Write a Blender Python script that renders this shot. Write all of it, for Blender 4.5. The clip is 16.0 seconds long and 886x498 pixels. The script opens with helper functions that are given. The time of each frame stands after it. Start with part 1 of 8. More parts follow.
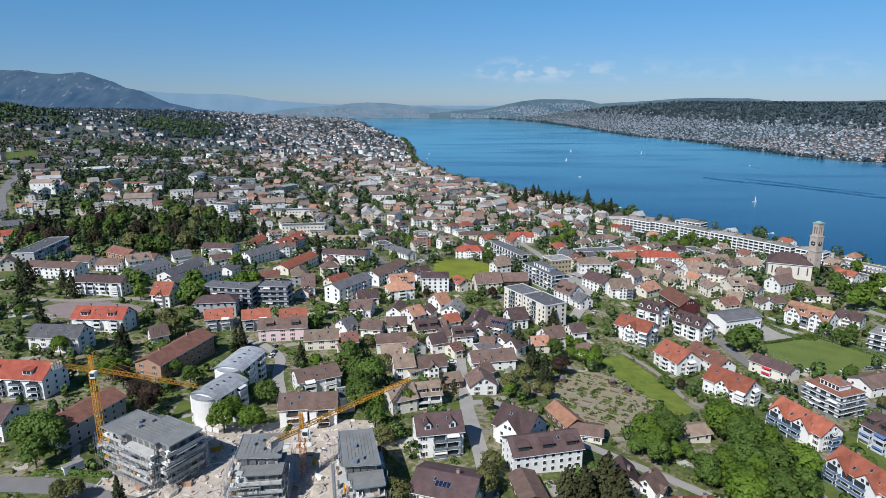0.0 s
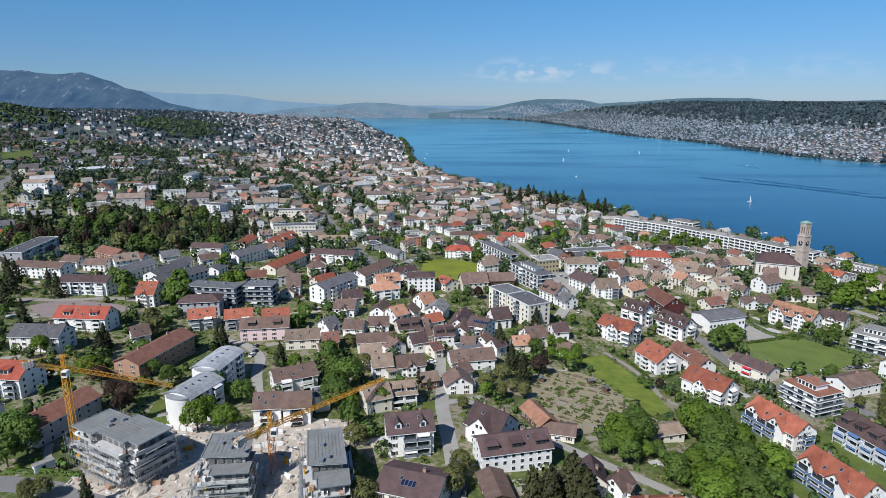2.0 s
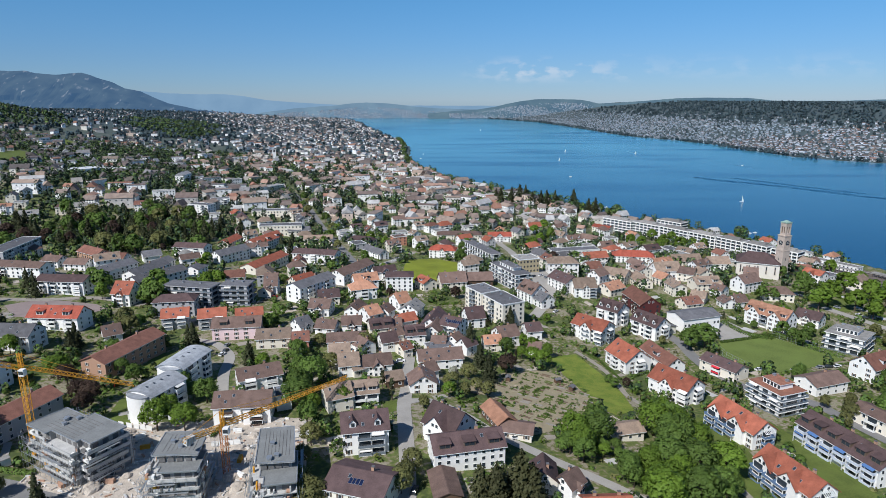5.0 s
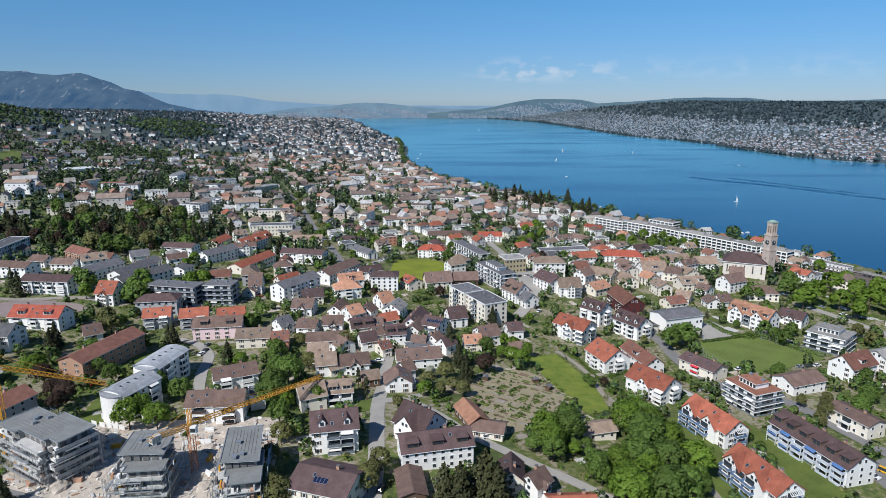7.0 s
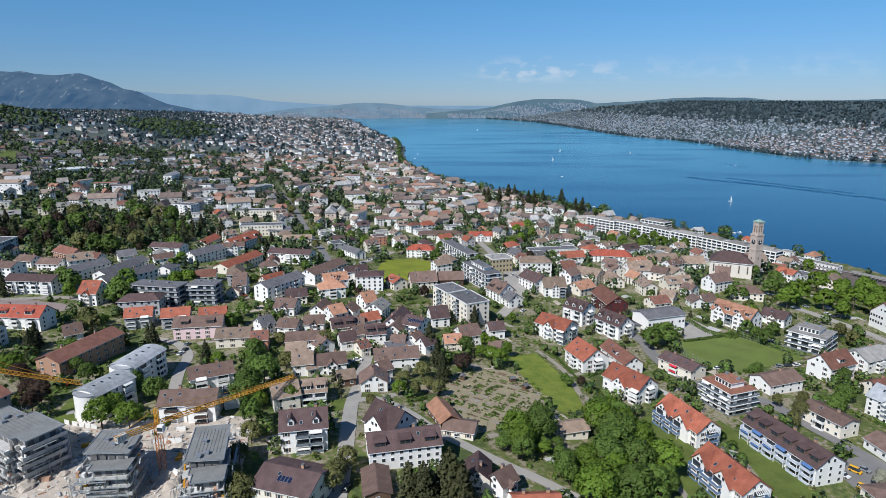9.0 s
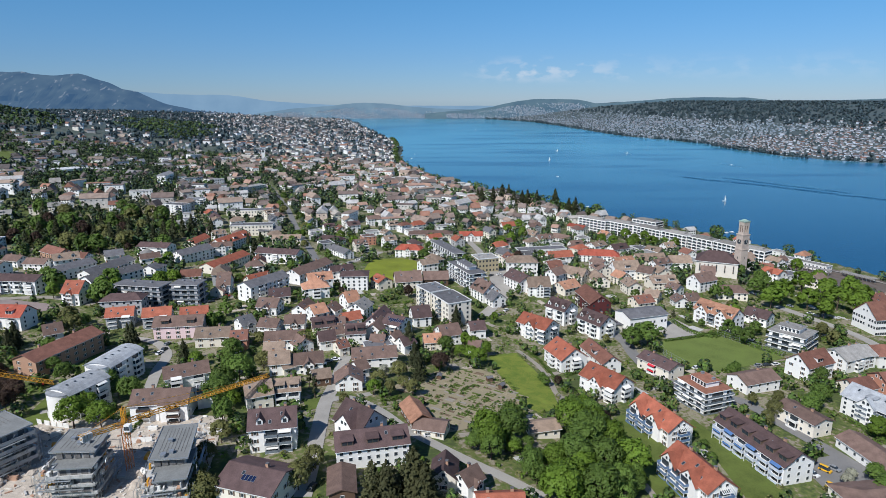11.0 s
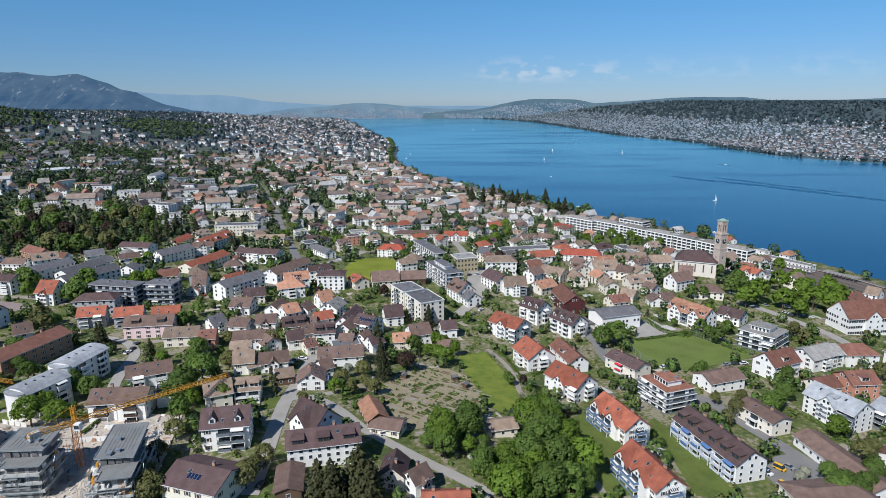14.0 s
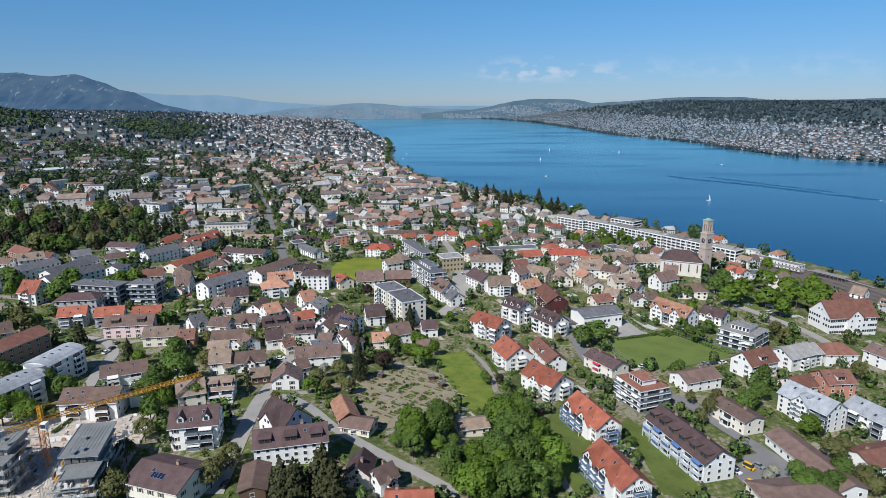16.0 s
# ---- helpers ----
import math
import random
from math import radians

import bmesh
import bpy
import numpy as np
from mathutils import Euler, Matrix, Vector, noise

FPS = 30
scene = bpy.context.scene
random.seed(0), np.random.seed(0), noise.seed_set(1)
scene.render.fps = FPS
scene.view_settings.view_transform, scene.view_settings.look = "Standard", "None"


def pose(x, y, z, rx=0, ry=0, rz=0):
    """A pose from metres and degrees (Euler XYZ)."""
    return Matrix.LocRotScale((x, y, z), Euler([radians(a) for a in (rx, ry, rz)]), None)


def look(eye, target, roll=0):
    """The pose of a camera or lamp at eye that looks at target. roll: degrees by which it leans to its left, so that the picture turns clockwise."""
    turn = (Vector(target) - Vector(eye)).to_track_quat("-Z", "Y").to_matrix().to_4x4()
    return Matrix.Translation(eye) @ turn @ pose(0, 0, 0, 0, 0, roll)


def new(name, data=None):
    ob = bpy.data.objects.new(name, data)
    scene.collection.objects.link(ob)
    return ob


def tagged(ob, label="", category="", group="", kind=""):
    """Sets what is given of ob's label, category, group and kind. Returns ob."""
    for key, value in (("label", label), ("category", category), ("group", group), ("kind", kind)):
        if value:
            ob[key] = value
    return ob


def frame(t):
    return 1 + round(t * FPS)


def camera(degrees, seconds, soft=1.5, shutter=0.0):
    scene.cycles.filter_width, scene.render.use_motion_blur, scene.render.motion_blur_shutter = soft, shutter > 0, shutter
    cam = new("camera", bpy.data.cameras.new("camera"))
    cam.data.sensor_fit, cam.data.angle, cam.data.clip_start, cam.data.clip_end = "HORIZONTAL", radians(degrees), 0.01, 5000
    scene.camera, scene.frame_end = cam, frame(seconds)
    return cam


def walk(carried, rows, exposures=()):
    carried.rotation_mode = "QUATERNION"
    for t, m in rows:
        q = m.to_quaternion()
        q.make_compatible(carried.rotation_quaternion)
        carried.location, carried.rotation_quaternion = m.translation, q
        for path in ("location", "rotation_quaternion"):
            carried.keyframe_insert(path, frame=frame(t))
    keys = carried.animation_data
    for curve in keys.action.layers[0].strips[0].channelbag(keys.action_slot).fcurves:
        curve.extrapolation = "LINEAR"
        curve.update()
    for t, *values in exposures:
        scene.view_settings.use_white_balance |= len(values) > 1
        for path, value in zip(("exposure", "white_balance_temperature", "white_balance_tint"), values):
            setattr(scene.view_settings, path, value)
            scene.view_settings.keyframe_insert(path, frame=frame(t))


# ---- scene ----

# ---- camera and its path ----
cam = camera(70.96, 16.0, soft=0.65)


def flight(t, x, y, z, tilt, lean, turn):
    return t, pose(x, y, z, tilt, 0, turn) @ pose(0, 0, 0, 0, 0, lean)


walk(cam, [
    flight(0, 0.644, 0.156, 156.512, 76.472, -0.058, -0.002),
    flight(2, 10.818, -0.235, 156.394, 76.475, -0.088, 0.087),
    flight(4, 21.176, -0.62, 156.265, 76.478, -0.12, 0.164),
    flight(6, 31.69, -0.998, 156.126, 76.481, -0.152, 0.23),
    flight(8, 42.333, -1.369, 155.975, 76.485, -0.186, 0.286),
    flight(10, 53.077, -1.735, 155.814, 76.489, -0.222, 0.33),
    flight(12, 63.893, -2.094, 155.643, 76.493, -0.258, 0.362),
    flight(14, 74.754, -2.446, 155.46, 76.498, -0.296, 0.384),
    flight(16, 85.631, -2.792, 155.267, 76.504, -0.336, 0.394),
])

# ---- world, sun, exposure ----
SUN_DIR = Vector((-0.60, -0.80, 1.02)).normalized()
world = bpy.data.worlds.new("sky")
scene.world = world
world.use_nodes = True
wn, wl = world.node_tree.nodes, world.node_tree.links
sky = wn.new("ShaderNodeTexSky")
sky.sky_type, sky.sun_disc = "NISHITA", False
sky.sun_elevation = math.asin(SUN_DIR.z)
sky.sun_rotation = math.atan2(SUN_DIR.x, SUN_DIR.y)
sky.altitude, sky.air_density, sky.dust_density, sky.ozone_density = 800, 1.0, 0.0, 1.0
wn["Background"].inputs["Strength"].default_value = 0.079
wcoord = wn.new("ShaderNodeTexCoord")
wmap = wn.new("ShaderNodeMapping")
wmap.inputs["Scale"].default_value = (20.0, 20.0, 44.0)
wnoise = wn.new("ShaderNodeTexNoise")
wnoise.inputs["Scale"].default_value, wnoise.inputs["Detail"].default_value = 1.6, 6.0
wramp = wn.new("ShaderNodeValToRGB")
wramp.color_ramp.elements[0].position, wramp.color_ramp.elements[1].position = 0.47, 0.6
wsep = wn.new("ShaderNodeSeparateXYZ")
wband = wn.new("ShaderNodeValToRGB")
wband.color_ramp.elements[0].position, wband.color_ramp.elements[0].color = 0.022, (0, 0, 0, 1)
wband.color_ramp.elements[1].position, wband.color_ramp.elements[1].color = 0.066, (0, 0, 0, 1)
wband.color_ramp.elements.new(0.042).color = (0.6, 0.6, 0.6, 1)
wmul = wn.new("ShaderNodeMath")
wmul.operation = "MULTIPLY"
wmix = wn.new("ShaderNodeMixRGB")
wmix.inputs["Color2"].default_value = (8.6, 8.9, 9.4, 1)
wl.new(wcoord.outputs["Generated"], wmap.inputs["Vector"])
wl.new(wmap.outputs["Vector"], wnoise.inputs["Vector"])
wl.new(wnoise.outputs["Fac"], wramp.inputs["Fac"])
wl.new(wcoord.outputs["Generated"], wsep.inputs["Vector"])
wl.new(wsep.outputs["Z"], wband.inputs["Fac"])
wl.new(wramp.outputs["Color"], wmul.inputs[0])
wl.new(wband.outputs["Color"], wmul.inputs[1])
wside = wn.new("ShaderNodeValToRGB")
wside.color_ramp.elements[0].position, wside.color_ramp.elements[0].color = 0.51, (0.0, 0.0, 0.0, 1)
wside.color_ramp.elements[1].position, wside.color_ramp.elements[1].color = 0.66, (0.2, 0.2, 0.2, 1)
wside.color_ramp.elements.new(0.56).color = (1, 1, 1, 1)
whalf = wn.new("ShaderNodeMath")
whalf.operation = "MULTIPLY_ADD"
whalf.inputs[1].default_value, whalf.inputs[2].default_value = 0.5, 0.5
wmul2 = wn.new("ShaderNodeMath")
wmul2.operation = "MULTIPLY"
wl.new(wsep.outputs["X"], whalf.inputs[0])
wl.new(whalf.outputs["Value"], wside.inputs["Fac"])
wl.new(wside.outputs["Color"], wmul2.inputs[0])
wl.new(wmul.outputs["Value"], wmul2.inputs[1])
wl.new(wmul2.outputs["Value"], wmix.inputs["Fac"])
wtint = wn.new("ShaderNodeMixRGB")
wtint.blend_type = "MULTIPLY"
wtint.inputs["Fac"].default_value = 1.0
wtone = wn.new("ShaderNodeValToRGB")
wtone.color_ramp.elements[0].position, wtone.color_ramp.elements[0].color = 0.0, (0.4, 0.57, 0.965, 1)
wtone.color_ramp.elements[1].position, wtone.color_ramp.elements[1].color = 0.5, (0.52, 0.80, 1.02, 1)
wtone.color_ramp.elements.new(0.06).color = (0.415, 0.645, 1.0, 1)
wtone.color_ramp.elements.new(0.14).color = (0.43, 0.79, 1.1, 1)
wl.new(wsep.outputs["Z"], wtone.inputs["Fac"])
wl.new(wtone.outputs["Color"], wtint.inputs["Color2"])
wl.new(sky.outputs["Color"], wtint.inputs["Color1"])
wl.new(wtint.outputs["Color"], wmix.inputs["Color1"])
wl.new(wmix.outputs["Color"], wn["Background"].inputs["Color"])

sun = new("sun", bpy.data.lights.new("sun", "SUN"))
sun.data.energy, sun.data.angle, sun.data.color = 4.8, radians(0.53), (1.0, 0.96, 0.9)
sun.matrix_world = look(SUN_DIR * 400, (0, 0, 0))
scene.view_settings.exposure = 0.08
scene.view_settings.use_white_balance = True
scene.view_settings.white_balance_temperature = 6150


# ---- lie of the land ----
LAKE = -14.0
SHORE_Y = (-600, 586, 629, 691, 801, 937, 1130, 1318, 1524, 1736, 2033, 2275, 2634, 2879, 3254, 3661, 4305, 4703, 4960)
SHORE_X = (850, 478, 465, 440, 388, 280, 160, 55, 0, -65, -92, -103, -145, -216, -302, -404, -551, -685, -760)
BANK_Y = (-600, 1000, 1689, 1752, 1802, 1911, 2077, 2249, 2418, 2634, 2770, 2996, 3348, 3776, 4232, 4537, 4790, 4960)
BANK_X = (1900, 1420, 1200, 1135, 1085, 1063, 1042, 1024, 1035, 984, 910, 848, 797, 729, 627, 469, 282, 80)
SLOPE_D = (0, 60, 150, 262, 460, 780, 1000, 1500, 2600, 4000)
SLOPE_Z = (0, 3, 8, 15, 26, 60, 86, 116, 134, 150)
RISE_D = (0, 150, 400, 800, 1300, 2000, 3500)
RISE_Z = (0, 6, 34, 92, 142, 150, 150)


def lake_level(y):
    """The lake's far end lies a little higher, where the land is drawn together towards the horizon."""
    return LAKE + 34 * np.clip((np.asarray(y, float) - 2400) / 2550, 0, 1) ** 1.4


def ramp(v, a, b):
    k = np.clip((v - a) / (b - a), 0, 1)
    return k * k * (3 - 2 * k)


def bump(x, y, cx, cy, r):
    return np.exp(-((x - cx) ** 2 + (y - cy) ** 2) / (r * r))


def ground(x, y):
    """Height of the land: terraces of the near town, the slope above the lake, the lake bed and the far bank."""
    x, y = np.asarray(x, float), np.asarray(y, float)
    u, v = np.clip(x, -380, 420) / 200, (np.clip(y, 40, 620) - 350) / 200
    near = 31.5 - 7.7 * u - 6.9 * v - 0.8 * u * u + 0.3 * u * v - 4.4 * v * v + 0.09 * np.maximum(-380 - x, 0)
    near += 9 * bump(x, y, 270, 458, 75) + 7 * bump(x, y, 22, 185, 75) - 4 * bump(x, y, 115, 305, 85) + 6 * bump(x, y, 90, 440, 50)
    near += -3 * bump(x, y, -5, 545, 50) - 3 * bump(x, y, -120, 300, 70)
    d = (np.interp(y, SHORE_Y, SHORE_X) - x) * 0.92
    level = lake_level(y)
    far = level + np.interp(d, SLOPE_D, SLOPE_Z) * np.interp(y, (2400, 4900), (1.0, 0.62))
    k = ramp(y, 520, 860)
    land = near * (1 - k) + far * k
    land = land + 56 * bump(x, y, -1450, 2000, 260)
    land = level + (land - level) * ramp(d, -8, 150)
    e = x - np.interp(y, BANK_Y, BANK_X)
    bank = level + np.interp(e, RISE_D, RISE_Z) * np.interp(y, (2400, 4900), (1.0, 0.8))
    return np.where(d > -8, land, np.where(e > 0, bank, level - 6))


def height(x, y):
    return float(ground(x, y))


# ---- materials ----
def material(name, color, rough=0.85, spread=0.22, size=3.0, fine=9.0, relief=0.0, metal=0.0, gloss=0.3, vary=0.0, island=0.0, courses=0.0, patches=None):
    """A procedural surface: two scales of noise round one colour, an optional shift per object or per piece, relief, and tile courses."""
    m = bpy.data.materials.new(name)
    m.use_nodes = True
    n, l = m.node_tree.nodes, m.node_tree.links
    b = n["Principled BSDF"]
    b.inputs["Roughness"].default_value, b.inputs["Metallic"].default_value = rough, metal
    b.inputs["Specular IOR Level"].default_value = gloss
    co = n.new("ShaderNodeTexCoord")
    big, small = n.new("ShaderNodeTexNoise"), n.new("ShaderNodeTexNoise")
    big.inputs["Scale"].default_value, big.inputs["Detail"].default_value = 1.0 / size, 3.0
    small.inputs["Scale"].default_value, small.inputs["Detail"].default_value = fine / size, 3.0
    for t in (big, small):
        l.new(co.outputs["Object"], t.inputs["Vector"])
    mean = n.new("ShaderNodeMath")
    mean.operation = "MULTIPLY_ADD"
    mean.inputs[1].default_value = 0.55
    half = n.new("ShaderNodeMath")
    half.operation = "MULTIPLY"
    half.inputs[1].default_value = 0.45
    l.new(small.outputs["Fac"], half.inputs[0])
    l.new(big.outputs["Fac"], mean.inputs[0])
    l.new(half.outputs["Value"], mean.inputs[2])
    ramp_node = n.new("ShaderNodeValToRGB")
    e = ramp_node.color_ramp.elements
    e[0].position, e[1].position = 0.3, 0.7
    e[0].color = (*[c * (1 - spread) for c in color], 1)
    e[1].color = (*[min(1, c * (1 + spread)) for c in color], 1)
    for place, c in patches or ():
        e.new(place).color = (*c, 1)
    l.new(mean.outputs["Value"], ramp_node.inputs["Fac"])
    out = ramp_node.outputs["Color"]
    if vary or island:
        hsv = n.new("ShaderNodeHueSaturation")
        rng = n.new("ShaderNodeMapRange")
        k = vary or island
        rng.inputs["To Min"].default_value, rng.inputs["To Max"].default_value = 1 - k, 1 + k
        src = n.new("ShaderNodeObjectInfo" if vary else "ShaderNodeNewGeometry")
        l.new(src.outputs["Random" if vary else "Random Per Island"], rng.inputs["Value"])
        l.new(rng.outputs["Result"], hsv.inputs["Value"])
        l.new(out, hsv.inputs["Color"])
        out = hsv.outputs["Color"]
    l.new(out, b.inputs["Base Color"])
    if relief or courses:
        bumps = n.new("ShaderNodeBump")
        bumps.inputs["Strength"].default_value, bumps.inputs["Distance"].default_value = max(relief, 0.35 if courses else 0), 0.05
        if courses:
            sep = n.new("ShaderNodeSeparateXYZ")
            wave = n.new("ShaderNodeMath")
            wave.operation = "MULTIPLY"
            wave.inputs[1].default_value = 1 / courses
            frac = n.new("ShaderNodeMath")
            frac.operation = "FRACT"
            l.new(co.outputs["Object"], sep.inputs["Vector"])
            l.new(sep.outputs["Z"], wave.inputs[0])
            l.new(wave.outputs["Value"], frac.inputs[0])
            l.new(frac.outputs["Value"], bumps.inputs["Height"])
        else:
            l.new(small.outputs["Fac"], bumps.inputs["Height"])
        l.new(bumps.outputs["Normal"], b.inputs["Normal"])
    return m


def leaf_mat(name, c, *args, **kw):
    """Leaves let part of the light through."""
    m = material(name, c, *args, **kw)
    n, l = m.node_tree.nodes, m.node_tree.links
    b, out = n["Principled BSDF"], n["Material Output"]
    t, mix = n.new("ShaderNodeBsdfTranslucent"), n.new("ShaderNodeMixShader")
    mix.inputs["Fac"].default_value = 0.35
    src = b.inputs["Base Color"].links[0].from_socket
    l.new(src, t.inputs["Color"])
    l.new(b.outputs["BSDF"], mix.inputs[1])
    l.new(t.outputs["BSDF"], mix.inputs[2])
    l.new(mix.outputs["Shader"], out.inputs["Surface"])
    return m


def roof_mat(name, c):
    return material(name, c, 0.8, 0.38, 2.6, 10.0, vary=0.24, courses=0.2, gloss=0.25)


def wall_mat(name, c):
    return material(name, c, 0.9, 0.07, 4.0, 5.0, vary=0.06, gloss=0.2)


ROOFS = {
    "orange": roof_mat("terracotta tiles", (0.3, 0.098, 0.06)), "red": roof_mat("red tiles", (0.3, 0.075, 0.048)),
    "salmon": roof_mat("faded salmon tiles", (0.4, 0.21, 0.135)), "redbrown": roof_mat("red-brown tiles", (0.19, 0.09, 0.066)),
    "brown": roof_mat("brown tiles", (0.16, 0.107, 0.088)), "dark": roof_mat("dark purple-brown tiles", (0.092, 0.06, 0.058)),
    "beige": roof_mat("weathered beige tiles", (0.245, 0.182, 0.138)), "slate": roof_mat("grey roofing", (0.125, 0.124, 0.132)),
    "grey": roof_mat("light grey roofing", (0.26, 0.25, 0.235)), "metal": roof_mat("zinc sheet", (0.31, 0.325, 0.345)),
    "rust": roof_mat("reddish gravel roof", (0.26, 0.12, 0.08)), "white": roof_mat("white roof sheet", (0.62, 0.64, 0.65)),
}
WALLS = {
    "white": wall_mat("white render", (0.8, 0.79, 0.765)), "cream": wall_mat("cream render", (0.73, 0.68, 0.585)), "pink": wall_mat("pale pink render", (0.72, 0.55, 0.56)),
    "salmon": wall_mat("salmon render", (0.52, 0.25, 0.17)), "brick": wall_mat("tan brick", (0.42, 0.26, 0.18)), "grey": wall_mat("grey render", (0.42, 0.42, 0.43)),
    "darkred": wall_mat("dark red boards", (0.095, 0.028, 0.028)), "brown": wall_mat("brown boards", (0.12, 0.075, 0.05)), "pale": wall_mat("pale stone render", (0.62, 0.58, 0.52)), "ochre": wall_mat("ochre louvres", (0.4, 0.34, 0.22)),
}
CLOTH = {
    "blue": material("blue awning cloth", (0.09, 0.18, 0.38), 0.8, 0.2), "red": material("red awning cloth", (0.6, 0.04, 0.06), 0.8, 0.15),
    "white": material("white awning cloth", (0.75, 0.74, 0.7), 0.8, 0.1), "grey": material("grey balcony glass", (0.16, 0.19, 0.22), 0.3, 0.1),
    "dark": material("dark wooden rail", (0.07, 0.045, 0.035), 0.7, 0.2), "azure": material("blue-grey balcony panels", (0.12, 0.19, 0.31), 0.5, 0.14),
}
TRIM = material("white trim", (0.74, 0.74, 0.72), 0.6, 0.05)
GLASS = material("window glass", (0.035, 0.045, 0.055), 0.12, 0.3, 1.2, gloss=0.6)
SHUTTER = material("wooden shutters", (0.14, 0.1, 0.075), 0.7, 0.2)
CONCRETE = material("raw concrete", (0.47, 0.465, 0.45), 0.9, 0.2, 2.5, relief=0.3)
WETSLAB = material("grey roof membrane", (0.2, 0.205, 0.2), 0.85, 0.25, 4.0)
STEEL = material("galvanised scaffold tube", (0.4, 0.42, 0.44), 0.45, 0.1, metal=0.6)
YELLOW = material("yellow crane paint", (0.62, 0.3, 0.03), 0.5, 0.15)
RUSTY = material("orange mast paint", (0.5, 0.19, 0.06), 0.6, 0.2)
STONE = material("grey-beige tower stone", (0.46, 0.385, 0.33), 0.9, 0.2, 2.0, relief=0.3)
ASPHALT = material("pale worn asphalt", (0.34, 0.32, 0.29), 0.9, 0.14, 6.0, 14.0)
DARK_ASPHALT = material("grey asphalt", (0.2, 0.195, 0.19), 0.9, 0.16, 6.0, 14.0)
PATHING = material("pale gravel", (0.3, 0.27, 0.23), 0.95, 0.2, 3.0)
LAWN = material("mown lawn", (0.09, 0.13, 0.024), 0.95, 0.34, 6.0, 12.0, relief=0.5, patches=((0.52, (0.11, 0.14, 0.03)),))
MEADOW = material("spring meadow with dandelions", (0.19, 0.22, 0.02), 0.95, 0.3, 14.0, 18.0, relief=0.5)
GRASS = material("long spring grass", (0.14, 0.19, 0.026), 0.95, 0.35, 6.0, 12.0, relief=0.5, patches=((0.46, (0.125, 0.18, 0.024)), (0.53, (0.18, 0.205, 0.034))))
PITCH = material("mown sports turf", (0.118, 0.162, 0.036), 0.95, 0.24, 10.0, 14.0, patches=((0.5, (0.13, 0.17, 0.04)),))
BARE = material("trodden sand and rubble", (0.46, 0.4, 0.335), 0.95, 0.3, 3.0, 8.0, relief=0.6)
SOIL = material("garden soil and beds", (0.4, 0.325, 0.235), 0.95, 0.3, 4.0, 7.0, relief=0.6, patches=((0.58, (0.3, 0.26, 0.16)),))
BARK = material("bark", (0.09, 0.065, 0.05), 0.95, 0.3, 0.6)
LEAVES = {
    "fresh": leaf_mat("fresh spring leaves", (0.14, 0.222, 0.028), 0.65, 0.28, 1.6, 6.0, vary=0.22, gloss=0.25),
    "green": leaf_mat("green leaves", (0.12, 0.19, 0.038), 0.65, 0.28, 1.8, 6.0, vary=0.25, gloss=0.25),
    "pale": leaf_mat("pale budding leaves", (0.175, 0.18, 0.065), 0.7, 0.3, 1.6, 6.0, vary=0.2, gloss=0.2),
    "dark": leaf_mat("dark conifer needles", (0.066, 0.076, 0.036), 0.7, 0.35, 1.2, 6.0, vary=0.25, gloss=0.2),
    "cedar": leaf_mat("olive-brown conifer needles", (0.088, 0.092, 0.04), 0.7, 0.4, 1.2, 6.0, vary=0.25, gloss=0.2),
    "rust": leaf_mat("copper beech leaves", (0.07, 0.046, 0.034), 0.7, 0.3, 1.2, 6.0, vary=0.2, gloss=0.2),
    "blossom": leaf_mat("white blossom", (0.42, 0.42, 0.33), 0.8, 0.3, 1.0, 6.0, vary=0.1),
}
PANEL = material("dark blue solar cells", (0.012, 0.02, 0.055), 0.15, 0.2, gloss=0.6)
TYRE = material("tyre rubber", (0.02, 0.02, 0.02), 0.9, 0.1)
RAIL = material("rail ballast", (0.16, 0.13, 0.11), 0.95, 0.2, 3.0)


# ---- building blocks ----
class Shape:
    """Gathers faces for one mesh, with a material number for each."""

    def __init__(self):
        self.v, self.f, self.m = [], [], []

    def face(self, pts, m=0):
        k = len(self.v)
        self.v += [tuple(p) for p in pts]
        self.f.append(tuple(range(k, k + len(pts))))
        self.m.append(m)
        return self

    def solid(self, low, high, m=0, cap=None):
        """A body between two rings of points with the same count, both anticlockwise from above."""
        k, n = len(self.v), len(low)
        self.v += [tuple(p) for p in low] + [tuple(p) for p in high]
        self.f += [tuple(range(k + n - 1, k - 1, -1)), tuple(range(k + n, k + 2 * n))]
        self.m += [m, m if cap is None else cap]
        for i in range(n):
            j = (i + 1) % n
            self.f.append((k + i, k + j, k + n + j, k + n + i))
            self.m.append(m)
        return self

    def box(self, x0, x1, y0, y1, z0, z1, m=0, cap=None):
        ring = ((x0, y0), (x1, y0), (x1, y1), (x0, y1))
        return self.solid([(x, y, z0) for x, y in ring], [(x, y, z1) for x, y in ring], m, cap)

    def slab(self, quad, thick, m=0):
        """A sloping plate whose top is quad, anticlockwise from above."""
        return self.solid([(x, y, z - thick) for x, y, z in quad], quad, m)

    def bar(self, a, b, r, m=0):
        """A square bar from a to b."""
        a, b = Vector(a), Vector(b)
        d = (b - a).normalized()
        s = d.cross(Vector((0, 0, 1)))
        s = (Vector((1, 0, 0)) if s.length < 1e-3 else s.normalized()) * r
        t = s.cross(d).normalized() * r
        ring = (s + t, -s + t, -s - t, s - t)
        return self.solid([a + q for q in ring], [b + q for q in ring], m)

    def mesh(self, name, mats):
        me = bpy.data.meshes.new(name)
        me.from_pydata(self.v, [], self.f)
        for mm in mats:
            me.materials.append(mm)
        me.polygons.foreach_set("material_index", self.m)
        me.update()
        return me


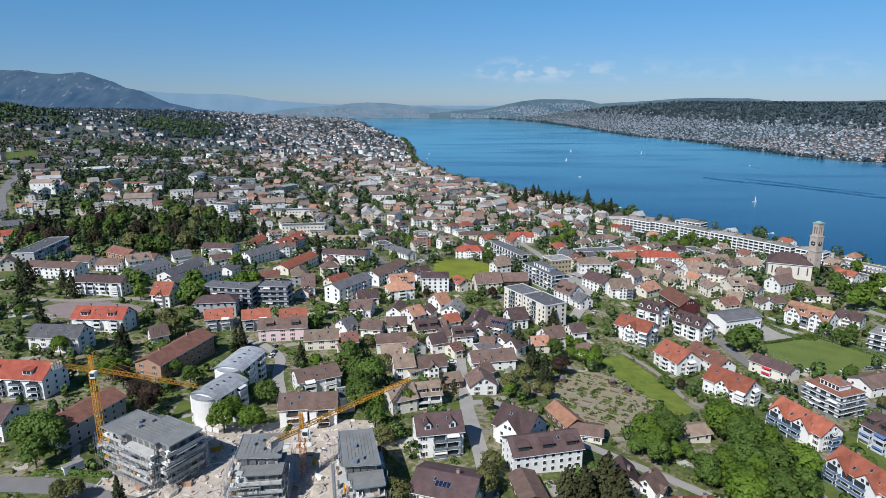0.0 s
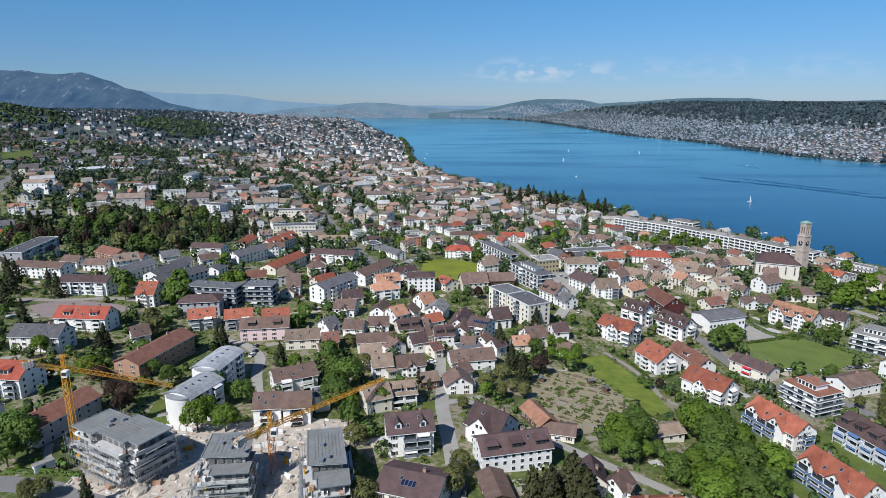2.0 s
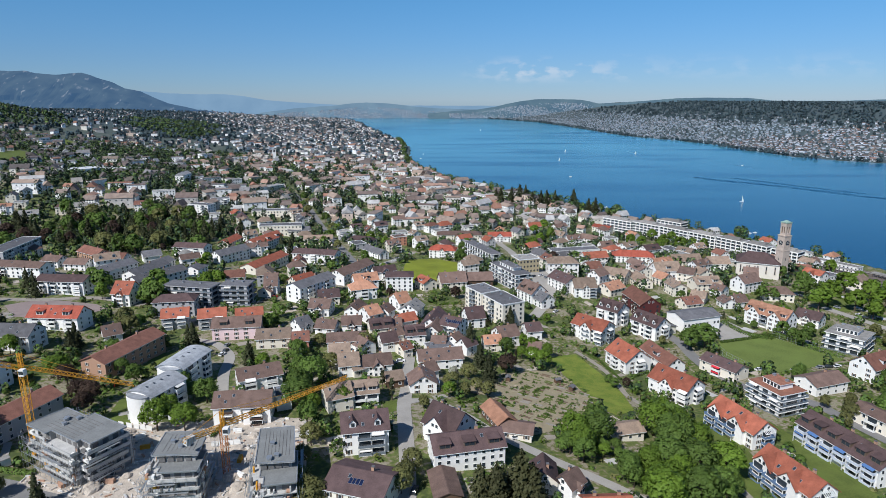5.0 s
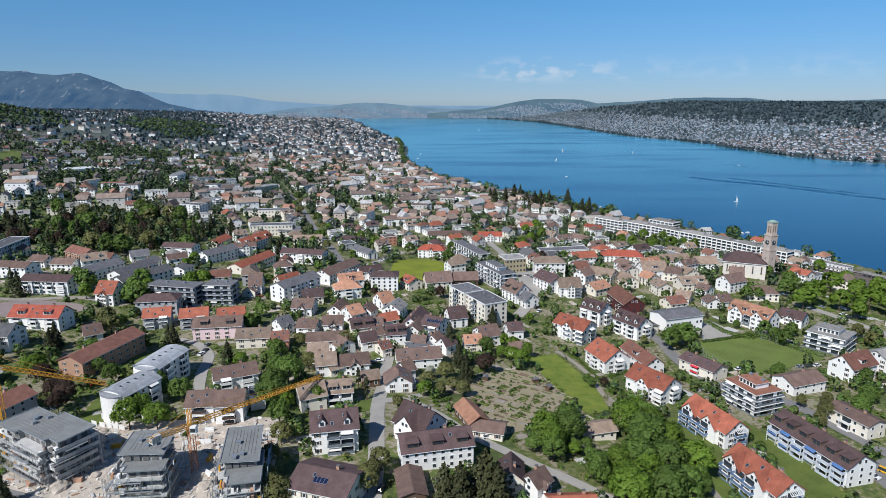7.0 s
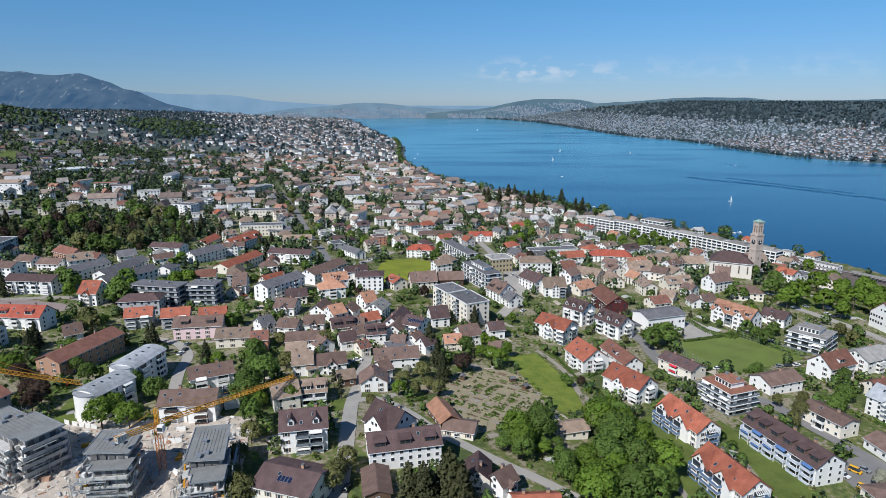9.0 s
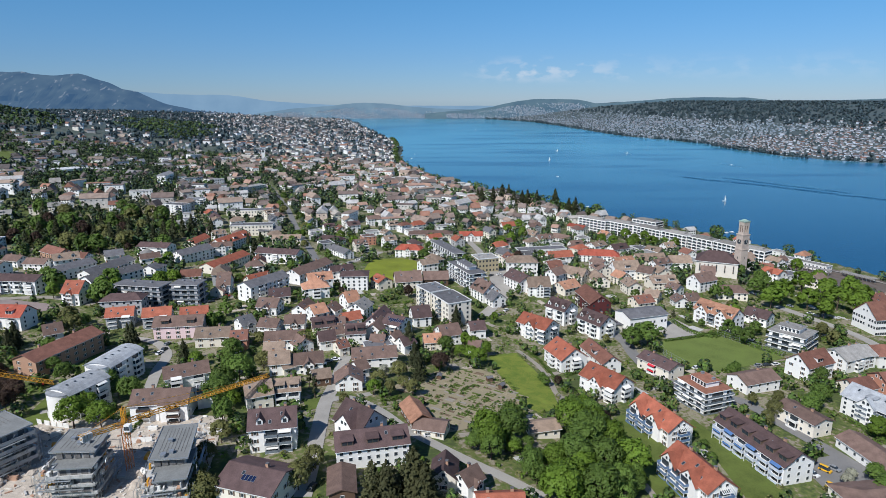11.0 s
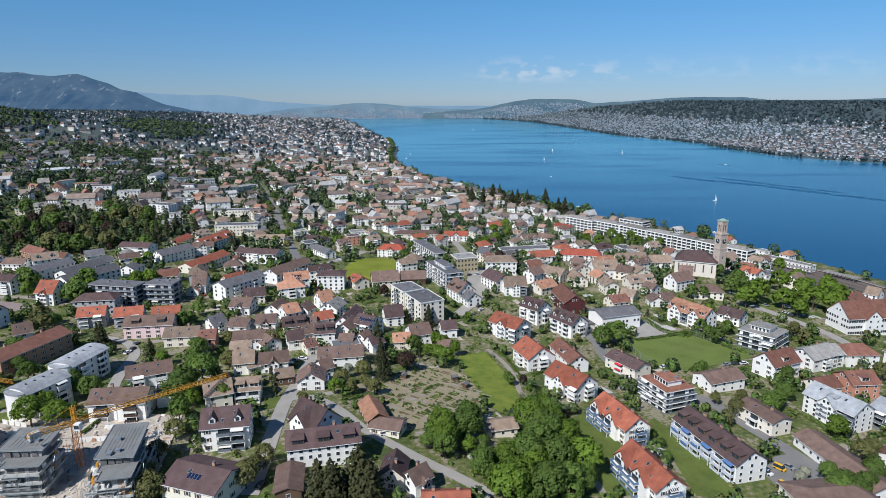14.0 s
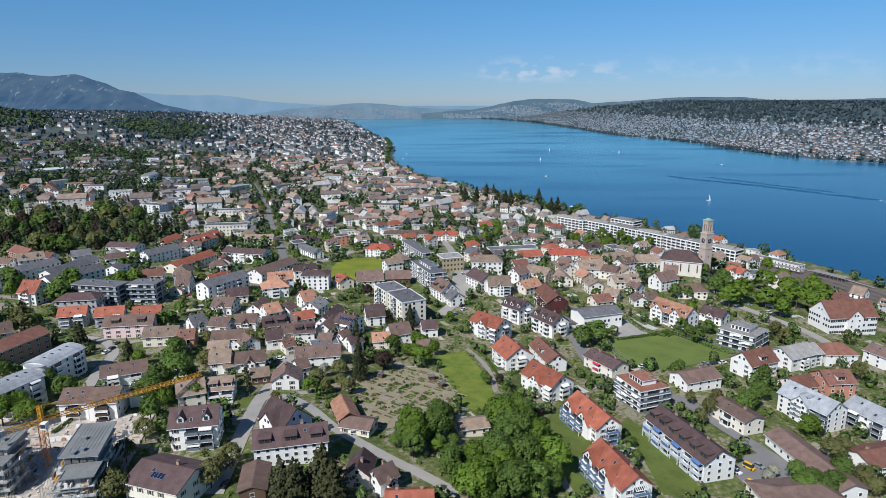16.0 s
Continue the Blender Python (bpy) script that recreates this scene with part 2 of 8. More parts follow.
def part(name, me, parent, label="", m=None):
    """One mesh as a part under a thing or under another part."""
    ob = new(name, me)
    ob.parent = parent
    if m is not None:
        ob.matrix_basis = m
    return tagged(ob, label)


def thing(name, label, category, m, group="", kind=""):
    ob = new(name)
    ob.matrix_basis = m
    return tagged(ob, label, category, group, kind)


FOOT = []  # footprints already taken: x, y, radius


def free(x, y, r):
    return all((x - a) ** 2 + (y - b) ** 2 > (r + c) ** 2 for a, b, c in FOOT)


# ---- ground, lake and far hills ----
def spaced(stops):
    """Grid lines from pairs of (from, step), ending at the last from."""
    out = []
    for (a, step), (b, _) in zip(stops, stops[1:]):
        out += list(np.arange(a, b, step))
    return np.array(out + [stops[-1][0]])


def sheet(name, xs, ys, z, mat):
    gx, gy = np.meshgrid(xs, ys)
    co = np.stack([gx, gy, z(gx, gy)], -1).reshape(-1, 3)
    w, h = len(xs), len(ys)
    i = (np.arange(h - 1)[:, None] * w + np.arange(w - 1)).ravel()
    quads = np.stack([i, i + 1, i + w + 1, i + w], 1)
    me = bpy.data.meshes.new(name)
    me.from_pydata(co.tolist(), [], quads.tolist())
    me.polygons.foreach_set("use_smooth", [True] * len(quads))
    me.materials.append(mat)
    return new(name, me)


GROUND_MAT = material("gardens, turf and gravel", (0.12, 0.145, 0.05), 0.95, 0.35, 16.0, 9.0, relief=0.4,
                      patches=((0.41, (0.062, 0.085, 0.028)), (0.48, (0.105, 0.135, 0.034)), (0.52, (0.14, 0.14, 0.06)), (0.58, (0.28, 0.24, 0.19))))
gn, gl = GROUND_MAT.node_tree.nodes, GROUND_MAT.node_tree.links
gb = gn["Principled BSDF"]
gsrc = gb.inputs["Base Color"].links[0].from_socket
# Distant land blends to a woodland tone with blue haze mixed into its colour.
gco, gsep = gn.new("ShaderNodeTexCoord"), gn.new("ShaderNodeSeparateXYZ")
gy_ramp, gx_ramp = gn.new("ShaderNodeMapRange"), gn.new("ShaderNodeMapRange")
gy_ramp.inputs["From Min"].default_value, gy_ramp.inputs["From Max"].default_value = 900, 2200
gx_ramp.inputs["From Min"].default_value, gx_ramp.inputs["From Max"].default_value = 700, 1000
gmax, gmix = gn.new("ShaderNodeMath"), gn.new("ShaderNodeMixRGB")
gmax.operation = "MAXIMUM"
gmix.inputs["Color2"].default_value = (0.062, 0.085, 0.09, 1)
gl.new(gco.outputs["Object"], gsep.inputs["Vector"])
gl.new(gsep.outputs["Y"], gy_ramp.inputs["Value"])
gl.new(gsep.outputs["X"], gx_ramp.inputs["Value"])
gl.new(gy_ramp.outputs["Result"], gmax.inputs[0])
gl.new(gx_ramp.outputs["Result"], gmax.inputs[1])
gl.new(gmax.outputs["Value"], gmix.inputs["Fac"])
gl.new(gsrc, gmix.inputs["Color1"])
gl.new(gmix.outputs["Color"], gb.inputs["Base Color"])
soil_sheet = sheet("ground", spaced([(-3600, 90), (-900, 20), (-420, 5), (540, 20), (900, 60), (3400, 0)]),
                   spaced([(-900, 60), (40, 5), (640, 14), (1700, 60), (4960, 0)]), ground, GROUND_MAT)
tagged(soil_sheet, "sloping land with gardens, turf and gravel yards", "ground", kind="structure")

water_mat = bpy.data.materials.new("lake water")
water_mat.use_nodes = True
n, l = water_mat.node_tree.nodes, water_mat.node_tree.links
wb = n["Principled BSDF"]
wb.inputs["Roughness"].default_value, wb.inputs["IOR"].default_value = 0.2, 1.33
co = n.new("ShaderNodeTexCoord")
lanes = n.new("ShaderNodeTexNoise")
lanes.inputs["Scale"].default_value, lanes.inputs["Detail"].default_value = 1.0, 4.0
lane_map = n.new("ShaderNodeMapping")
lane_map.inputs["Scale"].default_value = (0.0018, 0.0095, 1)
lane_map.inputs["Rotation"].default_value = (0, 0, 0.12)
lane_ramp = n.new("ShaderNodeValToRGB")
lane_ramp.color_ramp.elements[0].position, lane_ramp.color_ramp.elements[0].color = 0.38, (0.008, 0.11, 0.21, 1)
lane_ramp.color_ramp.elements[1].position, lane_ramp.color_ramp.elements[1].color = 0.5, (0.066, 0.262, 0.375, 1)
ripple = n.new("ShaderNodeTexNoise")
ripple.inputs["Scale"].default_value, ripple.inputs["Detail"].default_value = 0.22, 5.0
chop = n.new("ShaderNodeBump")
chop.inputs["Strength"].default_value, chop.inputs["Distance"].default_value = 0.2, 0.6
l.new(co.outputs["Object"], lane_map.inputs["Vector"])
l.new(lane_map.outputs["Vector"], lanes.inputs["Vector"])
l.new(lanes.outputs["Fac"], lane_ramp.inputs["Fac"])
# Water colour lightens with distance, painting in the stronger sky reflection and haze.
sky_fade_sep, sky_fade, sky_fade_mix = n.new("ShaderNodeSeparateXYZ"), n.new("ShaderNodeMapRange"), n.new("ShaderNodeMixRGB")
sky_fade.inputs["From Min"].default_value, sky_fade.inputs["From Max"].default_value = 700, 2300
sky_fade_mix.inputs["Color1"].default_value = (0.005, 0.064, 0.14, 1)
l.new(co.outputs["Object"], sky_fade_sep.inputs["Vector"])
l.new(sky_fade_sep.outputs["Y"], sky_fade.inputs["Value"])
l.new(sky_fade.outputs["Result"], sky_fade_mix.inputs["Fac"])
l.new(lane_ramp.outputs["Color"], sky_fade_mix.inputs["Color2"])
l.new(sky_fade_mix.outputs["Color"], wb.inputs["Base Color"])
l.new(co.outputs["Object"], ripple.inputs["Vector"])
l.new(ripple.outputs["Fac"], chop.inputs["Height"])
l.new(chop.outputs["Normal"], wb.inputs["Normal"])
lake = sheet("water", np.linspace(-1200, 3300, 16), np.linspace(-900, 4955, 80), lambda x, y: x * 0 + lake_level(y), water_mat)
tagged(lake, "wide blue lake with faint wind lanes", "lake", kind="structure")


def backdrop(name, label, xs, tops, depth, haze, forest, seed, reach=90, spurs=14.0, rock=0.0):
    """A far wooded ridge as a closed body: its crest follows tops, spurs and gullies run down its face, its foot lies below the horizon."""
    noise.seed_set(seed)
    s = Shape()
    steps, rows = 220, (0, 0.15, 0.3, 0.42, 0.54, 0.65, 0.75, 0.83, 0.9, 0.95, 0.98, 1)
    for i in range(steps + 1):
        x = xs[0] + (xs[-1] - xs[0]) * i / steps
        top = float(np.interp(x, xs, tops)) + 2.0 * noise.noise(Vector((x / 90, depth, 0))) + 1.4 * noise.noise(Vector((x / 28, depth, 3)))
        for r in rows:
            fold = noise.noise(Vector((x / 120 + r * 0.8, r * 2.2, seed))) + 0.5 * noise.noise(Vector((x / 45 + r * 1.5, r * 5, 2)))
            y = depth - reach * (1 - r) + reach * 0.32 * fold * math.sin(math.pi * min(r + 0.08, 1))
            s.v.append((x, y, -40 + (top + 40) * r ** 0.85 + spurs * fold * math.sin(math.pi * r)))
        s.v.append((x, depth + 30, -40))
    k = len(rows) + 1
    for i in range(steps):
        for j in range(k - 1):
            s.f.append((i * k + j, (i + 1) * k + j, (i + 1) * k + j + 1, i * k + j + 1))
            s.m.append(0)
    m = bpy.data.materials.new(name + " haze blue")
    m.use_nodes = True
    nn, ll = m.node_tree.nodes, m.node_tree.links
    bb = nn["Principled BSDF"]
    oc = nn.new("ShaderNodeTexCoord")
    tex, fine = nn.new("ShaderNodeTexNoise"), nn.new("ShaderNodeTexNoise")
    tex.inputs["Scale"].default_value, tex.inputs["Detail"].default_value = 0.008, 8.0
    fine.inputs["Scale"].default_value, fine.inputs["Detail"].default_value = 0.012, 7.0
    stretch = nn.new("ShaderNodeMapping")
    stretch.inputs["Scale"].default_value = (2.2, 1.0, 1.0)
    rr, rk, mx = nn.new("ShaderNodeValToRGB"), nn.new("ShaderNodeValToRGB"), nn.new("ShaderNodeMixRGB")
    rr.color_ramp.elements[0].position, rr.color_ramp.elements[0].color = 0.34, (*[c * 0.5 for c in forest], 1)
    rr.color_ramp.elements[1].position, rr.color_ramp.elements[1].color = 0.66, (*[c * 1.6 for c in forest], 1)
    rk.color_ramp.elements[0].position, rk.color_ramp.elements[0].color = 0.6, (0, 0, 0, 1)
    rk.color_ramp.elements[1].position, rk.color_ramp.elements[1].color = 0.72, (rock, rock, rock, 1)
    mx.inputs["Color2"].default_value = (0.3, 0.28, 0.25, 1)
    ll.new(oc.outputs["Object"], tex.inputs["Vector"])
    ll.new(oc.outputs["Object"], stretch.inputs["Vector"])
    ll.new(stretch.outputs["Vector"], fine.inputs["Vector"])
    ll.new(tex.outputs["Fac"], rr.inputs["Fac"])
    ll.new(fine.outputs["Fac"], rk.inputs["Fac"])
    ll.new(rk.outputs["Color"], mx.inputs["Fac"])
    ll.new(rr.outputs["Color"], mx.inputs["Color1"])
    ll.new(mx.outputs["Color"], bb.inputs["Base Color"])
    # A faint blue glow stands in for the air haze before the ridge.
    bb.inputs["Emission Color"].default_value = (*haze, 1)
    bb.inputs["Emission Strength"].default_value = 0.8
    bb.inputs["Roughness"].default_value = 1.0
    bb.inputs["Specular IOR Level"].default_value = 0
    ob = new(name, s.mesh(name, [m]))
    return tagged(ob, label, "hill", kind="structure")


BANK_CREST_X = (-100, 68, 281, 409, 493, 600, 705, 917, 1044, 1130, 1182, 1300, 1554, 1765, 1976, 2316, 2445, 2597, 2788, 3040, 3500)
BANK_CREST_Z = (55, 70, 83, 104, 124, 143, 157, 157, 153, 137, 124, 129, 145, 162, 166, 162, 149, 124, 124, 141, 156)
CITY_X, CITY_Z = (-1400, -1100, -796, -709, -578, -406, -233, -16, 287, 700), (60, 96, 115, 128, 136, 128, 107, 90, 82, 70)
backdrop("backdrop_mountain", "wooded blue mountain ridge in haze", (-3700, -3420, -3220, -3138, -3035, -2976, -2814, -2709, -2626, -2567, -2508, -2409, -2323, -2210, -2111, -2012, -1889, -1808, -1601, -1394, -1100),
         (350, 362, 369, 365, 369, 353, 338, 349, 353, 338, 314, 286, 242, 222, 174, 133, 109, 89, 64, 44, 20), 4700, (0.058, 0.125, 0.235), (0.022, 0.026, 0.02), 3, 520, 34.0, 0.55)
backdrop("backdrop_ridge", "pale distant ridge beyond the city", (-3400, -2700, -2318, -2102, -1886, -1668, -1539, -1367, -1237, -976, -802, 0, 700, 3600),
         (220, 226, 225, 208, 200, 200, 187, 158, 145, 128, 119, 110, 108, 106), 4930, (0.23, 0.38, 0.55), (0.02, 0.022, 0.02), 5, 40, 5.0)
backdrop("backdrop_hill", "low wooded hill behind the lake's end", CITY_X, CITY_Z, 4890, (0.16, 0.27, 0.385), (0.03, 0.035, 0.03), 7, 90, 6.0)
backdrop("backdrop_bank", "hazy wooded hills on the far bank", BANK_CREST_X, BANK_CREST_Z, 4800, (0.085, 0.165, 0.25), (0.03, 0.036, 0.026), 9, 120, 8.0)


# ---- houses ----
def window_mesh(w, h, shutters):
    """One connected plate: a frame with a recessed pane, and folded-back shutters where there are any."""
    s, d, q = Shape(), -0.1, 0.11
    e = w / 2 + (0.55 if shutters else 0)
    xs = [-e, -w / 2, -w / 2 + q, w / 2 - q, w / 2, e] if shutters else [-e, -e + q, e - q, e]
    zs = [-h / 2, -h / 2 + q, h / 2 - q, h / 2]
    at = {}

    def p(x, y, z):
        key = (round(x, 3), round(y, 3), round(z, 3))
        if key not in at:
            at[key] = len(s.v)
            s.v.append(key)
        return at[key]

    def quad(pts, m):
        s.f.append(tuple(p(*c) for c in pts))
        s.m.append(m)

    pane = len(xs) // 2 - 1
    for i in range(len(xs) - 1):
        for k in range(3):
            a, b, c, f = xs[i], xs[i + 1], zs[k], zs[k + 1]
            if i == pane and k == 1:
                y = -0.03
                quad([(a, y, c), (b, y, c), (b, y, f), (a, y, f)], 1)
                quad([(a, d, c), (b, d, c), (b, y, c), (a, y, c)], 0)
                quad([(a, y, f), (b, y, f), (b, d, f), (a, d, f)], 0)
                quad([(a, d, c), (a, y, c), (a, y, f), (a, d, f)], 0)
                quad([(b, y, c), (b, d, c), (b, d, f), (b, y, f)], 0)
            else:
                quad([(a, d, c), (b, d, c), (b, d, f), (a, d, f)], 2 if shutters and i in (0, len(xs) - 2) else 0)
    for a, b in zip(xs, xs[1:]):
        quad([(a, d, zs[3]), (b, d, zs[3]), (b, 0.02, zs[3]), (a, 0.02, zs[3])], 0)
        quad([(a, 0.02, zs[0]), (b, 0.02, zs[0]), (b, d, zs[0]), (a, d, zs[0])], 0)
    for c, f in zip(zs, zs[1:]):
        quad([(-e, 0.02, c), (-e, d, c), (-e, d, f), (-e, 0.02, f)], 0)
        quad([(e, d, c), (e, 0.02, c), (e, 0.02, f), (e, d, f)], 0)
    return s.mesh("window", [TRIM, GLASS, SHUTTER])


WINDOWS = {"plain": window_mesh(1.3, 1.45, False), "shutter": window_mesh(1.1, 1.45, True), "wide": window_mesh(2.2, 1.5, False), "tall": window_mesh(1.1, 2.2, False)}
BALCONY = Shape().box(-2.3, 2.3, -1.7, 0, -0.2, 0).box(-2.3, 2.3, -1.7, -1.6, 0, 0.95, 1).box(-2.3, -2.2, -1.6, 0, 0, 0.95, 1).box(2.2, 2.3, -1.6, 0, 0, 0.95, 1)
BALCONY.box(-1.9, 1.9, -0.06, 0.01, 0.05, 2.2, 2).box(-2.25, -2.05, -1.65, -1.45, -2.6, -0.2, 0).box(2.05, 2.25, -1.65, -1.45, -2.6, -0.2, 0)
BLUE_RAIL = material("pale blue balcony panels", (0.52, 0.57, 0.66), 0.5, 0.1)
BALCONIES = {k: BALCONY.mesh("balcony", [TRIM, {"grey": CLOTH["grey"], "dark": CLOTH["dark"], "blue": BLUE_RAIL, "azure": CLOTH["azure"]}.get(k, TRIM), GLASS]) for k in CLOTH}
AWNINGS = {k: Shape().slab([(-2.1, -1.75, 1.75), (2.1, -1.75, 1.75), (2.1, 0, 2.45), (-2.1, 0, 2.45)], 0.05).box(-2.1, 2.1, -1.77, -1.73, 1.5, 1.73).mesh("awning", [CLOTH[k]]) for k in CLOTH}
CHIMNEY = Shape().box(-0.45, 0.45, -0.4, 0.4, -1.6, 1.1, 0).box(-0.52, 0.52, -0.47, 0.47, 1.1, 1.25, 1).mesh("chimney", [WALLS["brick"], ROOFS["slate"]])
SKYLIGHT = Shape().box(-0.5, 0.5, -0.7, 0.7, -0.05, 0.1, 0).box(-0.4, 0.4, -0.6, 0.6, 0.1, 0.13, 1).mesh("skylight", [STEEL, GLASS])
SOLAR = Shape().box(-0.5, 0.5, -1.0, 1.0, 0.06, 0.12, 0).box(-0.46, 0.46, -0.96, 0.96, 0.12, 0.13, 1).mesh("solar_panel", [STEEL, PANEL])
VENT = Shape().box(-0.6, 0.6, -0.6, 0.6, 0, 0.8, 0).box(-0.7, 0.7, -0.7, 0.7, 0.8, 0.9, 0).mesh("roof_vent", [STEEL])
ROOF_WORDS = {"orange": "orange terracotta", "red": "bright red", "salmon": "faded salmon", "redbrown": "red-brown", "brown": "brown", "dark": "dark purple-brown",
              "beige": "weathered beige", "slate": "grey", "grey": "light grey", "metal": "zinc", "rust": "rust-coloured", "white": "white"}
WALL_WORDS = {"darkred": "dark red timber", "brown": "brown timber", "brick": "tan brick", "ochre": "ochre louvred"}
SIDES = {"F": 0, "E": 90, "B": 180, "S": -90}


def house(kind, x, y, turn, length, width, eave, rise, roof, wall, floors, bal=None, dorF=0, gabF=0, chim=0, sky=0, solar=0, pent=0, panes=1.0, bay=4.0, bal_at=None, bal_end=None, gab_at=None, peak=False, name="house", category="house", group=""):
    """A house whose ridge runs along its own x; its -y side is the front."""
    z0 = height(x, y)
    rnd = random.Random(int(x * 7 + y * 13))
    shape_word = {"gable": "gabled", "hip": "hipped", "flat": "flat", "barrel": "curved"}[kind]
    tiled = "" if kind in ("flat", "barrel") else " tiled"
    label = f"{WALL_WORDS.get(wall, wall + ' rendered')} {name.replace('_', ' ')} with {shape_word} {ROOF_WORDS[roof]}{tiled} roof"
    if bal:
        label += {"blue": ", blue awnings", "red": ", red awnings"}.get(bal[0], ", balconies")
    root = thing(name, label, category, pose(x, y, z0, 0, 0, turn), group)
    FOOT.append((x, y, 0.42 * (length + width) / 2 + 2))
    for k in (-0.34, 0.34) if length > 1.5 * width else ():
        a = radians(turn)
        FOOT.append((x + k * length * math.cos(a), y + k * length * math.sin(a), width * 0.62))
    lx, wy = length / 2 - 0.6, width / 2 - 0.7
    top = eave
    wm, rm = WALLS[wall], ROOFS[roof]
    body = Shape()
    if kind == "gable":
        low, g = eave + rise * 0.7 / (width / 2) - 0.2, eave + rise - 0.22
        gable_end = [(-wy, -4), (wy, -4), (wy, low), (0, g), (-wy, low)]
        body.solid([(-lx, a, b) for a, b in gable_end], [(lx, a, b) for a, b in gable_end])
        hl, hw, top = length / 2, width / 2, eave + rise
        edge = [(-hw, eave - 0.24), (0, top - 0.24), (hw, eave - 0.24), (hw, eave), (0.18, top + 0.05), (-0.18, top + 0.05), (-hw, eave)]
        r = Shape().solid([(-hl, a, b) for a, b in edge], [(hl, a, b) for a, b in edge])
        r.m[4] = r.m[8] = 1
    elif kind == "hip":
        hl, hw = length / 2 + width * 0.38, width / 2
        lx = hl - 0.7
        body.box(-lx, lx, -wy, wy, -4, eave - 0.1)
        corner = ((-hl, -hw), (hl, -hw), (hl, hw), (-hl, hw))
        r = Shape()
        r.v = [(a, b, eave - 0.22) for a, b in corner] + [(a, b, eave) for a, b in corner] + [(-length / 2, 0, eave + rise), (length / 2, 0, eave + rise)]
        r.f = [(3, 2, 1, 0), (0, 1, 5, 4), (1, 2, 6, 5), (2, 3, 7, 6), (3, 0, 4, 7), (4, 5, 9, 8), (5, 6, 9), (6, 7, 8, 9), (7, 4, 8)]
        r.m = [1, 1, 1, 1, 1, 0, 0, 0, 0]
    elif kind == "barrel":
        lx, wy = length / 2, width / 2
        body.box(-lx, lx, -wy, wy, -4, eave)
        arc = [(math.sin(t) / math.sin(0.9), (math.cos(t) - math.cos(0.9)) / (1 - math.cos(0.9))) for t in (-0.9, -0.6, -0.3, 0, 0.3, 0.6, 0.9)]
        over = [(a * (wy + 0.6), eave + 0.1 + b * rise) for a, b in arc[::-1]]
        edge = [(a, b - 0.25) for a, b in over[::-1]] + over
        r = Shape().solid([(-lx - 0.5, a, b) for a, b in edge], [(lx + 0.5, a, b) for a, b in edge])
        for end in (-lx, lx):
            body.solid([(end - 0.05, a * wy, eave) for a, b in arc] + [(end + 0.05, a * wy, eave) for a, b in arc[::-1]], [(end - 0.05, a * wy, eave + b * rise) for a, b in arc] + [(end + 0.05, a * wy, eave + b * rise) for a, b in arc[::-1]])
        bow = [(-lx - 3.4 * math.cos(t), -wy * 0.1 + wy * 0.82 * math.sin(t)) for t in np.linspace(math.pi / 2, -math.pi / 2, 13)]
        part("stair_tower", Shape().solid([(p, q, -4) for p, q in bow], [(p, q, eave + 0.5) for p, q in bow]).solid([(p * 1.01, q * 1.03, eave + 0.5) for p, q in bow], [(p * 1.01, q * 1.03, eave + 0.75) for p, q in bow], 1).mesh("stair_tower", [wm, rm]), root, "rounded white end wall")
        for k in range(4):
            part("skylight", SKYLIGHT, root, "", pose(lx * (-0.6 + 0.4 * k), -1.0, eave + rise + 0.03, 6, 0, 0))
    else:
        lx, wy = length / 2, width / 2
        body.box(-lx, lx, -wy, wy, -4, eave)
        def rim(k, z):
            return [(-lx - k, -wy - k, z), (lx + k, -wy - k, z), (lx + k, wy + k, z), (-lx - k, wy + k, z)]

        r = Shape()
        r.v = rim(0.3, eave + 0.002) + rim(0.3, eave + 0.62) + rim(0, eave + 0.62) + rim(0, eave + 0.3)
        r.f, r.m = [(3, 2, 1, 0), (12, 13, 14, 15)], [1, 0]
        for q in range(4):
            w = (q + 1) % 4
            r.f += [(q, w, 4 + w, 4 + q), (4 + q, 4 + w, 8 + w, 8 + q), (8 + q, 8 + w, 12 + w, 12 + q)]
            r.m += [1, 1, 1]
    part("wall", body.mesh("wall", [wm]), root)
    part("roof", r.mesh("roof", [rm, TRIM if wall != "brown" else SHUTTER]), root)
    storey = eave / max(floors, 1)

    def on_roof(u, v, lift=0.0):
        return (u, v, eave + rise * (1 - abs(v) / (width / 2)) + lift)

    tilt = math.degrees(math.atan2(rise, width / 2))
    style = "shutter" if rnd.random() < 0.45 and floors < 4 else "plain"
    taken = []
    if bal:
        cloth, count = bal
        for i in range(count):
            u = -lx + 2 * lx * (i + 0.5) / count
            if bal_at:
                u = bal_at[i] * lx
            elif gabF:
                u = min(u + min(4.0, length * 0.16) + 2.2, lx - 1.5)
            taken.append(u)
            for f in range(floors):
                if f == 0 and floors > 2 and rnd.random() < 0.3:
                    continue
                m = pose(u, -width / 2 - 0.7 if gab_at else -wy, storey * f + 0.35)
                b = part("balcony", BALCONIES[cloth], root, "", m)
                if rnd.random() < {"blue": 0.6, "red": 0.8, "azure": 0.0}.get(cloth, 0.25):
                    part("awning", AWNINGS["white" if cloth in ("grey", "dark") else cloth], b, f"{'white' if cloth in ('grey', 'dark') else cloth} cloth awning")
    if bal_end:
        for f in range(floors):
            b = part("balcony", BALCONIES[bal_end], root, "", pose(lx, 0.8, storey * f + 0.35, 0, 0, 90))
            if f == floors - 1 and bal_end == "azure":
                slats = Shape()
                for k in range(7):
                    slats.bar((-2.2 + 0.73 * k, -1.9, 2.3), (-2.2 + 0.73 * k, 0, 3.4), 0.09)
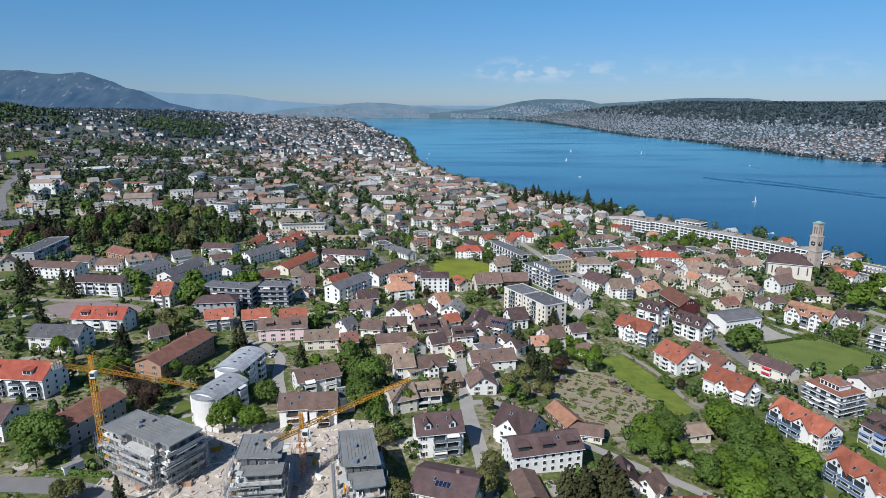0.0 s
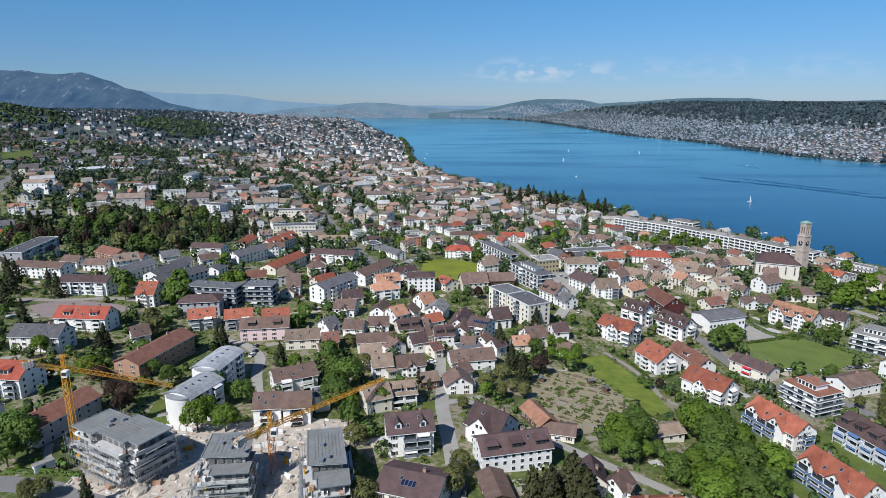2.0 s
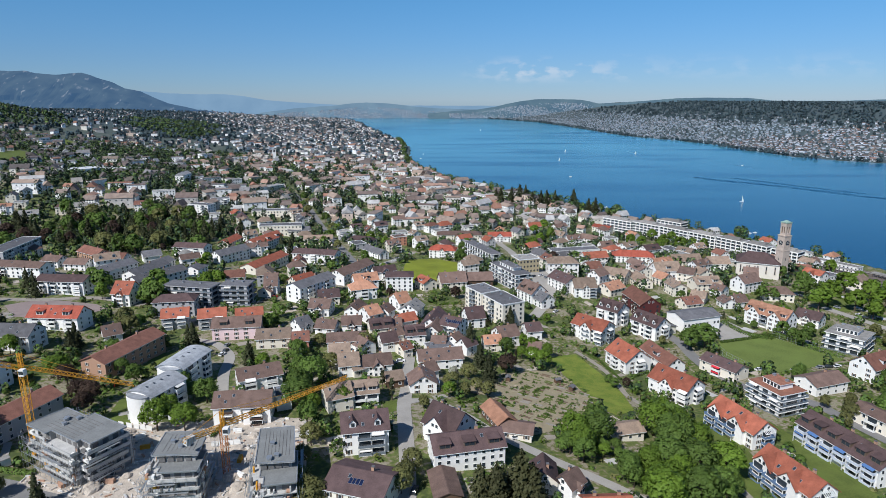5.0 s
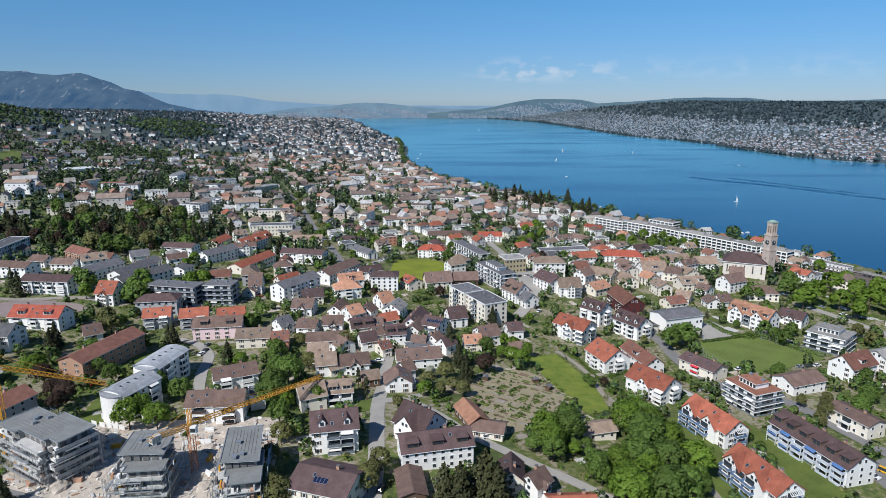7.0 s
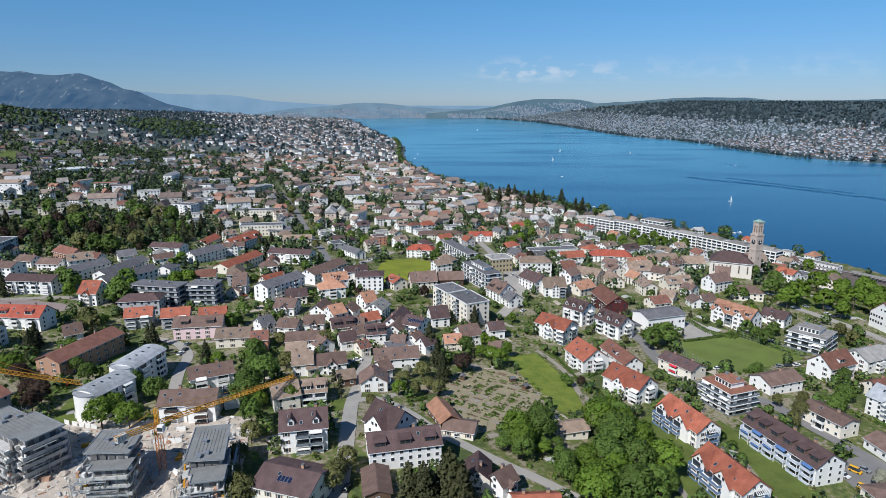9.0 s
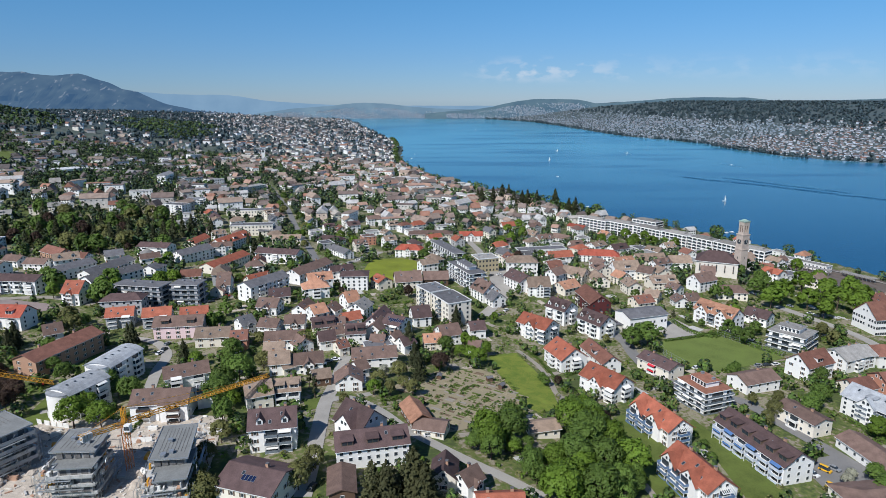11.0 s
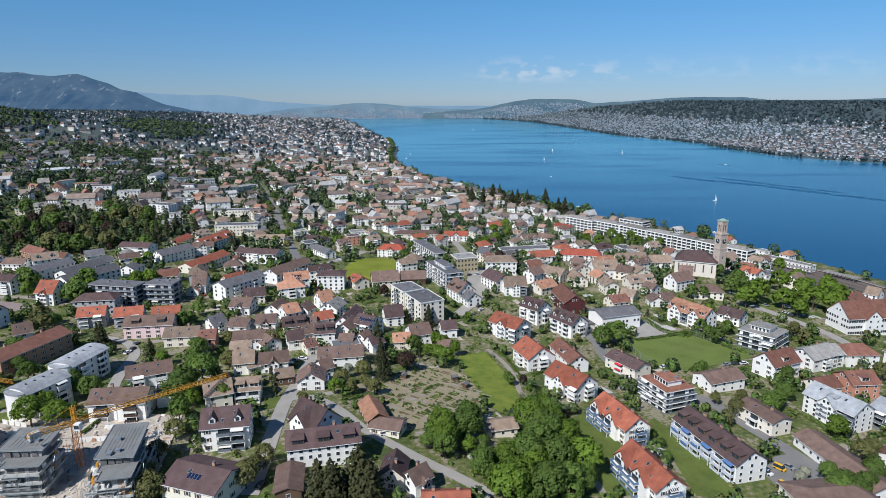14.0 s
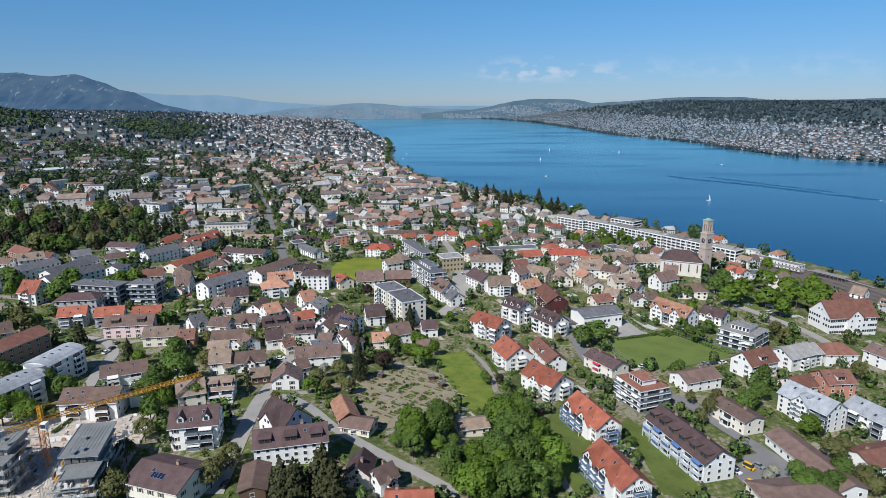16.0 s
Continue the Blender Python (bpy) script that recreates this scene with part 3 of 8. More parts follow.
                part("pergola", slats.bar((-2.3, -1.9, 2.25), (2.3, -1.9, 2.25), 0.1).mesh("pergola", [TRIM]), b, "white slatted balcony roof")
            elif f == floors - 1:
                part("awning", AWNINGS["white"], b, "white cloth awning over the balcony")
    for side, half, off in (("F", lx, wy), ("E", wy, lx), ("S", wy, lx), ("B", lx, wy)):
        far = y > 320
        step = {"F": 3.5, "E": 4.2, "S": 4.6, "B": 12.0}[side] / (max(panes, 0.95) if far else panes * (1.0 if y < 260 else 0.8 if y < 380 else 0.7))
        if not far or y < 560 or side == "F":
            plate = Shape()
        if wall == "ochre":
            step = 2.6
        cols = max(1, int(2 * half / step))
        for f in range(floors):
            for c in range(cols):
                u = -half + 2 * half * (c + 0.5) / cols
                if side == "F" and any(abs(u - t) < 3.0 for t in taken):
                    continue
                if side == "E" and bal_end and abs(u - 0.8) < 3.0:
                    continue
                if rnd.random() < 0.08 or (side == "B" and (f != floors - 1 or y > 240)) or (side == "S" and y > 300 and f == 0):
                    continue
                z = storey * (f + 0.55)
                spot = {"F": (u, -off), "E": (off, u), "B": (-u, off), "S": (-off, -u)}[side]
                if far:
                    a, b = (0.62, 0.07) if side in "FB" else (0.07, 0.62)
                    plate.box(spot[0] - a, spot[0] + a, spot[1] - b, spot[1] + b, z - 0.75, z + 0.7)
                else:
                    part("window", WINDOWS[style], root, "", pose(*spot, z, 0, 0, SIDES[side]))
        if plate.f and (y < 560 or side == "B"):
            tagged(part("glazing", plate.mesh("glazing", [GLASS]), root, "dark glazing of one front"), kind="stuff")
        if kind == "gable" and side in "ES" and rise > 3.2 and (panes > 0.9 or side == "E"):
            for u in ((-1.3, 1.3) if width > 11 else (0,)):
                spot = (off, u) if side == "E" else (-off, -u)
                part("window", WINDOWS["plain"], root, "", pose(*spot, eave + rise * 0.38, 0, 0, SIDES[side]))
    if kind == "gable" and not chim and y < 520 and floors > 1 and name == "house":
        chim = 1 + int(rnd.random() < 0.35)
    if kind == "gable" and not sky and y < 430 and floors > 1 and rnd.random() < 0.6:
        sky = rnd.randint(1, 3)
    for i in range(chim):
        u = (-0.25 + 0.5 * i / max(chim - 1, 1)) * length if chim > 1 else 0.15 * length
        part("chimney", CHIMNEY, root, "", pose(*on_roof(u, 0.9 + 0.2 * i, 0.3)))
    for i in range(sky):
        u = -length * 0.36 + length * 0.72 * (i + 0.3) / max(sky, 1)
        v = -width * (0.16 + 0.16 * (i % 2))
        part("skylight", SKYLIGHT, root, "", pose(*on_roof(u, v, 0.02), tilt, 0, 0))
    for i in range(solar):
        u = (-0.1 if solar < 5 else -0.18) * length + 1.15 * i
        part("solar_panel", SOLAR, root, "dark blue solar panel", pose(*on_roof(u, -width * 0.24, 0.02), tilt, 0, 0))
    for i in range(dorF):
        u = -length / 2 + length * (i + 0.5) / dorF
        v0, v1 = -width * 0.37, -width * 0.1
        zb, zt = on_roof(u, v0)[2] - 0.2, on_roof(u, v0)[2] + min(2.1, rise * 0.5)
        dw = min(1.9, max(1.3, length / dorF * 0.32))
        d = Shape().box(u - dw, u + dw, v0, v1, zb, zt, 0)
        d.slab([(u - dw - 0.3, v0 - 0.4, zt), (u + dw + 0.3, v0 - 0.4, zt), (u + dw + 0.3, v1, zt + 0.3), (u - dw - 0.3, v1, zt + 0.3)], 0.16, 1)
        d.box(u - dw + 0.3, u - 0.08, v0 - 0.03, v0, zb + 0.45, zt - 0.25, 2).box(u + 0.08, u + dw - 0.3, v0 - 0.03, v0, zb + 0.45, zt - 0.25, 2)
        if peak:
            d = Shape().box(u - 1.1, u + 1.1, v0, v1, zb, zt - 0.5, 0)
            d.solid([(u - 1.1, v0, zt - 0.5), (u + 1.1, v0, zt - 0.5), (u, v0, zt + 0.7)], [(u - 1.1, v1 + 1, zt - 0.5), (u + 1.1, v1 + 1, zt - 0.5), (u, v1 + 1, zt + 0.7)], 0)
            for k in (-1, 1):
                q = [(u, v0 - 0.3, zt + 0.85), (u, v1 + 1.2, zt + 0.85), (u + k * 1.5, v1 + 1.2, zt - 0.75), (u + k * 1.5, v0 - 0.3, zt - 0.75)]
                d.slab(q if k < 0 else q[::-1], 0.12, 1)
            d.box(u - 0.6, u + 0.6, v0 - 0.04, v0, zb + 0.4, zt - 0.55, 2)
        part("dormer", d.mesh("dormer", [TRIM if peak else SHUTTER if roof in ("dark", "brown") else TRIM, rm, GLASS]), root)
    for i in range(gabF):
        u = gab_at[i] * lx if gab_at else -length / 2 + length * (i + 0.5) / gabF
        gw = min(bay, length * 0.16) if bay < 5 else bay
        gh = min(rise * 0.93, gw * 1.05)
        front, back = -width / 2 - 0.7, -width / 2 * (1 - gh / rise) + 0.2
        d = Shape().box(u - gw, u + gw, front, -wy + 0.05, -3, eave - 0.1, 0)
        d.face([(u - gw, front, eave - 0.1), (u + gw, front, eave - 0.1), (u, front, eave + gh - 0.2)], 0)
        for k in (-1, 1):
            q = [(u, front - 0.55, eave + gh), (u, back, eave + gh), (u + k * (gw + 0.6), back, eave - 0.3), (u + k * (gw + 0.6), front - 0.55, eave - 0.3)]
            d.slab(q if k < 0 else q[::-1], 0.2, 1)
        g = part("cross_gable", d.mesh("cross_gable", [wm, rm]), root)
        for k in (-0.9, 0.9) if gw > 2.5 else (0,):
            part("window", WINDOWS["plain"], g, "", pose(u + k, front, eave + gh * 0.3))
        for f in range(floors):
            for k in (-0.48, 0.48):
                if gab_at:
                    continue
                part("window", WINDOWS[style], g, "", pose(u + k * gw, front, storey * (f + 0.55)))
    if pent:
        p = Shape().box(-lx * 0.8, lx * 0.8, -wy * 0.62, wy * 0.7, eave + 0.3, eave + 3.1, 0).box(-lx * 0.86, lx * 0.86, -wy * 0.78, wy * 0.78, eave + 3.1, eave + 3.4, 1)
        for k in range(5):
            u = lx * (-0.64 + 0.32 * k)
            p.box(u - 1.0, u + 1.0, -wy * 0.62 - 0.05, -wy * 0.62, eave + 0.6, eave + 2.7, 2)
        part("penthouse", p.mesh("penthouse", [wm, rm, GLASS]), root, "set-back top storey")
    if kind == "flat":
        for i in range(2):
            part("roof_vent", VENT, root, "", pose(lx * (-0.5 + 0.9 * i), wy * 0.3, eave + 0.3 + (3.1 if pent and i == 0 else 0)))
    return root


def banded(x, y, turn, length, width, top, roof, wall, floors, pent=0):
    """A flat-roofed apartment house with white balcony bands round recessed glazing."""
    z0 = height(x, y)
    root = thing("apartment_house", f"{wall} flat-roofed apartment house with continuous balcony bands", "apartment house", pose(x, y, z0, 0, 0, turn))
    FOOT.append((x, y, 0.36 * (length + width)))
    h = top / floors
    lx, wy = length / 2, width / 2
    part("wall", Shape().box(-lx + 1.5, lx - 1.5, -wy + 1.5, wy - 1.5, -4, top - 0.1).mesh("wall", [GLASS]), root, "recessed dark glazing")
    pier = Shape().box(-0.9, 0.9, -0.15, 0.3, -3, top - 0.3).mesh("pier", [WALLS[wall]])
    n = max(2, int(length / 5.5))
    for i in range(n + 1):
        u = -lx + 2.4 + (length - 4.8) * i / n
        part("pier", pier, root, "", pose(u, -wy + 1.5, 0))
        part("pier", pier, root, "", pose(u, wy - 1.5, 0, 0, 0, 180))
    for k in (-0.5, 0.5):
        part("pier", pier, root, "", pose(lx - 1.5, wy * k, 0, 0, 0, 90))
        part("pier", pier, root, "", pose(-lx + 1.5, wy * k, 0, 0, 0, -90))
    rnd = random.Random(int(x + y))
    for f in range(floors):
        band = Shape()
        dx = rnd.uniform(-0.5, 0.3)
        low = [(-lx - dx, -wy), (lx * 0.3, -wy), (lx * 0.3, -wy + 0.5), (lx + dx, -wy + 0.5), (lx + dx, wy), (-lx - dx, wy)]
        band.solid([(p, q, f * h - 0.12) for p, q in low], [(p, q, f * h + 0.16) for p, q in low])
        slab = part("balcony", band.mesh("balcony", [WALLS[wall]]), root, "white balcony slab")
        rail = Shape()
        for (p0, q0), (p1, q1) in zip(low, low[1:] + low[:1]):
            e = [(p0 * 0.985, q0 * 0.985), (p1 * 0.985, q1 * 0.985), (p1 * 0.975, q1 * 0.975), (p0 * 0.975, q0 * 0.975)]
            rail.solid([(p, q, f * h + 0.3) for p, q in e], [(p, q, f * h + 1.0) for p, q in e])
        part("railing", rail.mesh("railing", [CLOTH["grey"]]), slab, "grey glass railing")
        for i in range(2):
            if rnd.random() < 0.5:
                part("awning", AWNINGS["white"], root, "white cloth awning", pose(rnd.uniform(-lx * 0.7, lx * 0.7), -wy + 1.5, f * h + 0.3))
    cap = Shape().box(-lx + 0.6, lx - 0.6, -wy + 0.6, wy - 0.6, top - 0.2, top + 0.25, 1, 0)
    part("roof", cap.mesh("roof", [ROOFS[roof], WALLS[wall]]), root)
    if pent:
        p = Shape().box(-lx * 0.5, lx * 0.45, -wy * 0.4, wy * 0.5, top + 0.25, top + 2.5, 1).box(-lx * 0.56, lx * 0.51, -wy * 0.46, wy * 0.56, top + 2.5, top + 2.72, 1, 0)
        for k in range(5):
            u = lx * (-0.64 + 0.32 * k)
            p.box(u * 0.6 - 0.7, u * 0.6 + 0.5, -wy * 0.4 - 0.05, -wy * 0.4, top + 0.5, top + 2.2, 2)
        part("penthouse", p.mesh("penthouse", [ROOFS[roof], WALLS[wall], GLASS]), root, "set-back top storey")
    for i in range(2):
        part("roof_vent", VENT, root, "", pose(lx * (-0.4 + 0.7 * i), wy * 0.25, top + (2.72 if pent else 0.25)))
    return root


# ---- the town, house by house ----
house("gable", 143.1, 221.8, -71, 24.2, 12.5, 7, 4.5, "orange", "white", 3, gabF=2, gab_at=(-0.62, 0.3), bay=3.9, bal=("azure", 3), bal_at=(-0.74, 0.16, -0.24), bal_end="azure", chim=2, sky=4)
house("gable", 142.4, 182.6, -74, 24.2, 12.5, 7, 4.5, "orange", "white", 3, gabF=2, gab_at=(-0.62, 0.3), bay=3.9, bal=("azure", 3), bal_at=(-0.74, 0.16, -0.24), bal_end="azure", chim=2, sky=4)
house("gable", 174.4, 204.8, -73, 35.0, 14.2, 7.5, 4.5, "dark", "white", 3, bal=("blue", 6), dorF=6, chim=3)
banded(170.6, 248.2, -70, 18.8, 16, 10.2, "rust", "white", 4, pent=1)
house("gable", 164.5, 285.5, -59, 20.6, 12.5, 5.4, 2.6, "dark", "cream", 2, bal=("red", 1))
house("gable", 202.2, 268.1, 19, 20.5, 13.7, 5.2, 2.8, "brown", "white", 2, chim=1)
house("gable", 237.0, 283.5, 24, 18.8, 14, 7.5, 5.5, "redbrown", "white", 3, bal=("white", 1), dorF=1)
house("gable", 263.1, 296.4, 24, 19.5, 14.8, 7, 4, "grey", "white", 3, bal=("white", 1))
house("gable", 204.5, 230.5, -70, 19.2, 11.4, 6.2, 1.8, "brown", "cream", 2, bal=("white", 1), chim=1)
house("gable", 238.6, 236.8, -67, 23.1, 14, 8.5, 4.5, "metal", "white", 4, bal=("grey", 3), sky=3, dorF=1, gabF=1)
house("gable", 261.0, 229.0, -69, 20.8, 14.8, 7.5, 3.5, "metal", "white", 3, bal=("grey", 2), sky=2)
house("gable", 217.2, 197.9, -81, 38.1, 12.5, 4.1, 2.4, "brown", "white", 1)
house("hip", 198.4, 174.8, 7, 14.7, 16.2, 6, 2.5, "brown", "cream", 2)
house("gable", 244.9, 203.0, 15, 22.3, 14.8, 4.2, 2.8, "redbrown", "white", 2, chim=2)
house("gable", 264.7, 265.3, 5, 14.5, 14.8, 7, 4, "redbrown", "salmon", 3, chim=1, dorF=1)
house("hip", 288.2, 302.4, -0, 6.4, 15.1, 7, 4, "redbrown", "white", 3)
house("gable", 313.7, 299.4, -70, 17.3, 13.7, 7, 3, "brown", "white", 3)
house("gable", 223.2, 356.0, -58, 26.6, 14, 8, 5.5, "salmon", "white", 3, dorF=4, gabF=2, bal=("grey", 2))
house("gable", 250.0, 360.3, -50, 15.0, 12.5, 5, 4, "dark", "white", 2, gabF=1)
house("gable", 175.4, 353.1, 18, 27.0, 17, 8.6, 2.2, "slate", "white", 1, panes=1.4)
house("gable", 155.5, 347.0, -72, 15, 9, 4.6, 0.8, "slate", "cream", 1)
house("gable", 128.6, 359.0, -50, 15.9, 14, 9, 5, "dark", "white", 3, dorF=3, peak=True, bal=("white", 2), bal_end="white")
house("gable", 145.3, 340.1, -58, 19.7, 14, 8, 5, "dark", "white", 3, dorF=3, peak=True, bal=("white", 2), bal_end="white")
house("gable", 110.3, 332.1, -46, 21.1, 15, 8, 4.5, "orange", "white", 3, bal=("grey", 2), gabF=1, sky=2, bal_end="grey")
house("gable", 118.4, 291.1, -70, 18.3, 16, 7, 5.5, "orange", "white", 3, bal=("white", 1), bal_end="white", chim=1)
house("gable", 136.7, 294.1, -76, 25.6, 11.4, 5.5, 4, "redbrown", "white", 2, dorF=1)
house("gable", 130.7, 258.0, -56, 21.0, 15, 7, 5, "orange", "white", 3, bal=("white", 2), sky=3, chim=1, gabF=1, bal_end="white")
house("gable", -1.3, 192.2, 11, 16.5, 14, 8.5, 4.5, "dark", "white", 3, bal=("grey", 2), bal_at=(-0.05, 0.52), dorF=2, peak=True, sky=3, chim=2)
house("gable", 2.0, 162.4, -18, 19.7, 17, 7, 3, "dark", "cream", 2, solar=4, sky=1)
house("gable", 27.7, 198.5, -41, 15.2, 13.7, 6, 6, "dark", "white", 2, gabF=1, bay=5)
house("gable", 33.2, 184.4, 13, 24.6, 13.6, 7.0, 3.6, "dark", "white", 3, dorF=3, sky=3, panes=1.3)
house("gable", 26.2, 166.1, -80, 14.8, 9.1, 3.5, 1.5, "brown", "brown", 1)
house("gable", 57.6, 174.2, -94, 11.5, 9.0, 4.2, 3.6, "dark", "cream", 2, sky=1, chim=1)
house("gable", 65.0, 170.6, 43, 8.0, 8.4, 4.6, 3.4, "brown", "white", 2, gabF=1, bay=2.2)
house("gable", 46.6, 212.6, -69, 16.0, 9.0, 3.8, 2.8, "salmon", "brown", 1)
house("gable", 52.9, 204.8, -15, 12.4, 10.3, 3, 2, "brown", "cream", 1)
house("gable", 74.1, 159.9, 3, 14.8, 11.4, 5, 3, "orange", "cream", 2, chim=2)
house("gable", 94.6, 212.9, 14, 12.6, 9.6, 3.6, 1.9, "beige", "cream", 1)
house("gable", -17.3, 259.7, 13, 9.9, 12.5, 6, 4, "beige", "white", 2)
house("gable", -23.9, 275.8, 9, 10.4, 11.4, 5.5, 3.5, "beige", "white", 2)
house("gable", -5.2, 263.1, 15, 14.0, 12.5, 5, 3.5, "brown", "white", 2, gabF=1)
house("gable", -23.4, 293.1, 9, 19.9, 12.5, 6, 3, "brown", "white", 2)
house("gable", -2.7, 293.5, 23, 9.1, 10.3, 5.5, 4, "dark", "white", 3)
house("gable", 10.3, 306.1, 10, 11.0, 12.5, 6, 4, "dark", "white", 3, dorF=2)
house("gable", 20.1, 326.7, 77, 21.7, 12.5, 6, 5, "dark", "white", 3)
house("gable", 31.0, 321.0, -30, 12.2, 14.8, 7.5, 3.5, "dark", "white", 3, bal=("grey", 2), solar=8)
house("gable", 42.8, 341.7, 17, 11.5, 13.7, 5.5, 5.5, "dark", "white", 3, chim=1)
house("gable", 59.0, 315.4, 23, 12.1, 13.7, 5.5, 4.5, "brown", "white", 2, chim=1)
house("gable", 50.6, 303.9, 10, 9.9, 10.3, 4.5, 3.5, "salmon", "cream", 2)
house("gable", 37.4, 295.0, 41, 8.3, 9.1, 5, 4, "dark", "white", 3)
house("gable", 23.6, 275.3, 10, 21.7, 13.7, 5, 3.5, "brown", "white", 2, sky=3)
house("gable", 16.6, 242.6, 99, 11.6, 12.5, 4.5, 4, "brown", "white", 2, bal=("blue", 1))
house("gable", 4.0, 246.8, 19, 8.3, 10.3, 4, 2.5, "beige", "brown", 1)
house("gable", -5.9, 228.9, 12, 11.0, 12.5, 5.5, 3.5, "beige", "white", 2, dorF=2, bal=("white", 2))
house("gable", -16.1, 223.0, 24, 11.1, 12.5, 6, 4, "beige", "cream", 2)
house("hip", -27.6, 387.2, 21, 7.1, 14, 7, 4, "salmon", "white", 3, bal=("white", 1))
house("gable", -16.4, 337.8, 37, 9.6, 13.7, 6, 4, "salmon", "white", 2)
house("gable", -1.3, 363.3, 34, 9.4, 14.8, 6, 5, "salmon", "white", 3, sky=1)
house("gable", 4.2, 330.3, 29, 11.1, 10.3, 5, 3.5, "orange", "white", 2)
house("gable", -9.1, 318.1, 18, 12.9, 13.7, 5, 4, "dark", "cream", 2, dorF=2)
house("gable", -1.1, 323.3, 9, 7.1, 10.3, 4.5, 3, "brown", "cream", 2)
house("gable", 6.7, 349.2, 73, 13.5, 12.5, 6, 4, "grey", "white", 3)
house("hip", -5.0, 411.0, 3, 7.5, 16, 10.2, 2, "dark", "white", 4)
house("gable", 31.2, 415.0, 13, 19.2, 14, 5.5, 6, "brown", "cream", 2)
house("gable", 50.5, 420.3, 4, 18.4, 14, 5, 4.5, "brown", "brown", 1)
house("flat", 49.8, 369.6, -60, 17.9, 14, 13.7, 0.3, "slate", "cream", 5, bal=("grey", 1))
house("flat", 60.9, 352.6, -63, 23.2, 15, 13.7, 0.3, "slate", "cream", 5, bal=("grey", 1))
house("flat", -20.1, 606.9, 24, 13.0, 12, 8.7, 0.3, "brown", "salmon", 3)
house("hip", 24.5, 546.0, -8, 13.5, 15, 7.5, 4, "red", "white", 3, bal=("white", 1), gabF=1)
house("hip", 41.6, 649.7, -1, 33.8, 18.4, 6, 3, "brown", "cream", 2)
house("gable", 84.3, 646.9, -1, 25.3, 13, 6, 4, "red", "white", 3, gabF=1)
banded(59.0, 529.6, -67, 56.3, 12, 11, "slate", "white", 3)
banded(72.3, 422.1, -67, 39.6, 14, 11, "slate", "white", 4, pent=1)
house("flat", 87.9, 460.9, 18, 16.5, 15, 10.7, 0.3, "grey", "ochre", 3)
house("gable", 83.8, 392.2, -60, 16.7, 14, 6, 6, "brown", "white", 3, dorF=2)
house("hip", 116.0, 459.8, -0, 12.9, 15.1, 10, 4, "beige", "white", 3)
house("gable", 120.6, 406.7, 5, 16.1, 15, 6.5, 5.5, "beige", "white", 3, gabF=1, bal=("grey", 1))
house("gable", 109.4, 415.0, -62, 21.1, 14.8, 7, 4.5, "dark", "white", 3)
house("gable", 157.4, 529.7, 15, 22.9, 14, 6, 4.5, "orange", "white", 2)
house("flat", 146.6, 564.2, 11, 46.1, 13, 7.2, 0.3, "slate", "white", 2)
house("hip", 195.1, 541.1, -11, 24.5, 16.2, 6.5, 4.5, "red", "white", 3, bal=("grey", 1))
house("gable", 143.4, 476.9, 18, 12.7, 13.7, 5.5, 4.5, "redbrown", "white", 3)
house("gable", 155.1, 448.7, -39, 19.4, 14.8, 6.5, 4.5, "beige", "cream", 3)
house("gable", 194.9, 459.2, 9, 20.7, 15, 8, 6, "beige", "white", 3, dorF=1)
house("gable", 153.0, 382.3, -82, 28.4, 15, 8, 5, "redbrown", "darkred", 3, bal=("dark", 2), chim=1)
house("gable", 188.7, 419.2, -83, 15.4, 11.4, 6.5, 3, "beige", "cream", 3)
house("gable", 186.3, 388.2, 17, 13.3, 13.7, 4.5, 3.5, "redbrown", "cream", 2)
house("gable", 213.3, 429.6, 9, 20.3, 14.8, 5, 4, "beige", "cream", 2, dorF=2)
house("gable", 247.3, 489.0, -0, 18.3, 14, 6, 5, "beige", "white", 3)
house("gable", 239.3, 422.6, 26, 17.6, 13.7, 7, 5, "brown", "white", 3)
house("gable", 249.9, 438.3, -21, 10.3, 12.5, 7, 5, "brown", "white", 3)
house("gable", 233.3, 520.0, 8, 26.9, 14, 5, 5, "beige", "cream", 2)
house("gable", 323.4, 497.5, -22, 11.2, 12.5, 5.5, 3.5, "redbrown", "darkred", 2, bal=("white", 1))
house("hip", 252.3, 404.6, -8, 10.2, 13, 5, 4, "brown", "cream", 2)
house("gable", 219.8, 391.6, 16, 10.0, 11.4, 4, 4, "brown", "white", 2)
house("gable", 216.8, 412.7, -53, 9.7, 11.4, 5, 3, "brown", "white", 2)
house("gable", -180.9, 315.3, -4, 29.1, 14, 7, 5, "red", "white", 3, dorF=2, sky=6, bal=("white", 3))
house("gable", -167.0, 359.7, -6, 12.6, 14.8, 7.5, 6.5, "orange", "white", 3, gabF=1)
house("gable", -185.4, 285.1, -4, 26.3, 14, 7.5, 4.5, "slate", "white", 3, sky=4)
house("gable", -145.3, 299.7, 37, 9.4, 10.3, 4.5, 4.5, "brown", "white", 2)
house("gable", -123.7, 270.9, 74, 38.4, 14.8, 8.5, 3, "redbrown", "brick", 3, chim=2)
house("barrel", -86.2, 222.0, 69, 17.8, 12.5, 10.6, 2, "metal", "white", 4, bal=("white", 2))
house("barrel", -87.4, 251.3, 79, 20.8, 12.5, 10.6, 2, "metal", "white", 4, bal=("white", 2))
house("gable", -174.2, 238.4, -6, 31.8, 16, 8, 5, "red", "white", 3, dorF=2, bal=("grey", 4))
house("gable", -131.4, 207.7, 71, 27.9, 13.7, 7.5, 3, "redbrown", "grey", 3)
house("gable", -161.9, 203.9, -5, 19.5, 14.8, 7, 4, "dark", "white", 3)
house("gable", -83.9, 311.4, 8, 25.8, 14, 7, 4, "brown", "pink", 3, dorF=2)
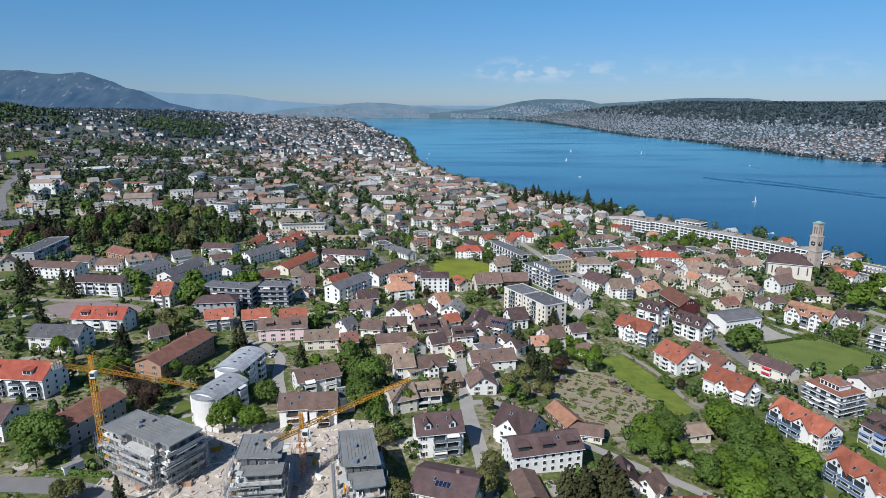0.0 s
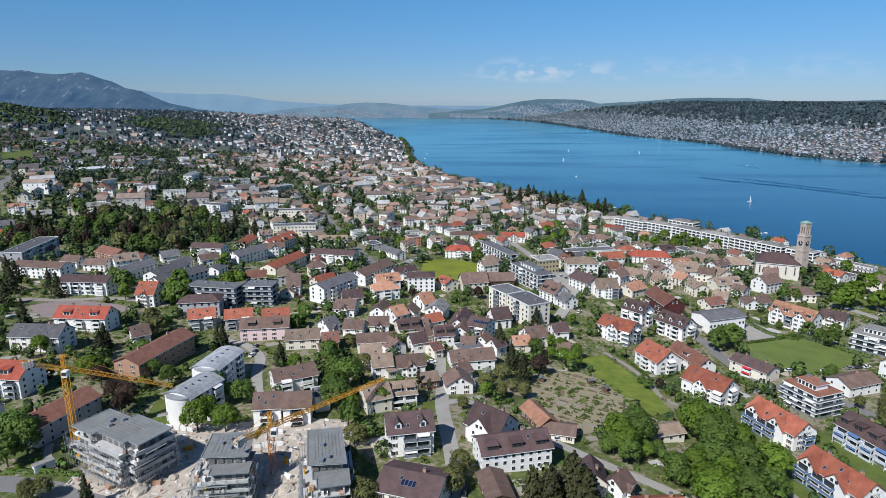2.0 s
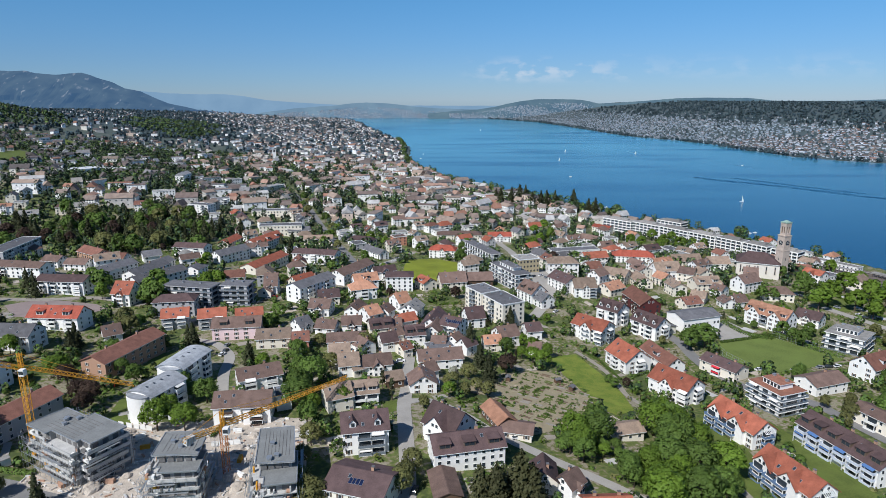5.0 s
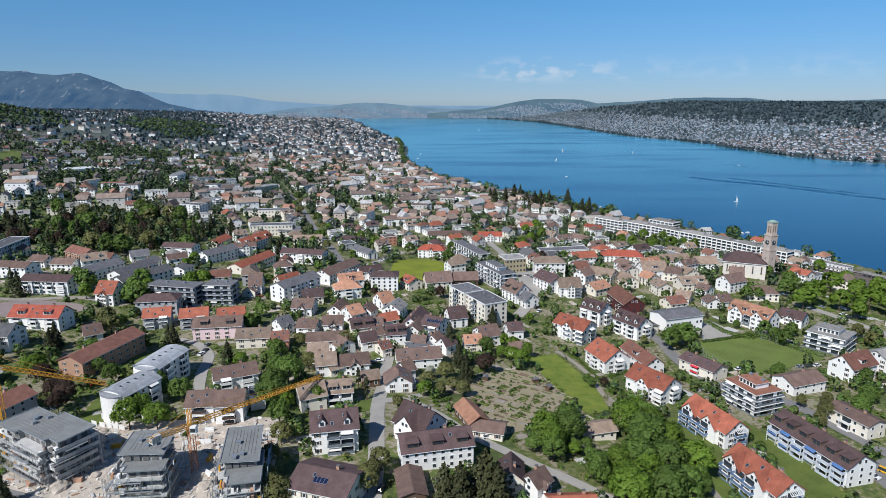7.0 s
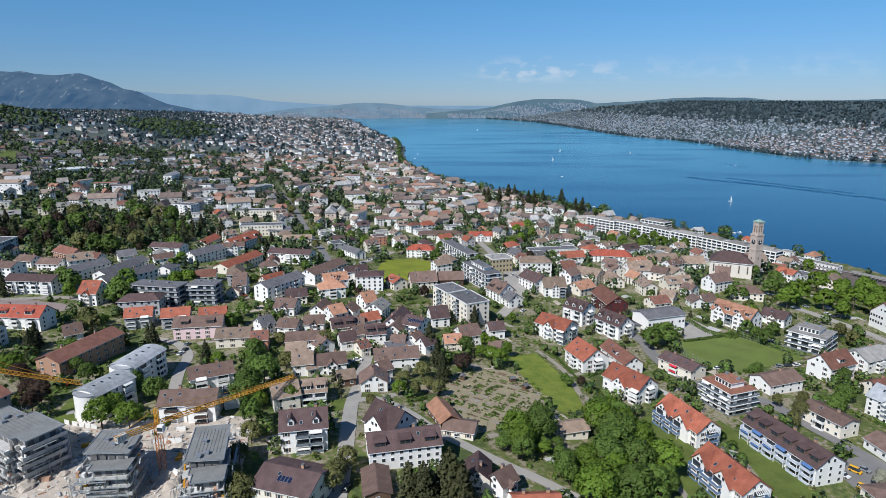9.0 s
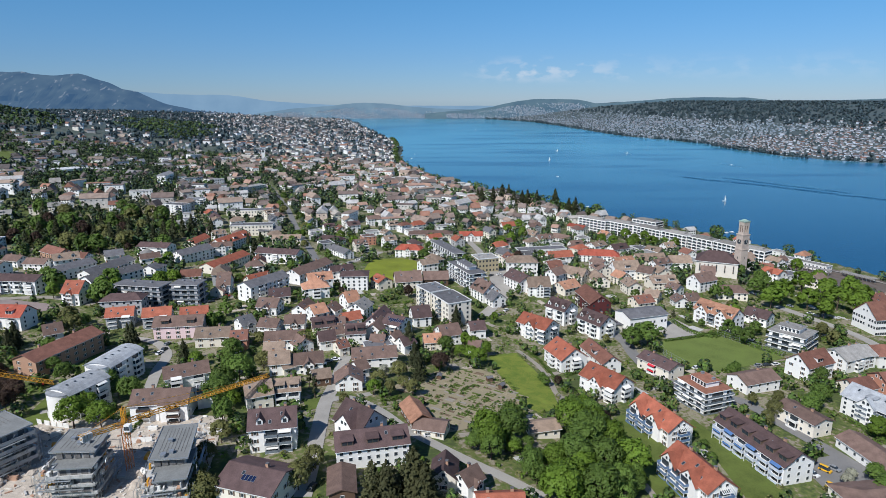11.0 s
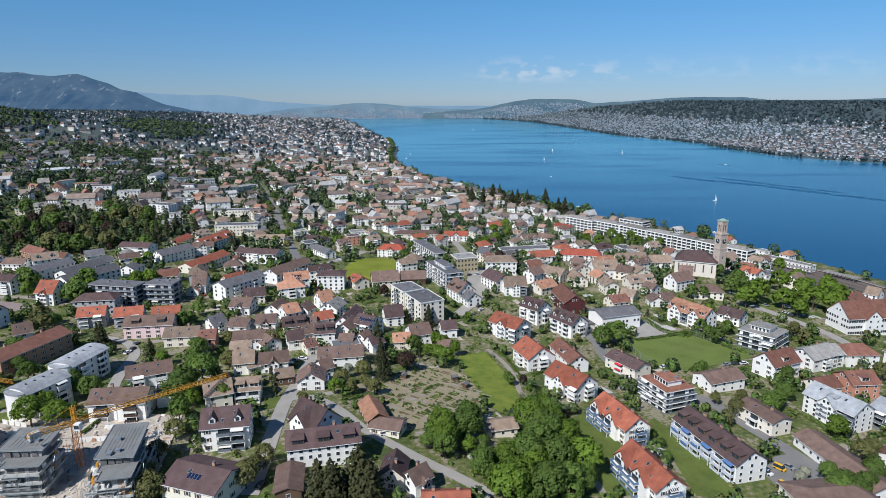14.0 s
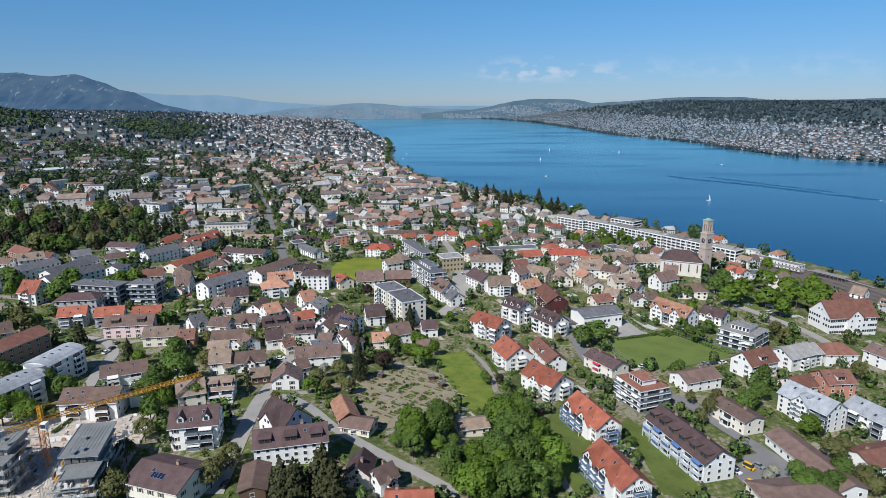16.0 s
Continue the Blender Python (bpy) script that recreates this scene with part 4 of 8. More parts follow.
house("gable", -61.2, 298.2, 8, 17.7, 13.7, 5.5, 3.5, "beige", "cream", 2, sky=3)
house("gable", -46.4, 293.3, 12, 8.9, 13.7, 6, 3, "redbrown", "salmon", 2, bal=("grey", 1))
house("gable", -53.4, 244.6, 26, 18.6, 14.8, 7, 3, "brown", "white", 3, bal=("white", 2), chim=1)
house("gable", -55.7, 215.8, 8, 11.1, 14.8, 7.5, 3.5, "brown", "white", 3, bal=("dark", 1), chim=1)
house("gable", -44.6, 215.6, 8, 11.1, 14.8, 7.5, 3.5, "brown", "white", 3, bal=("dark", 1), chim=1)
house("flat", -37.9, 224.5, 21, 5.6, 9, 6.2, 0.3, "slate", "white", 2)
house("gable", -122.9, 325.4, 16, 15.0, 12.5, 6.5, 4, "orange", "grey", 3, bal=("grey", 2))
house("gable", -103.0, 326.8, 15, 15.6, 12.5, 6.5, 4, "orange", "grey", 3, bal=("grey", 2))
house("gable", -83.0, 328.4, 16, 15.3, 12.5, 6.5, 4, "orange", "grey", 3, bal=("grey", 2))
house("hip", -131.2, 345.5, 9, 13.4, 14, 9, 3, "dark", "grey", 3)
banded(-129.4, 364.8, -11, 34.0, 14, 12, "slate", "grey", 4)
banded(-102.5, 368.3, -4, 19.2, 14, 12.5, "slate", "grey", 4)
house("gable", -86.9, 389.0, 8, 9.3, 15, 7, 7, "brown", "white", 3, gabF=1)
house("gable", -60.0, 383.8, 57, 32.7, 14, 10.5, 3, "slate", "white", 4, bal=("white", 2))
house("gable", -41.0, 432.2, 63, 38.5, 14.8, 8.5, 3.5, "brown", "white", 3, bal=("white", 2), chim=2)
house("gable", -78.0, 489.4, -13, 37.6, 14.8, 8.5, 3, "dark", "white", 3, bal=("white", 3))
house("gable", -137.3, 546.8, 72, 43.1, 14, 8, 5, "orange", "white", 3, dorF=3, chim=2)
house("gable", -111.4, 459.0, 71, 43.8, 14.8, 6.5, 3, "orange", "cream", 2, chim=1)
house("gable", -147.4, 486.5, 59, 31.0, 13.7, 7.5, 3.5, "slate", "white", 3, chim=1)
house("gable", -169.6, 551.2, 83, 29.0, 12, 6, 3.5, "orange", "cream", 2)
house("gable", -184.8, 504.1, -9, 28.6, 14.8, 8, 3, "dark", "white", 3, bal=("white", 2))
house("gable", -165.7, 398.6, 59, 37.6, 13.7, 8, 3, "slate", "white", 3)
house("gable", -181.5, 415.8, 73, 33.0, 13.7, 7.5, 3, "slate", "white", 3)
house("gable", -206.9, 418.3, 67, 34.6, 13.7, 7, 3, "slate", "white", 3)
house("gable", -214.5, 377.9, -5, 33.0, 14.8, 8.5, 3, "dark", "white", 3, bal=("white", 4))
house("gable", -266.6, 414.9, -10, 39.4, 14.8, 8, 3, "brown", "white", 3, bal=("white", 2))
house("gable", -251.3, 476.8, -34, 29.5, 14.8, 6, 4, "redbrown", "brick", 3)
house("gable", -226.4, 461.8, -6, 19.0, 12.5, 5.5, 3.5, "redbrown", "white", 2)
house("gable", -242.1, 439.4, -6, 17.8, 12.5, 5, 3.5, "brown", "white", 2)
house("gable", -206.1, 476.1, 35, 14.2, 12.5, 5, 4, "slate", "white", 2)
house("gable", -265.2, 448.5, -14, 15.9, 12.5, 5, 3.5, "brown", "white", 2)
house("gable", -47.1, 350.9, -5, 13.3, 14.8, 5, 4, "brown", "white", 2, gabF=1)
house("gable", -46.9, 372.1, 16, 13.7, 13.7, 5, 4, "dark", "cream", 2)
house("gable", -51.5, 317.3, 46, 8.8, 11.4, 5, 4, "slate", "white", 2, gabF=1)
house("gable", -37.1, 315.9, -10, 11.9, 11.4, 4.5, 3.5, "brown", "white", 2)
house("gable", -24.8, 321.6, 5, 11.6, 12.5, 5, 3.5, "brown", "white", 2, gabF=1)
house("gable", -119.3, 414.3, 13, 14.2, 12.5, 5, 4, "redbrown", "white", 2)
house("gable", -71.7, 408.6, 48, 16.5, 12.5, 5, 4, "orange", "cream", 2)
house("gable", -95.3, 582.7, 5, 27.9, 13, 6.5, 3, "beige", "cream", 2)
house("gable", -125.3, 630.9, 14, 23.4, 12, 6, 3.5, "slate", "cream", 2)
house("gable", -416.8, 591.4, 39, 18.2, 13, 6, 4, "slate", "white", 3)
house("flat", -309.8, 468.8, 96, 54.1, 15, 11.7, 0.3, "slate", "grey", 4, bal=("white", 3))
house("gable", -394.4, 554.6, 34, 13.6, 12, 5, 4, "red", "white", 2)
house("gable", 352.4, 409.1, 28, 23.0, 13.7, 5, 4, "redbrown", "cream", 2)
house("gable", 400.0, 451.8, -56, 10.2, 12.5, 5, 5, "beige", "white", 3)
house("gable", -34.9, 533.2, -51, 28.3, 11, 5.5, 3.5, "slate", "white", 3)
house("hip", -54.9, 594.5, -18, 17.2, 13, 5.5, 3.5, "dark", "white", 2)
house("gable", 210.0, 453.6, -36, 12.6, 13.7, 6, 4, "brown", "cream", 2)
house("gable", 209.1, 619.9, 18, 16.5, 11, 4.5, 4.5, "brown", "white", 2)
house("gable", 183.8, 659.1, -50, 23.0, 12, 5, 4, "brown", "white", 2)
banded(249.4, 322.1, -49, 20.8, 20, 9.5, "grey", "white", 3, pent=1)
house("flat", -176.5, 730.9, 8, 52.5, 14, 7.7, 0.3, "slate", "cream", 2)
house("flat", -558.3, 995.4, 50, 53.9, 38, 8.7, 0.3, "white", "white", 1)
house("flat", -536.5, 1060.6, 31, 49.6, 26, 7.7, 0.3, "white", "grey", 1)
house("flat", -256.4, 713.1, -18, 27.2, 14, 11.7, 0.3, "slate", "white", 4, bal=("grey", 2))
house("flat", -251.6, 759.5, 24, 21.7, 14, 11.7, 0.3, "slate", "white", 4, bal=("grey", 2))
house("flat", -331.2, 784.3, 22, 26.3, 14, 11.7, 0.3, "grey", "white", 4)
house("flat", -318.8, 1010.4, 39, 23.2, 14, 13.7, 0.3, "grey", "white", 4)
house("flat", -143.4, 631.2, 7, 42.9, 14, 10.7, 0.3, "slate", "cream", 3)
house("flat", -249.4, 977.3, 63, 44.2, 16, 11.7, 0.3, "grey", "cream", 4)
house("flat", -893.5, 1466.8, 77, 63.3, 16, 13.7, 0.3, "slate", "white", 4)
house("gable", 216.6, 735.4, -47, 24.1, 12, 7, 3, "red", "cream", 3)
house("gable", 0.5, 307.3, 29, 6.3, 10.3, 4.5, 3.5, "brown", "cream", 2)
house("gable", 23.3, 297.8, -7, 8.2, 11.4, 4.5, 3, "brown", "cream", 2)
house("gable", 31.3, 301.7, 59, 7.7, 10.3, 4.5, 3.5, "brown", "white", 2)
house("gable", 20.5, 316.6, 78, 14.8, 10.3, 5, 4, "brown", "white", 2)
house("gable", 6.0, 286.8, 32, 6.2, 10.3, 4.5, 2.5, "redbrown", "cream", 2)
house("gable", -9.2, 345.4, 63, 8.2, 11.4, 5, 3.5, "brown", "white", 2)
house("flat", 23.3, 291.8, 19, 13.3, 9, 4.2, 0.3, "slate", "cream", 1)
house("gable", 75.0, 328.5, 12, 9.5, 12.5, 5, 3.5, "dark", "white", 2)
house("gable", 73.4, 302.9, -15, 7.2, 10.3, 4, 2.5, "brown", "white", 1)
house("gable", 89.2, 382.9, -64, 14.8, 11.4, 4.5, 4.5, "slate", "white", 2)
house("gable", 142.0, 414.2, 34, 15.8, 13.7, 5, 4, "salmon", "cream", 2)
house("gable", 170.8, 440.4, -85, 19.7, 12.5, 5, 4, "beige", "cream", 2)
house("gable", 187.8, 443.1, -64, 11.7, 11.4, 5.5, 4, "salmon", "cream", 3)
house("gable", 185.2, 497.6, -66, 15.6, 11.4, 5.5, 3.5, "brown", "white", 2)
house("gable", 197.5, 399.6, -34, 10.4, 12.5, 4.5, 3.5, "beige", "cream", 2)
house("gable", 221.0, 453.3, -74, 11.4, 12.5, 5.5, 3.5, "beige", "cream", 2)
house("gable", 212.2, 390.2, -87, 10.9, 10.3, 4, 3, "brown", "white", 2)
house("gable", -47.8, 286.0, 21, 7.4, 9.1, 4, 2, "brown", "cream", 1)
house("gable", -15.2, 289.6, -51, 13.1, 10.3, 4.5, 3.5, "brown", "white", 2)
house("gable", 19.0, 259.4, 33, 6.2, 10.3, 4, 3, "brown", "white", 2)
house("gable", -13.6, 257.8, 31, 6.2, 9.1, 4, 2.5, "beige", "cream", 1)
house("gable", -88.7, 384.3, 81, 11.4, 10.3, 4, 3, "brown", "cream", 2)
house("gable", -152.8, 430.0, 81, 14.0, 12.5, 6, 3, "slate", "white", 3)
house("gable", -185.0, 443.9, 72, 18.9, 13.7, 6, 3, "slate", "white", 3)
house("gable", -305.1, 477.7, 80, 17.1, 13.7, 6, 3, "brown", "white", 3)
house("gable", -26.8, 348.5, 78, 14.2, 10.3, 4.5, 3.5, "brown", "white", 2)
house("gable", 269.1, 300.5, 16, 17.5, 14.8, 6.5, 3.5, "grey", "white", 3)
house("gable", 247.1, 262.5, 17, 13.3, 12.5, 5, 3.5, "redbrown", "cream", 2)


# ---- roads, lawns and yards ----
PAVED = material("reddish-grey paving", (0.27, 0.215, 0.2), 0.9, 0.16, 5.0, 12.0)

def inside(px, py, ring):
    odd = False
    for (x0, y0), (x1, y1) in zip(ring, ring[1:] + ring[:1]):
        if (y0 > py) != (y1 > py) and px < (x1 - x0) * (py - y0) / (y1 - y0) + x0:
            odd = not odd
    return odd


KEEP = []  # rings that stay free of scattered plants


def patch(name, label, category, ring, mat, lift=0.14, keep=True, kind="structure"):
    """A piece of ground laid over the land, following its slope."""
    bm = bmesh.new()
    f = bm.faces.new([bm.verts.new((x, y, 0)) for x, y in ring])
    if f.normal.z < 0:
        f.normal_flip()
    bmesh.ops.triangulate(bm, faces=bm.faces[:])
    for _ in range(5):
        long = [e for e in bm.edges if e.calc_length() > 9]
        if not long:
            break
        bmesh.ops.subdivide_edges(bm, edges=long, cuts=1)
        bmesh.ops.triangulate(bm, faces=bm.faces[:])
    for v in bm.verts:
        v.co.z = height(v.co.x, v.co.y) + lift
    bm.normal_update()
    for f in bm.faces:
        if f.normal.z < 0:
            f.normal_flip()
    me = bpy.data.meshes.new(name)
    bm.to_mesh(me)
    bm.free()
    me.materials.append(mat)
    if keep:
        KEEP.append(list(ring))
    return tagged(new(name, me), label, category, kind=kind)


def ribbon(name, label, category, line, width, mat, lift=0.2):
    """A road or path along a line, smoothed and laid on the land."""
    pts = [Vector((x, y)) for x, y in line]
    dense = []
    for i in range(len(pts) - 1):
        p0, p1, p2, p3 = pts[max(i - 1, 0)], pts[i], pts[i + 1], pts[min(i + 2, len(pts) - 1)]
        k = max(2, int((p2 - p1).length / 4))
        for j in range(k):
            t = j / k
            dense.append(0.5 * (2 * p1 + (p2 - p0) * t + (2 * p0 - 5 * p1 + 4 * p2 - p3) * t * t + (3 * p1 - p0 - 3 * p2 + p3) * t ** 3))
    dense.append(pts[-1])
    s = Shape()
    row = []
    for i, p in enumerate(dense):
        d = (dense[min(i + 1, len(dense) - 1)] - dense[max(i - 1, 0)]).normalized()
        side = Vector((-d.y, d.x)) * width / 2
        row.append([(q.x, q.y, height(q.x, q.y) + lift) for q in (p + side, p, p - side)])
        FOOT.append((p.x, p.y, width * 0.5 + (1.8 if width > 4 else 0.4)))
    for a, b in zip(row, row[1:]):
        s.face((a[1], b[1], b[0], a[0])).face((a[2], b[2], b[1], a[1]))
    return tagged(new(name, s.mesh(name, [mat])), label, category, kind="structure")


ribbon("road", "narrow pale asphalt lane between gardens", "road", [(15, 162), (14, 180), (12, 202), (10, 224), (10, 243), (9, 268), (9, 283)], 5.5, ASPHALT)
ribbon("road", "pale asphalt lane curving behind the orange shed", "road", [(10, 226), (19, 230), (32, 219), (44, 204), (56, 194), (67, 186), (78, 179), (89, 171)], 4.5, ASPHALT)
ribbon("road", "grey residential street past the sports field", "road", [(150, 353), (158, 329), (158, 306), (161, 283), (174, 259), (189, 253), (198, 228), (206, 206), (209, 195)], 6.5, DARK_ASPHALT)
ribbon("path", "pale path along the meadow", "path", [(96, 309), (104, 289), (107, 268), (108, 252), (117, 232), (121, 207), (124, 188), (126, 176)], 2.6, PATHING)
ribbon("road", "pale village street up to the church", "road", [(81, 361), (92, 387), (100, 418), (100, 449), (94, 498), (88, 601), (77, 666)], 7, ASPHALT)
ribbon("road", "long straight avenue running through the town", "road", [(-44, 482), (-79, 590), (-115, 694), (-164, 847), (-215, 988), (-268, 1126)], 6.5, DARK_ASPHALT, 0.35)
ribbon("road", "street round the meadow", "road", [(-48, 413), (-36, 461), (-23, 500), (-9, 551), (-4, 567)], 7, ASPHALT)
ribbon("road", "street between the apartment rows", "road", [(-248, 356), (-216, 359), (-189, 366), (-156, 356)], 6, PATHING)
ribbon("road", "drive beside the curved white apartments", "road", [(-57, 212), (-66, 235), (-74, 260), (-79, 282), (-92, 299), (-106, 305)], 5, ASPHALT)
ribbon("road", "street at the foot of the building site", "road", [(-145, 172), (-122, 172), (-100, 167), (-78, 162)], 8, DARK_ASPHALT)
ribbon("road", "wide road curving through the far quarter", "road", [(-470, 655), (-513, 716), (-534, 761), (-559, 807), (-587, 865), (-620, 905), (-680, 930)], 11, DARK_ASPHALT, 0.35)
ribbon("road", "street between school and park", "road", [(276, 391), (289, 371), (299, 351), (302, 327), (291, 303)], 7, ASPHALT)

patch("lawn", "yellow-green spring meadow between houses", "meadow", [(-7, 495), (-5, 530), (19, 534), (48, 498), (45, 464), (24, 440), (13, 424), (-2, 428), (-6, 455)], MEADOW, 0.18)
patch("lawn", "long green meadow beside the gardens", "meadow", [(80, 298), (95, 305), (102, 280), (106, 256), (106, 238), (97, 231), (90, 238), (88, 253), (83, 274)], GRASS, 0.18)
patch("sports_pitch", "mown green sports pitch with fence", "pitch", [(175, 327), (215, 337), (238, 305), (196, 286), (179, 288), (174, 304)], PITCH, 0.18)
patch("allotment", "allotment gardens of bare beds and paths", "garden", [(32, 243), (53, 269), (74, 278), (86, 268), (96, 246), (87, 230), (74, 215), (59, 205), (53, 218), (45, 239)], SOIL, 0.16)
patch("lawn", "mown lawn between the apartment houses", "lawn", [(131, 235), (139, 232), (140, 211), (140, 188), (139, 178), (124, 176), (125, 199), (122, 220)], LAWN)
patch("lawn", "mown lawn strip beside the long white house", "lawn", [(161, 234), (166, 213), (171, 192), (172, 180), (157, 179), (157, 213), (155, 226)], LAWN)
patch("lawn", "lawn beside the curved white apartments", "lawn", [(-104, 217), (-107, 234), (-103, 232), (-90, 208), (-100, 207)], LAWN)
patch("lawn", "lawn strip along the tan brick house", "lawn", [(-115, 266), (-115, 289), (-109, 280), (-108, 254)], LAWN)
patch("lawn", "small square lawn with a hedge", "lawn", [(1, 226), (10, 231), (10, 220), (4, 216)], LAWN)
patch("building_site", "trodden sand and rubble of a building site", "building site", [(-109, 172), (-99, 204), (-91, 212), (-66, 212), (-48, 215), (-26, 212), (-21, 190), (-15, 160), (-76, 162)], BARE, 0.3)
patch("parking", "asphalt car park beside the long white house", "car park", [(187, 195), (197, 206), (207, 209), (220, 188), (218, 179), (188, 176)], DARK_ASPHALT)
patch("lawn", "green field on the far slope", "meadow", [(-941, 1548), (-983, 1673), (-911, 1599), (-851, 1484), (-877, 1453)], LAWN, 0.3)
patch("lawn", "green field among the far houses", "meadow", [(-839, 1189), (-877, 1322), (-819, 1281), (-694, 1081), (-690, 983)], LAWN, 0.3)
patch("lawn", "light green field on the hillside", "meadow", [(-958, 2461), (-957, 2678), (-848, 2453), (-856, 2256)], GRASS, 0.3)
patch("parking", "reddish-grey paved yard beside the apartment rows", "car park", [(-232, 345), (-219, 360), (-183, 354), (-172, 346), (-179, 337), (-195, 325), (-214, 326)], PAVED)
patch("court", "grey school court beside the hall", "yard", [(184, 351), (200, 365), (209, 340), (183, 327)], ASPHALT)
patch("square", "pale paved village square", "square", [(93, 477), (111, 469), (108, 414), (97, 383), (88, 376), (88, 411)], ASPHALT)
patch("railway", "brown railway ballast beside the lake", "railway", [(408, 629), (446, 618), (466, 585), (477, 548), (477, 507), (405, 410), (379, 433), (363, 465), (344, 503)], RAIL)
for track in ([(399, 605), (432, 593), (450, 559), (459, 520), (456, 479)], [(389, 586), (422, 576), (438, 540), (443, 498), (434, 449)], [(372, 553), (408, 550), (424, 518), (424, 471), (416, 426)]):
    ribbon("railway_track", "dark rails on brown sleepers", "railway", track, 1.7, SHUTTER, 0.4)
ribbon("platform", "pale railway platform", "platform", [(405, 618), (438, 604), (459, 572), (470, 536)], 3.4, ASPHALT, 0.9)
patch("lawn", "park lawn beside the church", "lawn", [(277, 401), (304, 414), (292, 385), (277, 385)], LAWN)


# ---- church ----
def church():
    x, y, turn, length = 267.2, 463.0, -25, 17.3
    z0, w, eave, rise = height(x, y), 24.0, 12.0, 6.5
    root = thing("church", "pale stone hall church with a brown hipped roof", "church", pose(x, y, z0, 0, 0, turn))
    FOOT.append((x, y, 22))
    lx, wy = length / 2 + 6, w / 2 - 0.8
    part("wall", Shape().box(-lx, lx, -wy, wy, -5, eave).mesh("wall", [WALLS["pale"]]), root)
    hl, hw = lx + 0.8, w / 2
    c = [(-hl, -hw, eave), (hl, -hw, eave), (hl, hw, eave), (-hl, hw, eave)]
    a, b = (-length / 2 + 2, 0, eave + rise), (length / 2 - 4, 0, eave + rise)
    r = Shape().face([c[0], c[1], b, a]).face([c[2], c[3], a, b]).face([c[1], c[2], b]).face([c[3], c[0], a]).box(-hl, hl, -hw, hw, eave - 0.4, eave - 0.01, 1)
    part("roof", r.mesh("roof", [ROOFS["dark"], TRIM]), root)
    tall = Shape().box(-0.6, 0.6, -0.12, 0.05, -3.1, 3.1, 0).box(-0.32, 0.32, -0.16, -0.11, -2.8, 2.8, 1).mesh("window", [STONE, GLASS])
    for i in range(5):
        part("window", tall, root, "tall narrow church window", pose(lx, -wy + 2 * wy * (i + 0.5) / 5, 7, 0, 0, 90))
        part("window", tall, root, "tall narrow church window", pose(-lx + 2 * lx * (i + 0.5) / 5, -wy, 7))
    part("door", Shape().box(-1.3, 1.3, -0.5, 0.1, 0, 3.2).box(-1.6, 1.6, -0.9, -0.1, 3.2, 3.5).mesh("door", [SHUTTER]), root, "dark wooden church door", pose(lx, 0.6, 0, 0, 0, 90))


VERDIGRIS = material("weathered copper sheet", (0.26, 0.36, 0.31), 0.7, 0.2, 2.0)


